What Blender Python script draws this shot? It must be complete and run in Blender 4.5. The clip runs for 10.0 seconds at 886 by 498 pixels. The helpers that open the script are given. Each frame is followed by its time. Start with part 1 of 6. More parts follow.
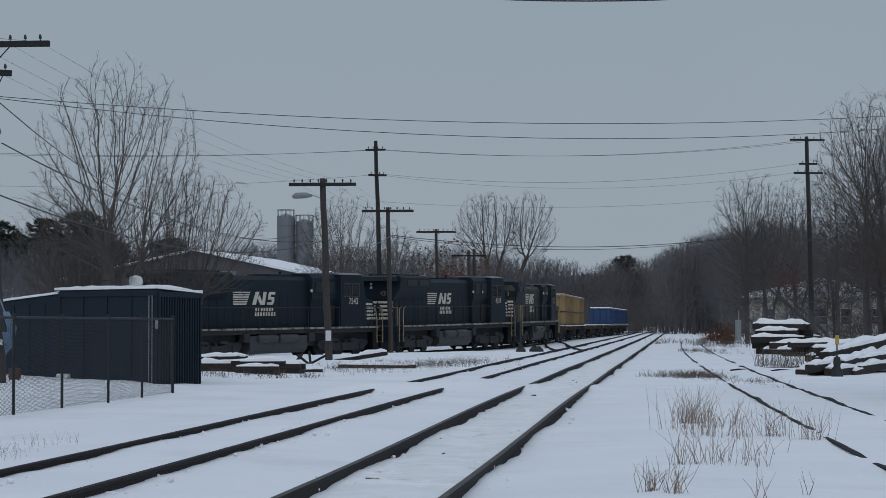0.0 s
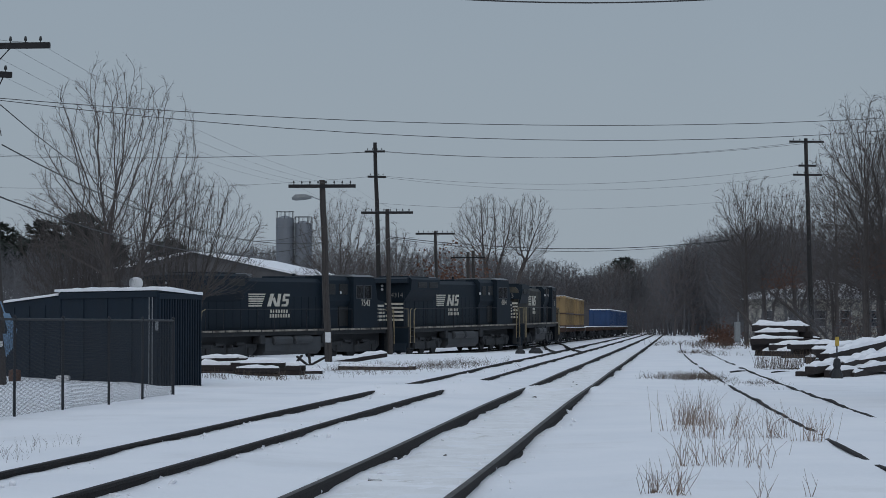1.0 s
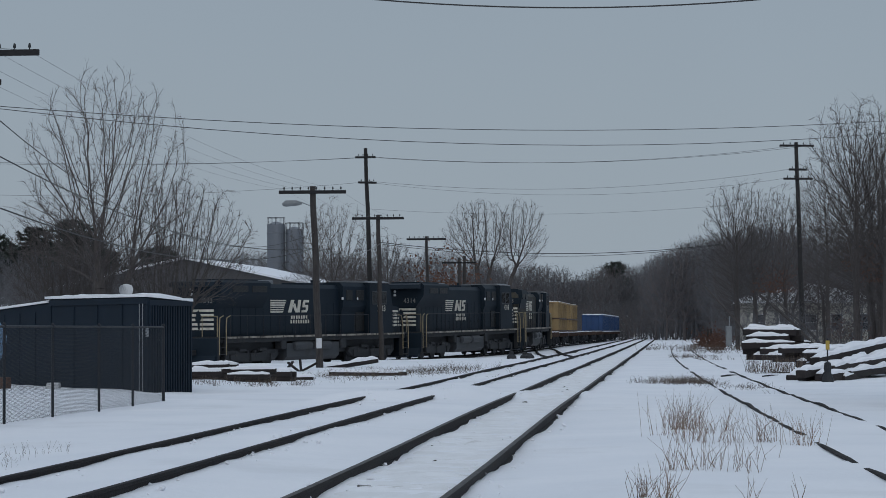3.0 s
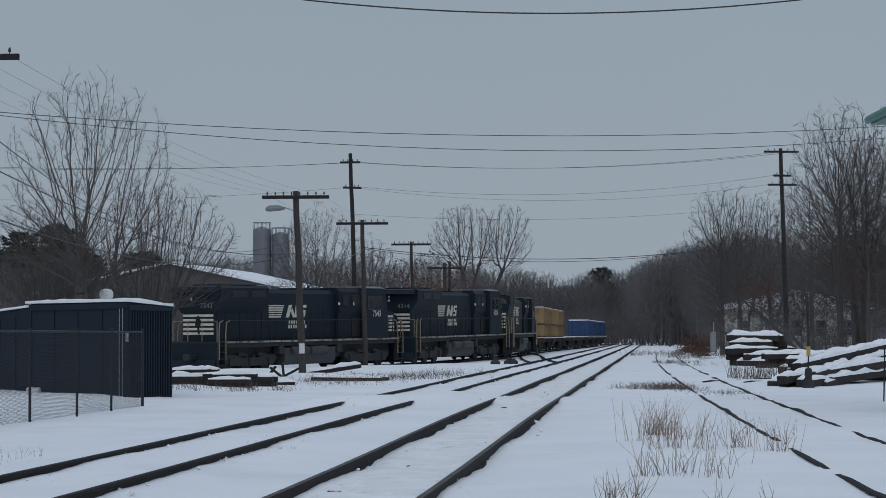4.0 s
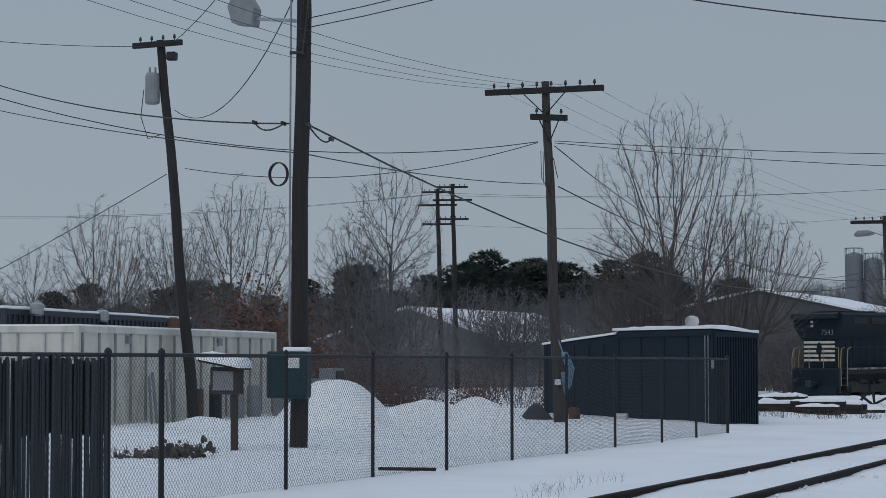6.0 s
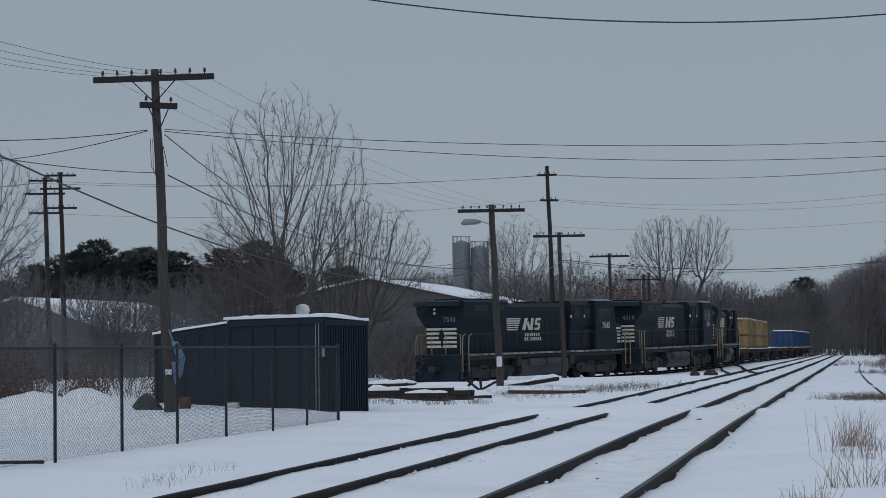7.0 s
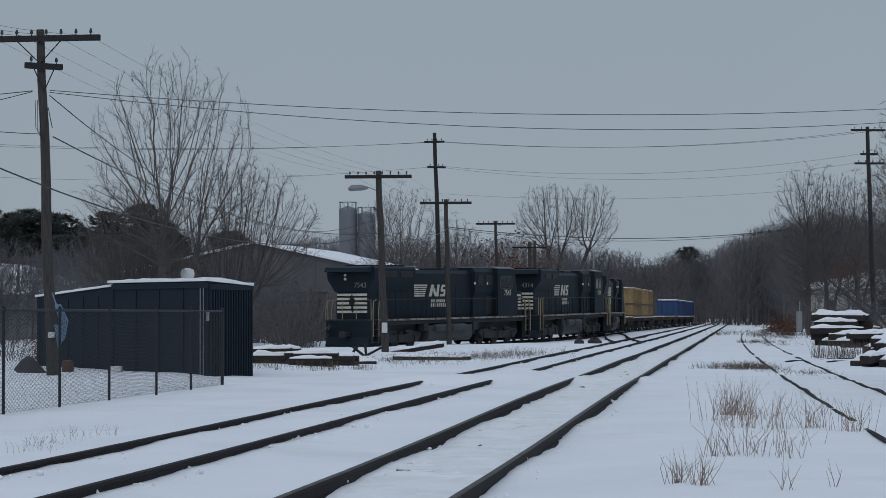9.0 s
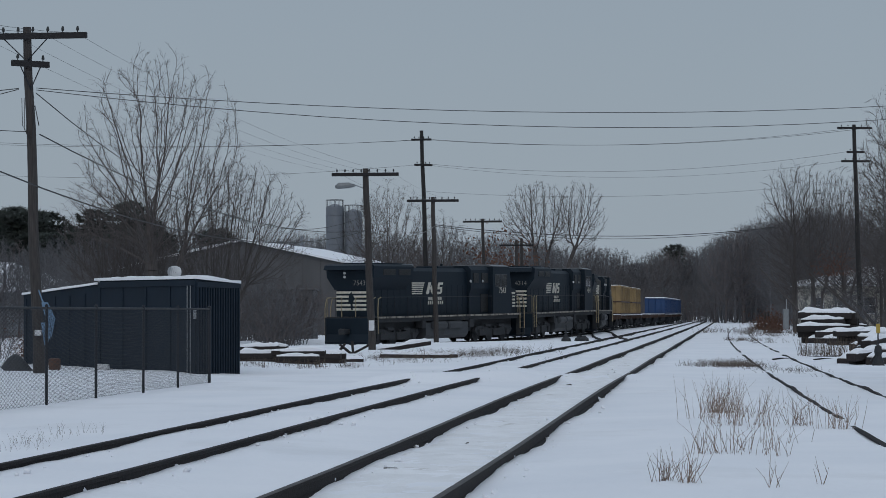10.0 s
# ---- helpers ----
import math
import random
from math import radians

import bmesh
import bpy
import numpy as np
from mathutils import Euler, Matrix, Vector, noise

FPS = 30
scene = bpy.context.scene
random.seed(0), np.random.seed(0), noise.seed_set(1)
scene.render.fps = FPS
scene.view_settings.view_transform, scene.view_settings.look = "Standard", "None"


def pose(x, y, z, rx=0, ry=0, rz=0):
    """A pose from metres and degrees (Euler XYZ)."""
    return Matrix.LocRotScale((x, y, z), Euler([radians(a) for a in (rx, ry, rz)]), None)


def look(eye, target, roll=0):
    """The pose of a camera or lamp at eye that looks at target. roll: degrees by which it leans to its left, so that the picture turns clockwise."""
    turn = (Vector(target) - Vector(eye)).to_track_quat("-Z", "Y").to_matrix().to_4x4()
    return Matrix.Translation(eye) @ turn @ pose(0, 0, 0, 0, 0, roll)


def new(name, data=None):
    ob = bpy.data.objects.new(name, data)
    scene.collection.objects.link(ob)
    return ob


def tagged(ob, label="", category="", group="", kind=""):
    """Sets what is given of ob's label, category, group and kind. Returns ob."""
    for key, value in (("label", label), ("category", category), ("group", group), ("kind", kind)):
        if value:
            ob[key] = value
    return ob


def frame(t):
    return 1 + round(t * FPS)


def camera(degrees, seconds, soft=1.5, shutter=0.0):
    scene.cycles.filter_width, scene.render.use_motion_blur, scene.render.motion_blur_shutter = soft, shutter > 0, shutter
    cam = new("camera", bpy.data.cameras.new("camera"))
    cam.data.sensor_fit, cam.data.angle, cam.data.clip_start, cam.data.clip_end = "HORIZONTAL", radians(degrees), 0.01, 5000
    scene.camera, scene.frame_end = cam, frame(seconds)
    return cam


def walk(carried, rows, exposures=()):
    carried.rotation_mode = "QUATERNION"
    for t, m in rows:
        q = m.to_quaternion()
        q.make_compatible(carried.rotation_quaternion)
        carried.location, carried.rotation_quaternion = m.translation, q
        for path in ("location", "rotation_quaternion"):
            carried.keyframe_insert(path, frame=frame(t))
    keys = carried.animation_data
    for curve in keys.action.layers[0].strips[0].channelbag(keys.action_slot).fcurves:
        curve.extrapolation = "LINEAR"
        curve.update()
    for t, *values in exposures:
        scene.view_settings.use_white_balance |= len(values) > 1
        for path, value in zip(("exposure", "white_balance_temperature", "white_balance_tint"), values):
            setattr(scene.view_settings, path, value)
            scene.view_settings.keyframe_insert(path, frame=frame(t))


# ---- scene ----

EYE_Z = 1.62
# seconds, bearing, tilt, lean (degrees), step aside (metres)
CAMERA = [
    (0, 0.007, 1.880, -0.001, -0.000),
    (0.5, 0.052, 1.880, 0.023, -0.048),
    (1, 0.039, 1.924, 0.006, -0.039),
    (1.5, -0.023, 1.992, -0.000, -0.022),
    (2, -0.011, 2.096, -0.029, -0.030),
    (2.5, 0.058, 2.107, -0.075, -0.050),
    (3.8, 0.593, 1.965, -0.391, 0.136),
    (4, 0.583, 2.194, -0.154, 0.170),
    (4.5, -3.396, 2.050, 0.483, 0.338),
    (4.7, -6.328, 1.967, 0.710, 0.326),
    (4.9, -9.925, 1.866, 1.070, 0.334),
    (5, -12.089, 1.813, 1.152, 0.358),
    (5.1, -13.500, 1.950, 1.130, 0.390),
    (5.2, -14.466, 2.088, 1.088, 0.406),
    (5.4, -15.750, 2.320, 0.950, 0.410),
    (5.6, -16.450, 2.550, 0.620, 0.400),
    (5.8, -15.900, 2.740, 0.280, 0.380),
    (6, -14.350, 2.900, -0.060, 0.360),
    (6.3, -10.567, 3.013, -0.476, 0.341),
    (6.5, -8.303, 3.015, -0.620, 0.351),
    (6.8, -5.406, 2.866, -0.622, 0.371),
    (7, -4.497, 2.553, -0.695, 0.362),
    (7.5, -3.573, 1.949, -0.427, 0.359),
    (8, -2.970, 1.746, -0.363, 0.367),
    (8.5, -2.064, 1.699, -0.212, 0.365),
    (9, -1.626, 1.676, -0.112, 0.370),
    (9.5, -1.427, 1.612, -0.111, 0.360),
    (10, -1.295, 1.619, -0.126, 0.366),
]


def camera_pose(bearing, tilt, lean, aside):
    eye = Vector((aside, 0.0, EYE_Z))
    b, e = radians(bearing), radians(tilt)
    way = Vector((math.sin(b) * math.cos(e), math.cos(b) * math.cos(e), math.sin(e)))
    return look(eye, eye + way, lean)


cam = camera(22.18, 10.0, soft=0.75)
walk(cam, [(t, camera_pose(b, e, r, s)) for t, b, e, r, s in CAMERA])

# ---- world and light: an even overcast sky, brighter overhead than at the skyline ----
world = bpy.data.worlds.new("overcast")
scene.world = world
world.use_nodes = True
wn, wl = world.node_tree.nodes, world.node_tree.links
wn.clear()
w_out = wn.new("ShaderNodeOutputWorld")
w_bg = wn.new("ShaderNodeBackground")
w_sky = wn.new("ShaderNodeTexSky")
w_sky.sky_type = "NISHITA"
w_sky.sun_disc = False
w_sky.sun_elevation, w_sky.sun_rotation = radians(32), radians(200)
w_sky.air_density, w_sky.dust_density = 1.0, 4.0
w_geo = wn.new("ShaderNodeTexCoord")
w_sep = wn.new("ShaderNodeSeparateXYZ")
w_ramp = wn.new("ShaderNodeValToRGB")
w_ramp.color_ramp.elements[0].position, w_ramp.color_ramp.elements[0].color = 0.0, (0.332, 0.392, 0.450, 1)
w_ramp.color_ramp.elements[1].position, w_ramp.color_ramp.elements[1].color = 1.0, (0.50, 0.60, 0.74, 1)
mid = w_ramp.color_ramp.elements.new(0.16)
mid.color = (0.292, 0.355, 0.420, 1)
w_noise = wn.new("ShaderNodeTexNoise")
w_noise.inputs["Scale"].default_value, w_noise.inputs["Detail"].default_value = 2.2, 4.0
w_nr = wn.new("ShaderNodeMapRange")
w_nr.inputs["To Min"].default_value, w_nr.inputs["To Max"].default_value = 0.90, 1.10
w_mul = wn.new("ShaderNodeVectorMath")
w_mul.operation = "SCALE"
w_scale = wn.new("ShaderNodeVectorMath")
w_scale.operation = "SCALE"
w_scale.inputs["Scale"].default_value = 0.08
w_mix = wn.new("ShaderNodeMix")
w_mix.data_type = "RGBA"
w_mix.inputs["Factor"].default_value = 0.93
wl.new(w_geo.outputs["Generated"], w_sep.inputs[0])
wl.new(w_sep.outputs["Z"], w_ramp.inputs[0])
wl.new(w_geo.outputs["Generated"], w_noise.inputs["Vector"])
wl.new(w_noise.outputs["Fac"], w_nr.inputs["Value"])
wl.new(w_ramp.outputs["Color"], w_mul.inputs[0])
wl.new(w_nr.outputs["Result"], w_mul.inputs["Scale"])
wl.new(w_sky.outputs["Color"], w_scale.inputs[0])
wl.new(w_scale.outputs[0], w_mix.inputs["A"])
wl.new(w_mul.outputs[0], w_mix.inputs["B"])
wl.new(w_mix.outputs["Result"], w_bg.inputs["Color"])
w_bg.inputs["Strength"].default_value = 1.0
wl.new(w_bg.outputs[0], w_out.inputs[0])

sun_data = bpy.data.lights.new("sun", "SUN")
sun_data.energy, sun_data.angle, sun_data.color = 0.5, radians(40), (1.0, 0.96, 0.92)
sun = new("sun", sun_data)
sun.matrix_world = look((0, -60, 50), (0, 0, 0))
scene.view_settings.exposure = 0.0


# ---- materials ----
def material(name, a, b=None, scale=4.0, rough=0.7, metal=0.0, bump=0.2, bump_scale=None, fine=0.0, detail=5.0, stretch=(1, 1, 1),
             wear=None, wear_scale=1.2, wear_from=0.55, wear_to=0.75, vary=0.0, spec=0.5, rough_var=0.08):
    """Two tones by a coarse noise, patches of wear by another, relief by a fine one."""
    m = bpy.data.materials.new(name)
    m.use_nodes = True
    n, l = m.node_tree.nodes, m.node_tree.links
    p = n["Principled BSDF"]
    tc = n.new("ShaderNodeTexCoord")
    mp = n.new("ShaderNodeMapping")
    mp.inputs["Scale"].default_value = stretch
    l.new(tc.outputs["Object"], mp.inputs[0])
    n1 = n.new("ShaderNodeTexNoise")
    n1.inputs["Scale"].default_value, n1.inputs["Detail"].default_value = scale, detail
    l.new(mp.outputs[0], n1.inputs["Vector"])
    mix = n.new("ShaderNodeMix")
    mix.data_type = "RGBA"
    r1 = n.new("ShaderNodeMapRange")
    r1.inputs["From Min"].default_value, r1.inputs["From Max"].default_value = 0.3, 0.7
    l.new(n1.outputs["Fac"], r1.inputs["Value"])
    l.new(r1.outputs[0], mix.inputs["Factor"])
    b = b or tuple(c * 0.7 for c in a)
    mix.inputs["A"].default_value, mix.inputs["B"].default_value = (*a, 1), (*b, 1)
    colour = mix.outputs["Result"]
    if wear:
        n2 = n.new("ShaderNodeTexNoise")
        n2.inputs["Scale"].default_value, n2.inputs["Detail"].default_value = wear_scale, 8.0
        n2.inputs["Roughness"].default_value = 0.65
        l.new(mp.outputs[0], n2.inputs["Vector"])
        r2 = n.new("ShaderNodeMapRange")
        r2.inputs["From Min"].default_value, r2.inputs["From Max"].default_value = wear_from, wear_to
        l.new(n2.outputs["Fac"], r2.inputs["Value"])
        mw = n.new("ShaderNodeMix")
        mw.data_type = "RGBA"
        mw.inputs["B"].default_value = (*wear, 1)
        l.new(r2.outputs[0], mw.inputs["Factor"])
        l.new(colour, mw.inputs["A"])
        colour = mw.outputs["Result"]
    if vary:
        oi = n.new("ShaderNodeObjectInfo")
        rv = n.new("ShaderNodeMapRange")
        rv.inputs["To Min"].default_value, rv.inputs["To Max"].default_value = 1 - vary, 1 + vary
        l.new(oi.outputs["Random"], rv.inputs["Value"])
        hs = n.new("ShaderNodeHueSaturation")
        l.new(rv.outputs[0], hs.inputs["Value"])
        l.new(colour, hs.inputs["Color"])
        colour = hs.outputs[0]
    l.new(colour, p.inputs["Base Color"])
    rr = n.new("ShaderNodeMapRange")
    rr.inputs["To Min"].default_value, rr.inputs["To Max"].default_value = max(0.05, rough - rough_var), min(1.0, rough + rough_var)
    l.new(n1.outputs["Fac"], rr.inputs["Value"])
    l.new(rr.outputs[0], p.inputs["Roughness"])
    p.inputs["Metallic"].default_value = metal
    p.inputs["Specular IOR Level"].default_value = spec
    if bump:
        nb = n.new("ShaderNodeTexNoise")
        nb.inputs["Scale"].default_value, nb.inputs["Detail"].default_value = bump_scale or scale * 6, 6.0
        l.new(mp.outputs[0], nb.inputs["Vector"])
        bp = n.new("ShaderNodeBump")
        bp.inputs["Strength"].default_value, bp.inputs["Distance"].default_value = bump, 0.02
        l.new(nb.outputs["Fac"], bp.inputs["Height"])
        l.new(bp.outputs[0], p.inputs["Normal"])
    return m


SNOW = material("snow", (0.84, 0.85, 0.88), (0.76, 0.78, 0.82), 0.35, 0.75, bump=0.85, bump_scale=7.0, wear=(0.68, 0.69, 0.71), wear_scale=0.25, wear_from=0.56, wear_to=0.8, spec=0.25)
SNOW_PACKED = material("trodden snow", (0.83, 0.84, 0.86), (0.72, 0.725, 0.735), 1.6, 0.8, bump=0.8, bump_scale=11, wear=(0.46, 0.44, 0.42), wear_scale=1.3, wear_from=0.60, wear_to=0.74, spec=0.2)
SNOW_CAP = material("snow cap", (0.84, 0.85, 0.88), (0.76, 0.78, 0.82), 1.5, 0.75, bump=0.4, bump_scale=9, spec=0.25)
RAIL = material("rail steel", (0.0125, 0.0115, 0.0130), (0.025, 0.0215, 0.0215), 5, 0.7, 0.0, 0.3, stretch=(1, 1, 1), wear=(0.055, 0.038, 0.028), wear_from=0.6, spec=0.12)
RAILHEAD = material("worn rail head", (0.055, 0.050, 0.046), (0.030, 0.026, 0.024), 3, 0.55, 0.0, 0.1, spec=0.25)
POLE = material("weathered pole wood", (0.024, 0.0215, 0.0215), (0.060, 0.053, 0.050), 7, 0.85, bump=0.7, bump_scale=14, stretch=(5, 5, 0.35), wear=(0.045, 0.034, 0.03), wear_scale=1.4)
POLE_DARK = material("tarred pole wood", (0.0105, 0.0100, 0.0108), (0.025, 0.0228, 0.0226), 7, 0.85, bump=0.7, bump_scale=14, stretch=(5, 5, 0.35), wear=(0.065, 0.056, 0.05), wear_scale=1.1, wear_from=0.6)
ARM = material("crossarm wood", (0.0085, 0.0085, 0.0105), (0.019, 0.018, 0.0195), 6, 0.85, bump=0.6)
INSUL = material("glass insulator", (0.010, 0.011, 0.012), (0.022, 0.026, 0.027), 9, 0.4, bump=0)
WIRE = material("overhead wire", (0.028, 0.028, 0.030), (0.045, 0.045, 0.048), 3, 0.6, 0.3, 0.0)
STEEL_DARK = material("black coated steel", (0.0035, 0.005, 0.010), (0.007, 0.010, 0.017), 6, 0.6, 0.0, 0.2)
GALV = material("galvanised steel", (0.42, 0.44, 0.46), (0.30, 0.32, 0.34), 8, 0.45, 0.7, 0.15)
MESH = material("coated fence wire", (0.008, 0.009, 0.012), (0.014, 0.016, 0.019), 9, 0.6, 0.0, 0.0)
SLAT = material("dark plastic slat", (0.014, 0.021, 0.032), (0.025, 0.033, 0.045), 5, 0.5, bump=0.2, stretch=(1, 1, 0.2), vary=0.35)
SHED = material("dark blue painted steel", (0.0062, 0.0135, 0.0235), (0.0095, 0.019, 0.032), 1.2, 0.65, 0.0, 0.35, spec=0.2, bump_scale=3.0, wear=(0.014, 0.022, 0.031), wear_scale=0.9, wear_from=0.58, wear_to=0.8)
LOCO = material("black locomotive paint", (0.0050, 0.0115, 0.0195), (0.0085, 0.0170, 0.0265), 0.9, 0.6, 0.0, 0.2, spec=0.2, wear=(0.018, 0.022, 0.026), wear_scale=1.3, wear_from=0.6, wear_to=0.85)
LOCO_DUSTY = material("road-dusted black paint", (0.020, 0.024, 0.026), (0.045, 0.043, 0.038), 0.8, 0.7, 0.0, 0.3, spec=0.2, wear=(0.085, 0.078, 0.062), wear_scale=0.9, wear_from=0.5, wear_to=0.7)
ROOF_PALE = material("weathered pale roof panel", (0.17, 0.18, 0.19), (0.11, 0.12, 0.13), 1.5, 0.6, 0.1, 0.2)
LOCO_LOW = material("grimy underframe", (0.015, 0.018, 0.022), (0.030, 0.032, 0.036), 2.2, 0.75, 0.1, 0.4, wear=(0.055, 0.047, 0.04), wear_scale=2.0, wear_from=0.58)
TANK = material("dusty fuel tank", (0.030, 0.035, 0.042), (0.050, 0.054, 0.060), 1.5, 0.6, 0.1, 0.3, wear=(0.03, 0.03, 0.03))
LOCO_WHITE = material("dirty white lettering", (0.62, 0.60, 0.53), (0.48, 0.45, 0.38), 3, 0.6, bump=0.05, wear=(0.24, 0.21, 0.17), wear_scale=2.4, wear_from=0.55)
LOCO_GREY = material("worn grey numerals", (0.20, 0.20, 0.19), (0.13, 0.13, 0.125), 3, 0.65, bump=0.05)
SILL = material("dirty sill stripe", (0.36, 0.33, 0.28), (0.22, 0.20, 0.17), 1.8, 0.65, bump=0.1, wear=(0.07, 0.06, 0.055), wear_scale=1.6, wear_from=0.48, wear_to=0.62)
RAILING = material("tan handrail paint", (0.30, 0.24, 0.13), (0.20, 0.17, 0.11), 3, 0.6, bump=0.1)
LOCO_GLASS = material("dark cab glass", (0.010, 0.012, 0.014), (0.014, 0.016, 0.018), 2, 0.08, bump=0.0)
GRILLE = material("radiator grille", (0.010, 0.011, 0.012), (0.020, 0.021, 0.022), 20, 0.6, 0.3, 0.3)
YELLOW = material("faded yellow steel", (0.29, 0.20, 0.085), (0.195, 0.13, 0.06), 1.0, 0.65, bump=0.2, wear=(0.12, 0.075, 0.045), wear_scale=0.9, wear_from=0.5, vary=0.28)
BLUE = material("blue painted steel", (0.0045, 0.038, 0.125), (0.0045, 0.028, 0.090), 1.0, 0.55, bump=0.2, wear=(0.02, 0.05, 0.14), wear_scale=0.9, wear_from=0.6, vary=0.12)
RUST = material("rusty flat car steel", (0.048, 0.028, 0.022), (0.075, 0.045, 0.034), 1.5, 0.85, bump=0.4, wear=(0.04, 0.032, 0.028))
TIE = material("creosoted tie", (0.011, 0.009, 0.010), (0.028, 0.022, 0.021), 3, 0.9, bump=0.7, bump_scale=12, stretch=(0.5, 3, 3), vary=0.3)
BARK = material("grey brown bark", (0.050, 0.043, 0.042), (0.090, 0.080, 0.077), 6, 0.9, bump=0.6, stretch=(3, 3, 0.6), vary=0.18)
# far bark: aerial haze is mixed into the colour, paler and bluer than near bark
BARK_HAZED = material("haze-tinted grey far bark", (0.085, 0.086, 0.094), (0.130, 0.130, 0.139), 3, 0.9, bump=0.0, vary=0.22)
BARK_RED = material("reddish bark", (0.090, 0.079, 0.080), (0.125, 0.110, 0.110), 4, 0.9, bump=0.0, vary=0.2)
NEEDLES = material("pine needles", (0.021, 0.029, 0.025), (0.036, 0.045, 0.038), 2, 0.8, bump=0.0, vary=0.25)
BROWN_LEAF = material("dead oak leaves", (0.13, 0.060, 0.038), (0.08, 0.042, 0.030), 3, 0.85, bump=0.0, vary=0.2)
GRASS = material("dry straw grass", (0.25, 0.18, 0.14), (0.15, 0.11, 0.085), 9, 0.85, bump=0.0, vary=0.2)
WEED = material("dead brown weeds", (0.12, 0.092, 0.072), (0.07, 0.056, 0.046), 6, 0.9, bump=0.0)
WHITE_STEEL = material("off-white container steel", (0.62, 0.61, 0.555), (0.50, 0.49, 0.445), 1.0, 0.6, bump=0.2, wear=(0.30, 0.27, 0.23), wear_scale=1.2, wear_from=0.50, stretch=(1, 1, 0.4))
# darker than the container steel: the ribs' shading lines are put into this grey
RIB_GREY = material("shade-grey container rib", (0.27, 0.265, 0.245), (0.19, 0.185, 0.17), 3, 0.65, bump=0.1)
NAVY = material("navy container steel", (0.016, 0.020, 0.032), (0.026, 0.030, 0.044), 1, 0.5, bump=0.2)
GREEN_BOX = material("dark green cabinet paint", (0.005, 0.027, 0.034), (0.008, 0.036, 0.044), 2, 0.5, bump=0.1, spec=0.3)
GREEN_ROOF = material("weathered green roof metal", (0.05, 0.16, 0.13), (0.08, 0.20, 0.17), 2, 0.55, bump=0.2, wear=(0.16, 0.26, 0.23), wear_scale=2.0)
CLADDING = material("grey metal cladding", (0.20, 0.205, 0.215), (0.16, 0.165, 0.175), 0.8, 0.65, bump=0.2, wear=(0.11, 0.11, 0.115), wear_scale=0.5, stretch=(1, 1, 0.3))
CLADDING_DARK = material("dark warehouse cladding", (0.085, 0.085, 0.090), (0.065, 0.066, 0.070), 0.8, 0.7, bump=0.2, stretch=(1, 1, 0.3))
SILO = material("dull silo steel", (0.17, 0.185, 0.21), (0.13, 0.145, 0.165), 0.6, 0.5, 0.2, 0.1, stretch=(1, 1, 0.2))
HOUSE = material("cream house siding", (0.52, 0.50, 0.44), (0.45, 0.43, 0.38), 1, 0.7, bump=0.2)
DARK_GLASS = material("dark window glass", (0.02, 0.024, 0.028), (0.03, 0.034, 0.04), 2, 0.1, bump=0.0)
ROPE = material("faded blue rope", (0.16, 0.26, 0.38), (0.10, 0.17, 0.26), 12, 0.8, bump=0.3)
SIGN_WHITE = material("white plate", (0.62, 0.63, 0.64), (0.52, 0.53, 0.55), 5, 0.5, bump=0.05)
SIGN_YELLOW = material("yellow target plate", (0.42, 0.30, 0.04), (0.34, 0.24, 0.05), 5, 0.55, bump=0.1)
TRANSFORMER = material("grey transformer paint", (0.22, 0.24, 0.25), (0.17, 0.18, 0.19), 4, 0.45, bump=0.1)
TARP = material("dark tarpaulin", (0.016, 0.017, 0.020), (0.03, 0.032, 0.036), 4, 0.5, bump=0.6)
TERRACOTTA = material("rusty drum", (0.11, 0.055, 0.035), (0.07, 0.04, 0.03), 4, 0.7, bump=0.3)
ROCK = material("dirty rubble", (0.055, 0.050, 0.045), (0.12, 0.11, 0.10), 5, 0.9, bump=0.6, vary=0.3)


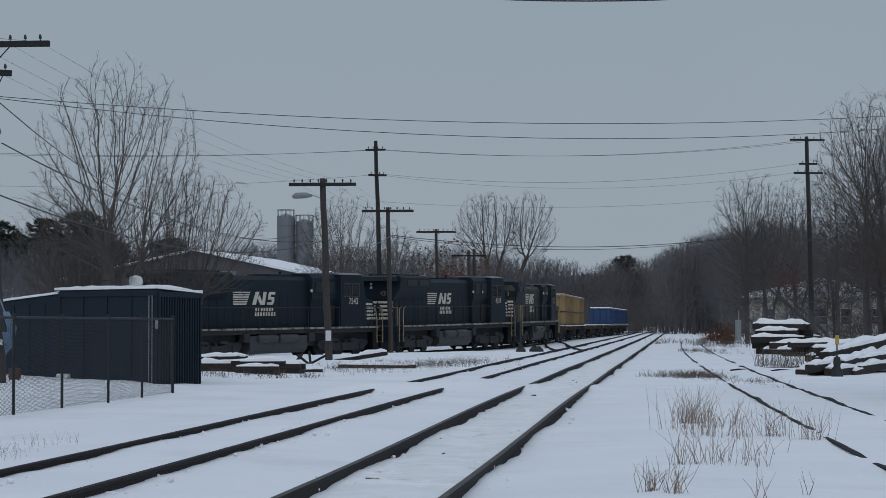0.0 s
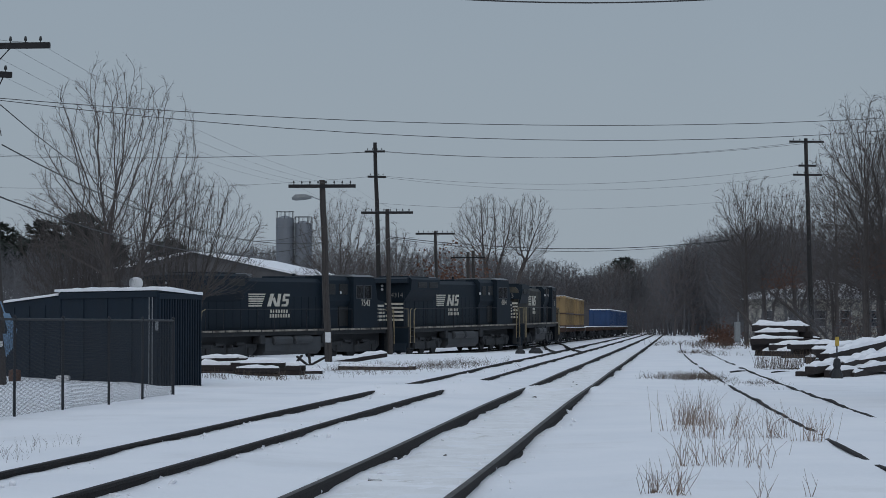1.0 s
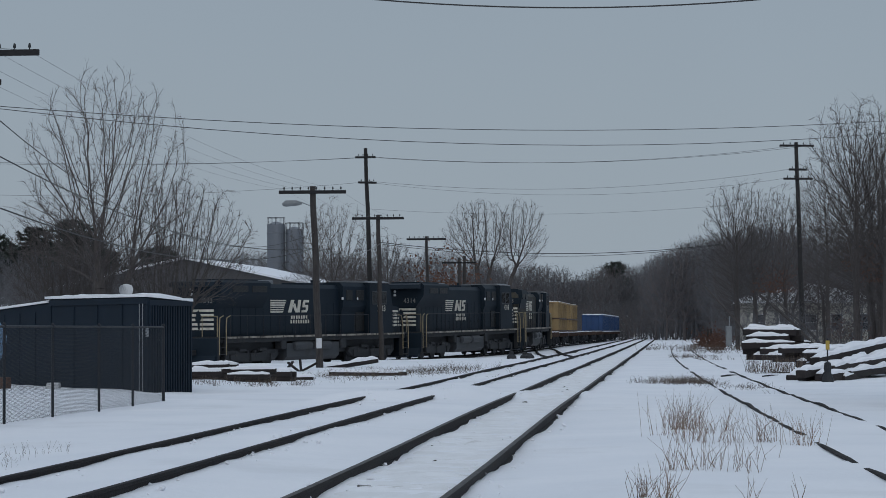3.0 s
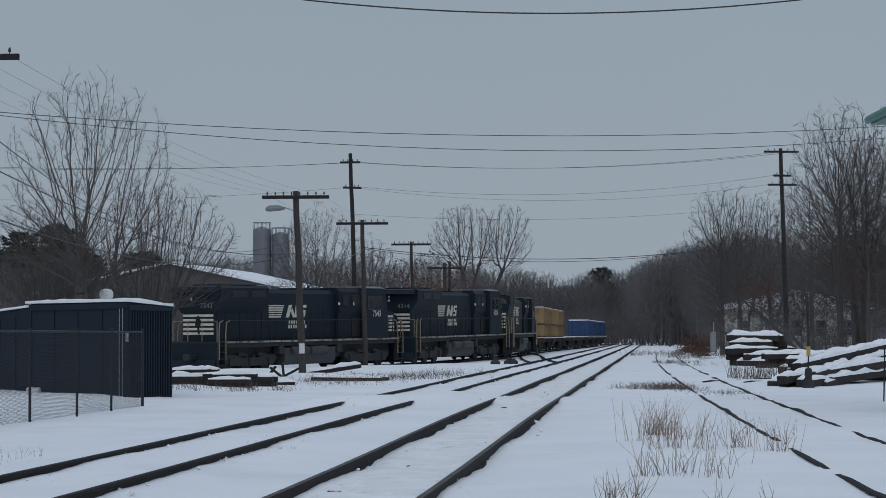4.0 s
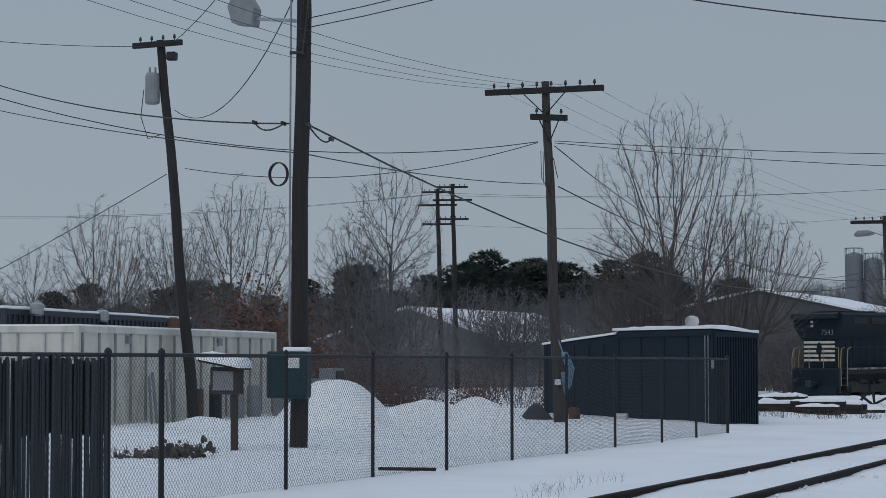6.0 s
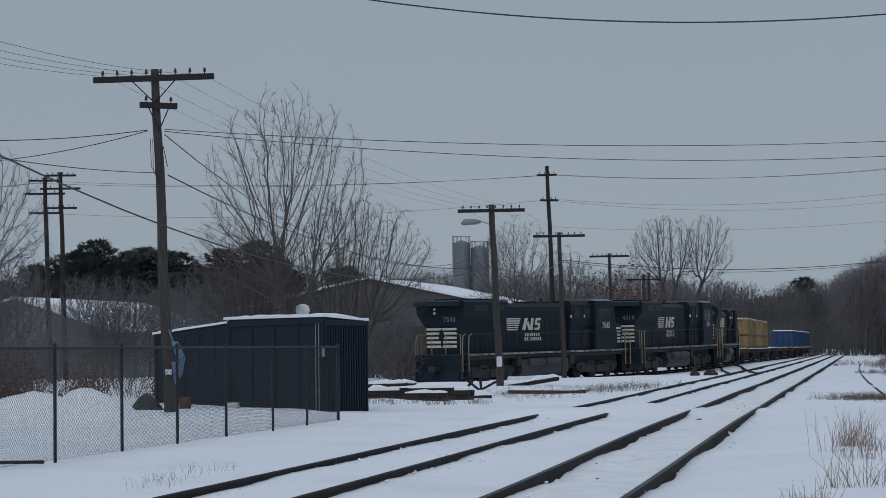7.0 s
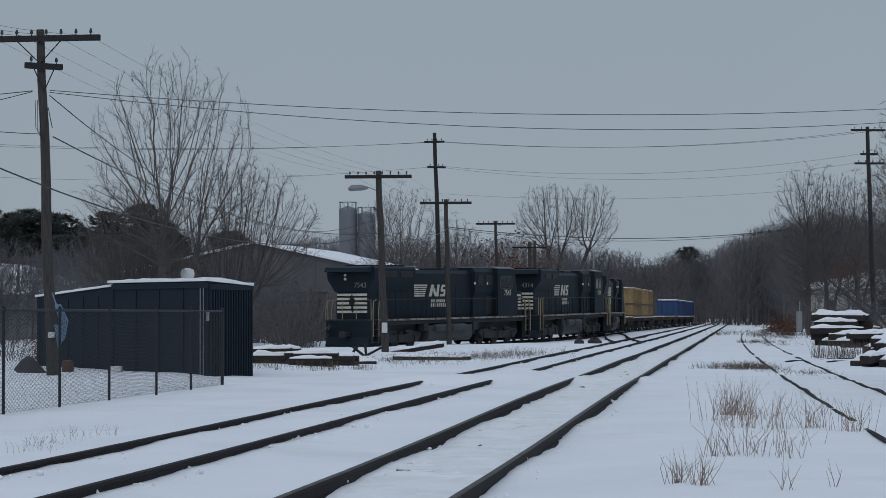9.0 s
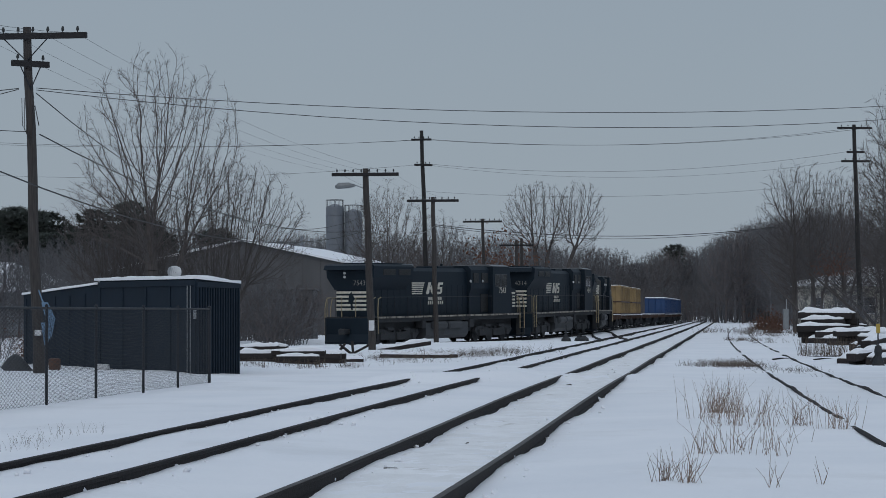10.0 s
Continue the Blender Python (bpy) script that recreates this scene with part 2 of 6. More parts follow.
# ---- mesh building ----
class Build:
    """Collects vertices and faces for one mesh."""

    def __init__(self):
        self.v, self.f = [], []

    def add(self, verts, faces):
        o = len(self.v)
        self.v.extend(verts)
        self.f.extend(tuple(i + o for i in f) for f in faces)
        return self

    def box(self, c, s, bev=0.0, m=None):
        """A box about c of full size s, with chamfered edges."""
        hx, hy, hz = s[0] / 2, s[1] / 2, s[2] / 2
        b = min(bev, hx * 0.45, hy * 0.45, hz * 0.45)
        vs, fs = [], []
        if b <= 0:
            for z in (-hz, hz):
                vs += [(-hx, -hy, z), (hx, -hy, z), (hx, hy, z), (-hx, hy, z)]
            fs = [(3, 2, 1, 0), (4, 5, 6, 7), (0, 1, 5, 4), (1, 2, 6, 5), (2, 3, 7, 6), (3, 0, 4, 7)]
        else:
            idx = {}
            for sx in (-1, 1):
                for sy in (-1, 1):
                    for sz in (-1, 1):
                        k = (sx, sy, sz)
                        idx[k] = len(vs)
                        vs += [(sx * hx, sy * (hy - b), sz * (hz - b)), (sx * (hx - b), sy * hy, sz * (hz - b)), (sx * (hx - b), sy * (hy - b), sz * hz)]
            for s0 in (-1, 1):
                fs.append([idx[(s0, a, c2)] for a, c2 in ((-1, -1), (1, -1), (1, 1), (-1, 1))][::s0])
                fs.append([idx[(a, s0, c2)] + 1 for a, c2 in ((-1, -1), (1, -1), (1, 1), (-1, 1))][::-s0])
                fs.append([idx[(a, c2, s0)] + 2 for a, c2 in ((-1, -1), (1, -1), (1, 1), (-1, 1))][::s0])
            for a in (-1, 1):
                for c2 in (-1, 1):
                    q = [idx[(a, c2, -1)], idx[(a, c2, 1)], idx[(a, c2, 1)] + 1, idx[(a, c2, -1)] + 1]
                    fs.append(q[::-a * c2])
                    q = [idx[(a, -1, c2)], idx[(a, 1, c2)], idx[(a, 1, c2)] + 2, idx[(a, -1, c2)] + 2]
                    fs.append(q[::a * c2])
                    q = [idx[(-1, a, c2)] + 1, idx[(1, a, c2)] + 1, idx[(1, a, c2)] + 2, idx[(-1, a, c2)] + 2]
                    fs.append(q[::-a * c2])
            for (sx, sy, sz), i in idx.items():
                fs.append([i, i + 1, i + 2][::sx * sy * sz])
        if m is not None:
            vs = [tuple(m @ Vector(v)) for v in vs]
        return self.add([(v[0] + c[0], v[1] + c[1], v[2] + c[2]) for v in vs], fs)

    def tube(self, pts, radii, n=6, caps=True):
        """A round bar along points, with a radius for each or one for all."""
        pts = [Vector(p) for p in pts]
        if not isinstance(radii, (list, tuple)):
            radii = [radii] * len(pts)
        vs, fs = [], []
        side = None
        for i, p in enumerate(pts):
            d = (pts[min(i + 1, len(pts) - 1)] - pts[max(i - 1, 0)]).normalized()
            if side is None:
                side = d.orthogonal().normalized()
            else:
                side = side - d * side.dot(d)
                side = side.normalized() if side.length > 1e-6 else d.orthogonal().normalized()
            up = d.cross(side)
            for j in range(n):
                a = 2 * math.pi * j / n
                vs.append(tuple(p + (side * math.cos(a) + up * math.sin(a)) * radii[i]))
        for i in range(len(pts) - 1):
            for j in range(n):
                k = (j + 1) % n
                fs.append((i * n + j, i * n + k, (i + 1) * n + k, (i + 1) * n + j))
        if caps:
            fs.append(tuple(range(n))[::-1])
            fs.append(tuple((len(pts) - 1) * n + j for j in range(n)))
        return self.add(vs, fs)

    def prism(self, profile, y0, y1, axis="y"):
        """A closed profile of (x, z) pushed from y0 to y1 (or of (y, z) along x)."""
        n = len(profile)
        if axis == "y":
            vs = [(a, y0, b) for a, b in profile] + [(a, y1, b) for a, b in profile]
        else:
            vs = [(y0, a, b) for a, b in profile] + [(y1, a, b) for a, b in profile]
        fs = [(i, (i + 1) % n, n + (i + 1) % n, n + i) for i in range(n)]
        fs += [tuple(range(n))[::-1], tuple(range(n, 2 * n))]
        return self.add(vs, fs)

    def disc(self, c, axis, r, w, n=14):
        a = Vector(axis).normalized() * (w / 2)
        c = Vector(c)
        return self.tube([c - a, c + a], r, n)

    def lathe(self, prof, n=16):
        vs = [(r * math.cos(2 * math.pi * j / n), r * math.sin(2 * math.pi * j / n), z) for r, z in prof for j in range(n)]
        fs = [(i * n + j, i * n + (j + 1) % n, (i + 1) * n + (j + 1) % n, (i + 1) * n + j) for i in range(len(prof) - 1) for j in range(n)]
        return self.add(vs, fs)

    def mesh(self, name, mat, smooth=False, fix=True):
        me = bpy.data.meshes.new(name)
        me.from_pydata(self.v, [], self.f)
        if fix:
            bm = bmesh.new()
            bm.from_mesh(me)
            bmesh.ops.recalc_face_normals(bm, faces=bm.faces)
            bm.to_mesh(me)
            bm.free()
        if smooth:
            me.polygons.foreach_set("use_smooth", [True] * len(me.polygons))
        me.materials.append(mat)
        return me


def part(name, b, mat, parent, label="", smooth=False, fix=True, kind=""):
    ob = new(name, b if isinstance(b, bpy.types.Mesh) else b.mesh(name, mat, smooth, fix))
    ob.parent = parent
    return tagged(ob, label, kind=kind)


def thing(name, label, category, m=None, group=""):
    ob = tagged(new(name), label, category, group)
    if m is not None:
        ob.matrix_basis = m
    return ob


def solo(name, b, mat, label, category, group="", kind="", smooth=False, fix=True):
    return tagged(new(name, b.mesh(name, mat, smooth, fix)), label, category, group, kind)


def lerp(a, b, t):
    return a + (b - a) * t


def smoothstep(a, b, x):
    t = min(1.0, max(0.0, (x - a) / (b - a)))
    return t * t * (3 - 2 * t)


# ---- lines of the plan ----
DEEP = 8 / 7                       # metres of ground for each unit of the plan away from the camera


def main_x(y): return -2.90 + 0.119 * y / DEEP
def siding_x(y): return -6.23 + 0.12 * y / DEEP
def fence_x(y): return -11.867 + 0.107 * y


def spread(x, y):
    """The plan is drawn a little too wide far to the left."""
    off = max(0.0, -math.degrees(math.atan2(x - 0.37, y)) - 11)
    return x * (1 - 0.00085 * off)


def at(x, y, z, rx=0, ry=0, rz=0):
    """A pose at a place of the plan."""
    return pose(spread(x, y), y * DEEP, z, rx, ry, rz)


# the curved track of the train: its bearing falls along it until it runs beside the siding
def train_points():
    step = 0.5

    def bearing(s):
        if s > 62:
            return radians(lerp(6.0, 7.1, min(1, (s - 62) / 15)))
        return radians(min(60, max(6.0, 20.42 - 0.495 * s if s > -12 else 26.36 - 0.211 * (s + 12))))

    pts = {0: (0.503, 146.21)}
    px, py = pts[0]
    for i in range(1, 520):
        a = bearing(i * step - step / 2)
        px, py = px + math.sin(a) * step, py + math.cos(a) * step
        pts[i] = (px, py)
    px, py = pts[0]
    for i in range(-1, -170, -1):
        a = bearing(i * step + step / 2)
        px, py = px - math.sin(a) * step, py - math.cos(a) * step
        pts[i] = (px, py)
    return pts


TRAIN_PTS = train_points()


def rail_level(y):
    return lerp(-0.45, 0.12, smoothstep(104, 178, y))


def train_at(s):
    """The place on the train's track s metres on from where the two leading engines meet at nine seconds."""
    i = max(-168, min(518, s / 0.5))
    k = math.floor(i)
    a, b = TRAIN_PTS[k], TRAIN_PTS[k + 1]
    x, y = lerp(a[0], b[0], i - k), lerp(a[1], b[1], i - k)
    return Vector((x, y, rail_level(y)))


TRAIN_XY = [p for i, p in TRAIN_PTS.items() if i % 4 == 0]


def main_drop(y):
    """The main line dips a little towards the near end."""
    return 0.085 * smoothstep(46, 17, y)


def ground_z(x, yy):
    y = yy / DEEP
    z = 0.11 * smoothstep(0.0, 2.5, fence_x(yy) - 0.6 - x) * smoothstep(75, 60, y)
    if 60 < y < 400 and x < siding_x(yy) + 3:
        d = math.sqrt(min((x - px) ** 2 + (yy - py) ** 2 for px, py in TRAIN_XY))
        near = smoothstep(7.0, 2.6, d)
        if near > 0:
            z = lerp(z, rail_level(yy) - 0.12, near)
        if y > 90 and x < 0:
            z = lerp(z, -0.25, smoothstep(7, 20, d) * smoothstep(90, 130, y))
    z += 0.035 * smoothstep(2.2, 1.0, abs(x - siding_x(yy))) * smoothstep(130, 90, y) + 0.02 * smoothstep(2.2, 1.0, abs(x - main_x(yy))) * smoothstep(130, 90, y)
    z -= main_drop(y) * smoothstep(2.9, 1.1, abs(x - main_x(yy)))
    # packed snow of a crossing over the tracks
    c = smoothstep(45.2, 46.0, y - 0.35 * x) * smoothstep(48.9, 48.1, y - 0.35 * x)
    z += c * (0.19 * smoothstep(2.2, 1.3, abs(x - siding_x(yy))) + 0.085 * smoothstep(3.0, 1.2, abs(x - main_x(yy))))
    # snow swept thin along the main line
    if 5 < y < 380:
        z -= (1 - c) * 0.018 * smoothstep(1.5, 0.9, abs(x - main_x(yy)))
    n = noise.noise(Vector((x * 0.25, y * 0.25, 0))) * 0.05 + noise.noise(Vector((x * 1.1, y * 1.1, 3))) * 0.018
    if y < 70:
        n += noise.noise(Vector((x * 3.1, y * 3.1, 9))) * 0.014
    return z + n * (1.0 if y < 200 else 0.4)


# ---- ground ----
def spaced(lo, hi, step, far_lo, far_hi, grow=1.22):
    mid = [lo + i * step for i in range(int((hi - lo) / step) + 1)]
    a, d, left = lo, step, []
    while a > far_lo:
        d *= grow
        a -= d
        left.append(a)
    a, d, right = mid[-1], step, []
    while a < far_hi:
        d *= grow
        a += d
        right.append(a)
    return left[::-1] + mid + right


def build_ground():
    xs, ys = spaced(-26, 26, 0.4, -2500, 2500), spaced(9, 150, 0.4, -400, 3500)
    nx = len(xs)
    b = Build()
    b.v = [(x, y, ground_z(x, y)) for y in ys for x in xs]
    b.f = [(j * nx + i, j * nx + i + 1, (j + 1) * nx + i + 1, (j + 1) * nx + i) for j in range(len(ys) - 1) for i in range(nx - 1)]
    solo("ground", b, SNOW, "snow-covered railway yard ground with faint ripples", "ground", kind="structure", smooth=True, fix=False)


build_ground()

# ---- tracks ----
RAIL_SIDE = [(-0.07, -0.17), (0.07, -0.17), (0.07, -0.155), (0.012, -0.135), (0.012, -0.045), (0.037, -0.032), (0.037, -0.003), (-0.037, -0.003), (-0.037, -0.032), (-0.012, -0.045), (-0.012, -0.135), (-0.07, -0.155)]
RAIL_TOP = [(-0.035, -0.004), (0.035, -0.004), (0.034, 0.0), (-0.034, 0.0)]


def sweep(pts, profile):
    """A profile of (across, up) carried along points on plan."""
    b, n = Build(), len(profile)
    pts = [Vector(p) for p in pts]
    for i, p in enumerate(pts):
        d = (pts[min(i + 1, len(pts) - 1)] - pts[max(i - 1, 0)])
        d.z = 0
        d.normalize()
        r = Vector((d.y, -d.x, 0))
        b.v += [tuple(p + r * u + Vector((0, 0, w))) for u, w in profile]
    for i in range(len(pts) - 1):
        b.f += [(i * n + j, i * n + (j + 1) % n, (i + 1) * n + (j + 1) % n, (i + 1) * n + j) for j in range(n)]
    b.f += [tuple(range(n))[::-1], tuple((len(pts) - 1) * n + j for j in range(n))]
    return b


def offset_line(pts, off):
    out = []
    pts = [Vector(p) for p in pts]
    for i, p in enumerate(pts):
        d = (pts[min(i + 1, len(pts) - 1)] - pts[max(i - 1, 0)])
        d.z = 0
        d.normalize()
        out.append(p + Vector((d.y, -d.x, 0)) * off)
    return out


def track(label, centre, head=True):
    t = thing("railway_track", label, "railway track")
    for side in (-0.7525, 0.7525):
        line = offset_line(centre, side)
        r = part("rail", sweep(line, RAIL_SIDE), RAIL, t)
        if head:
            part("rail_head", sweep(line, RAIL_TOP), RAILHEAD, r, "worn running surface of the rail")
    return t


def packed_snow():
    """Trodden, dirty snow between the rails of the main line."""
    b = Build()
    ys = [13 * DEEP + 0.13 * i for i in range(900)]
    m = 12
    for y in ys:
        for j in range(m + 1):
            u = j / m * 2 - 1
            x = main_x(y) + u * 0.70
            q = Vector((x * 2.2, y * 2.2, 4))
            lump = 0.026 * noise.noise(q) + 0.026 * noise.noise(q * 2.7) + 0.016 * noise.noise(q * 6)
            edge = smoothstep(1.0, 0.8, abs(u))
            b.v.append((x, y, ground_z(x, y) - 0.03 + edge * (0.038 + lump)))
    b.f = [(i * (m + 1) + j, i * (m + 1) + j + 1, (i + 1) * (m + 1) + j + 1, (i + 1) * (m + 1) + j) for i in range(len(ys) - 1) for j in range(m)]
    solo("packed_snow", b, SNOW_PACKED, "trodden greyish snow between the main line rails", "snow", kind="structure", smooth=True, fix=False)


packed_snow()


def bend_left(y):
    return -0.00042 * max(0, y - 375) ** 2


far_ys = [7 + 4 * i for i in range(24)] + [104 + 12 * i for i in range(38)]
track("main line track standing clear of the snow", [(main_x(y) + bend_left(y), y, 0.135 - main_drop(y / DEEP) + 0.010 * math.sin(y * 0.19) - 0.00005 * max(0, y - 365) ** 2) for y in far_ys])
track("side track half sunk in the snow", [(siding_x(y) + bend_left(y), y, 0.125 + 0.010 * math.sin(y * 0.15 + 1) - 0.00005 * max(0, y - 365) ** 2) for y in far_ys], head=False)
track("curved side track under the train", [train_at(s) for s in range(-80, 250, 2)], head=False)
track("crossover between the side track and the curved track", [(lerp(siding_x(128), train_at(46).x, smoothstep(0, 1, t)), lerp(128, train_at(46).y, t), 0.125) for t in [i / 12 for i in range(13)]], head=False)


def yard_x(yy):
    """A little-used track on the other side of the main line, nearly buried."""
    y = yy / DEEP
    return 3.9 + 0.077 * y + 0.00015 * y * y


track("little-used yard track nearly buried in snow", [(yard_x(y), y, 0.022 + 0.05 * noise.noise(Vector((y * 0.2, 5, 0))) + 0.03 * noise.noise(Vector((y * 0.9, 2, 0)))) for y in [14 + 1.0 * i for i in range(230)]], head=False)
track("turnout rails leading off beneath the snow", [(lerp(10.6, 17.5, t), (lerp(68, 79, t) + 1.2 * t * t) * DEEP, 0.02 + 0.05 * noise.noise(Vector((t * 9, 1, 0)))) for t in [i / 20 for i in range(21)]], head=False)

# ---- the train ----
def text_mesh(word, size, name):
    c = bpy.data.curves.new(name, "FONT")
    c.body, c.size, c.align_x, c.extrude = word, size, "CENTER", 0.004
    ob = bpy.data.objects.new(name, c)
    scene.collection.objects.link(ob)
    me = bpy.data.meshes.new_from_object(ob.evaluated_get(bpy.context.evaluated_depsgraph_get()))
    me.name = name
    bpy.data.objects.remove(ob)
    return me


def truck(parent, x, axles, name="bogie"):
    t = Build()
    L = 2.0 * (axles - 1) / 2
    for sy in (-1, 1):
        t.prism([(-L - 0.75, 0.70), (-L - 0.6, 0.92), (-L + 0.3, 0.98), (-0.7, 0.80), (0.7, 0.80), (L - 0.3, 0.98), (L + 0.6, 0.92), (L + 0.75, 0.70), (L + 0.3, 0.40), (0.5, 0.34), (-0.5, 0.34), (-L - 0.3, 0.40)], sy * 1.02 - 0.10, sy * 1.02 + 0.10)
        for i in range(axles):
            ax = -L + 2.0 * i
            t.box((ax, sy * 1.14, 0.56), (0.42, 0.14, 0.40), 0.04)
            t.box((ax, 0, 0.50), (0.9, 1.2, 0.66), 0.06)
            for dx in (-0.36, 0.36):
                t.tube([(ax + dx, sy * 1.05, 0.62), (ax + dx, sy * 1.05, 0.95)], 0.10, 8)
        for i in range(axles - 1):
            t.tube([(-L + 1 + 2 * i - 0.35, sy * 1.15, 0.98), (-L + 1 + 2 * i + 0.35, sy * 1.15, 0.98)], 0.09, 8)
    ob = part(name, t, LOCO_LOW, parent)
    ob.location = (x, 0, 0)
    for i in range(axles):
        w = Build()
        for sy in (-0.75, 0.75):
            w.disc((0, sy, 0), (0, 1, 0), 0.51, 0.13, 20)
            w.disc((0, sy * 0.93, 0), (0, 1, 0), 0.55, 0.03, 20)
            w.disc((0, sy * 1.06, 0), (0, 1, 0), 0.17, 0.2, 10)
        w.tube([(0, -0.75, 0), (0, 0.75, 0)], 0.09, 8)
        wo = part("wheelset", w, LOCO_LOW, ob, smooth=False)
        wo.location = (-L + 2.0 * i, 0, 0.52)
    return ob


def railing(parent, x0, x1, y, z0, z1, step, mat=STEEL_DARK, r=0.022):
    b = Build()
    b.tube([(x0, y, z1), (x1, y, z1)], r, 5)
    n = max(1, round(abs(x1 - x0) / step))
    for i in range(n + 1):
        x = lerp(x0, x1, i / n)
        b.tube([(x, y, z0), (x, y, z1)], r, 5)
    return part("handrail", b, mat, parent)


def locomotive(number, modern=True, label=""):
    """A six-axle diesel engine along +x, rail tops at z = 0."""
    t = thing("locomotive", label, "locomotive", group="engines of the train")
    DECK = 1.72
    paint = LOCO if modern else LOCO_DUSTY
    ROOF = 4.70 if modern else 4.4
    # underframe with the deck, pilots and couplers
    u = Build()
    u.box((0, 0, DECK - 0.20), (20.6, 2.75, 0.28), 0.03)
    u.box((0, 0, DECK - 0.04), (20.4, 3.02, 0.06), 0.01)
    u.box((0, 0, 1.08), (19.6, 1.7, 0.85), 0.05)
    part("underframe", u, LOCO_LOW, t)
    for e in (-1, 1):
        p = Build()
        p.box((e * 10.35, 0, 1.05), (0.12, 2.9, 1.2), 0.03)
        p.prism([(e * 10.4, 0.25), (e * 10.4, 0.75), (e * 10.75, 0.3), (e * 10.7, 0.18)], -1.35, 1.35)
        part("pilot", p, LOCO, t)
        c = Build()
        c.box((e * 10.75, 0, 0.88), (0.7, 0.28, 0.28), 0.05)
        c.box((e * 11.05, 0.06, 0.88), (0.22, 0.36, 0.36), 0.06)
        part("coupler", c, LOCO_LOW, t)
        for sy in (-1, 1):
            s = Build()
            for k in range(4):
                s.box((e * 10.05, sy * 1.38, 0.42 + 0.36 * k), (0.62, 0.28, 0.04), 0.01)
            s.box((e * 9.74, sy * 1.38, 1.0), (0.05, 0.30, 1.35), 0.01)
            s.box((e * 10.37, sy * 1.38, 1.0), (0.05, 0.30, 1.35), 0.01)
            part("steps", s, LOCO_LOW, t)
            g = Build()
            for dx in (9.70, 10.36):
                g.tube([(e * dx, sy * 1.53, 0.75), (e * dx, sy * 1.53, 2.2), (e * (dx - 0.12), sy * 1.50, 2.72), (e * (dx - 0.5), sy * 1.46, 2.82)], 0.028, 6)
            part("grab_rail", g, RAILING, t, "tan painted grab rail")
    # sill stripe along the deck edge
    for sy in (-1, 1):
        s = Build()
        for i in range(17):
            x = -9.2 + i * 1.16
            s.box((x, sy * 1.515, DECK - 0.06), (1.06, 0.014, 0.10), 0.002)
        part("sill_stripe", s, SILL, t, "broken off-white stripe along the deck")
    # long hood
    h = Build()
    hw, hz = 0.98, ROOF - 0.16
    h.prism([(-hw, DECK), (hw, DECK), (hw, hz - 0.22), (hw - 0.22, hz), (-hw + 0.22, hz), (-hw, hz - 0.22)], -10.0, 5.7, "x")
    part("long_hood", h, paint, t)
    for i in range(20):
        x = -9.4 + i * 0.76
        for sy in (-1, 1):
            d = Build()
            d.box((x, sy * (hw + 0.006), 2.66), (0.70, 0.02, 1.7), 0.006)
            d.box((x + 0.24, sy * (hw + 0.02), 2.3), (0.04, 0.02, 0.10), 0)
            part("hood_door", d, paint, t)
    # radiator section with its flared wings
    r = Build()
    if modern:
        r.prism([(-1.02, 3.25), (1.02, 3.25), (1.52, 3.95), (1.56, ROOF - 0.12), (1.40, ROOF), (-1.40, ROOF), (-1.56, ROOF - 0.12), (-1.52, 3.95)], -10.15, -5.3, "x")
        r.prism([(-10.25, ROOF), (-10.25, ROOF - 0.35), (-10.75, ROOF - 0.32), (-10.6, ROOF - 0.08)], -1.4, 1.4)
    else:
        r.prism([(-1.04, 3.1), (1.04, 3.1), (1.25, ROOF - 0.4), (1.2, ROOF), (-1.2, ROOF), (-1.25, ROOF - 0.4)], -9.5, -5.5, "x")
    part("radiator_housing", r, LOCO, t)
    for sy in (-1, 1):
        for k in range(2):
            part("radiator_grille", Build().box((-8.3 + 1.9 * k, sy * (1.50 if modern else 1.2), ROOF - 0.45), (1.5, 0.14, 0.34), 0.02), GRILLE, t)
        part("radiator_grille", Build().box((-5.9, sy * 1.0, 3.75), (1.1, 0.06, 0.7), 0.02), GRILLE, t)
    for nm, bb in (("roof_fan", Build().box((-7.4, 0, ROOF + 0.04), (3.6, 1.9, 0.1), 0.03)), ("exhaust", Build().tube([(-4.2, 0, hz), (-4.2, 0, hz + 0.26)], 0.28, 12)),
                   ("roof_hatch", Build().box((0.6, 0, hz + 0.04), (2.2, 1.5, 0.16), 0.04)), ("horn", Build().tube([(2.2, 0.35, hz), (2.2, 0.35, hz + 0.3)], 0.08, 8))):
        part(nm, bb, LOCO, t)
    part("roof_hatch", Build().box((-5.0, 0, hz + 0.10), (2.6, 1.5, 0.24), 0.05), ROOF_PALE, t, "pale weathered roof hatch")
    for x in (2.9, 4.6):
        part("marker_light", Build().box((x, -1.3, 3.75), (0.10, 0.10, 0.16), 0.02), SIGN_WHITE, t, "small pale marker light")
    # blower and brake housing behind the cab
    a = Build()
    a.prism([(-1.15, DECK), (1.15, DECK), (1.15, 3.0), (1.27, 3.3), (1.27, ROOF - 0.25), (1.05, ROOF), (-1.05, ROOF), (-1.27, ROOF - 0.25), (-1.27, 3.3), (-1.15, 3.0)], 3.0, 5.68, "x")
    part("blower_housing", a, LOCO, t)
    for sy in (-1, 1):
        for x, yy, z, s in ((3.7, 1.28, 3.95, (0.7, 0.06, 0.6)), (4.95, 1.28, 3.95, (0.9, 0.06, 0.6)), (5.1, 1.17, 2.4, (1.0, 0.05, 1.1))):
            part("intake_grille", Build().box((x, sy * yy, z), s, 0.02), GRILLE, t)
    # cab
    c = Build()
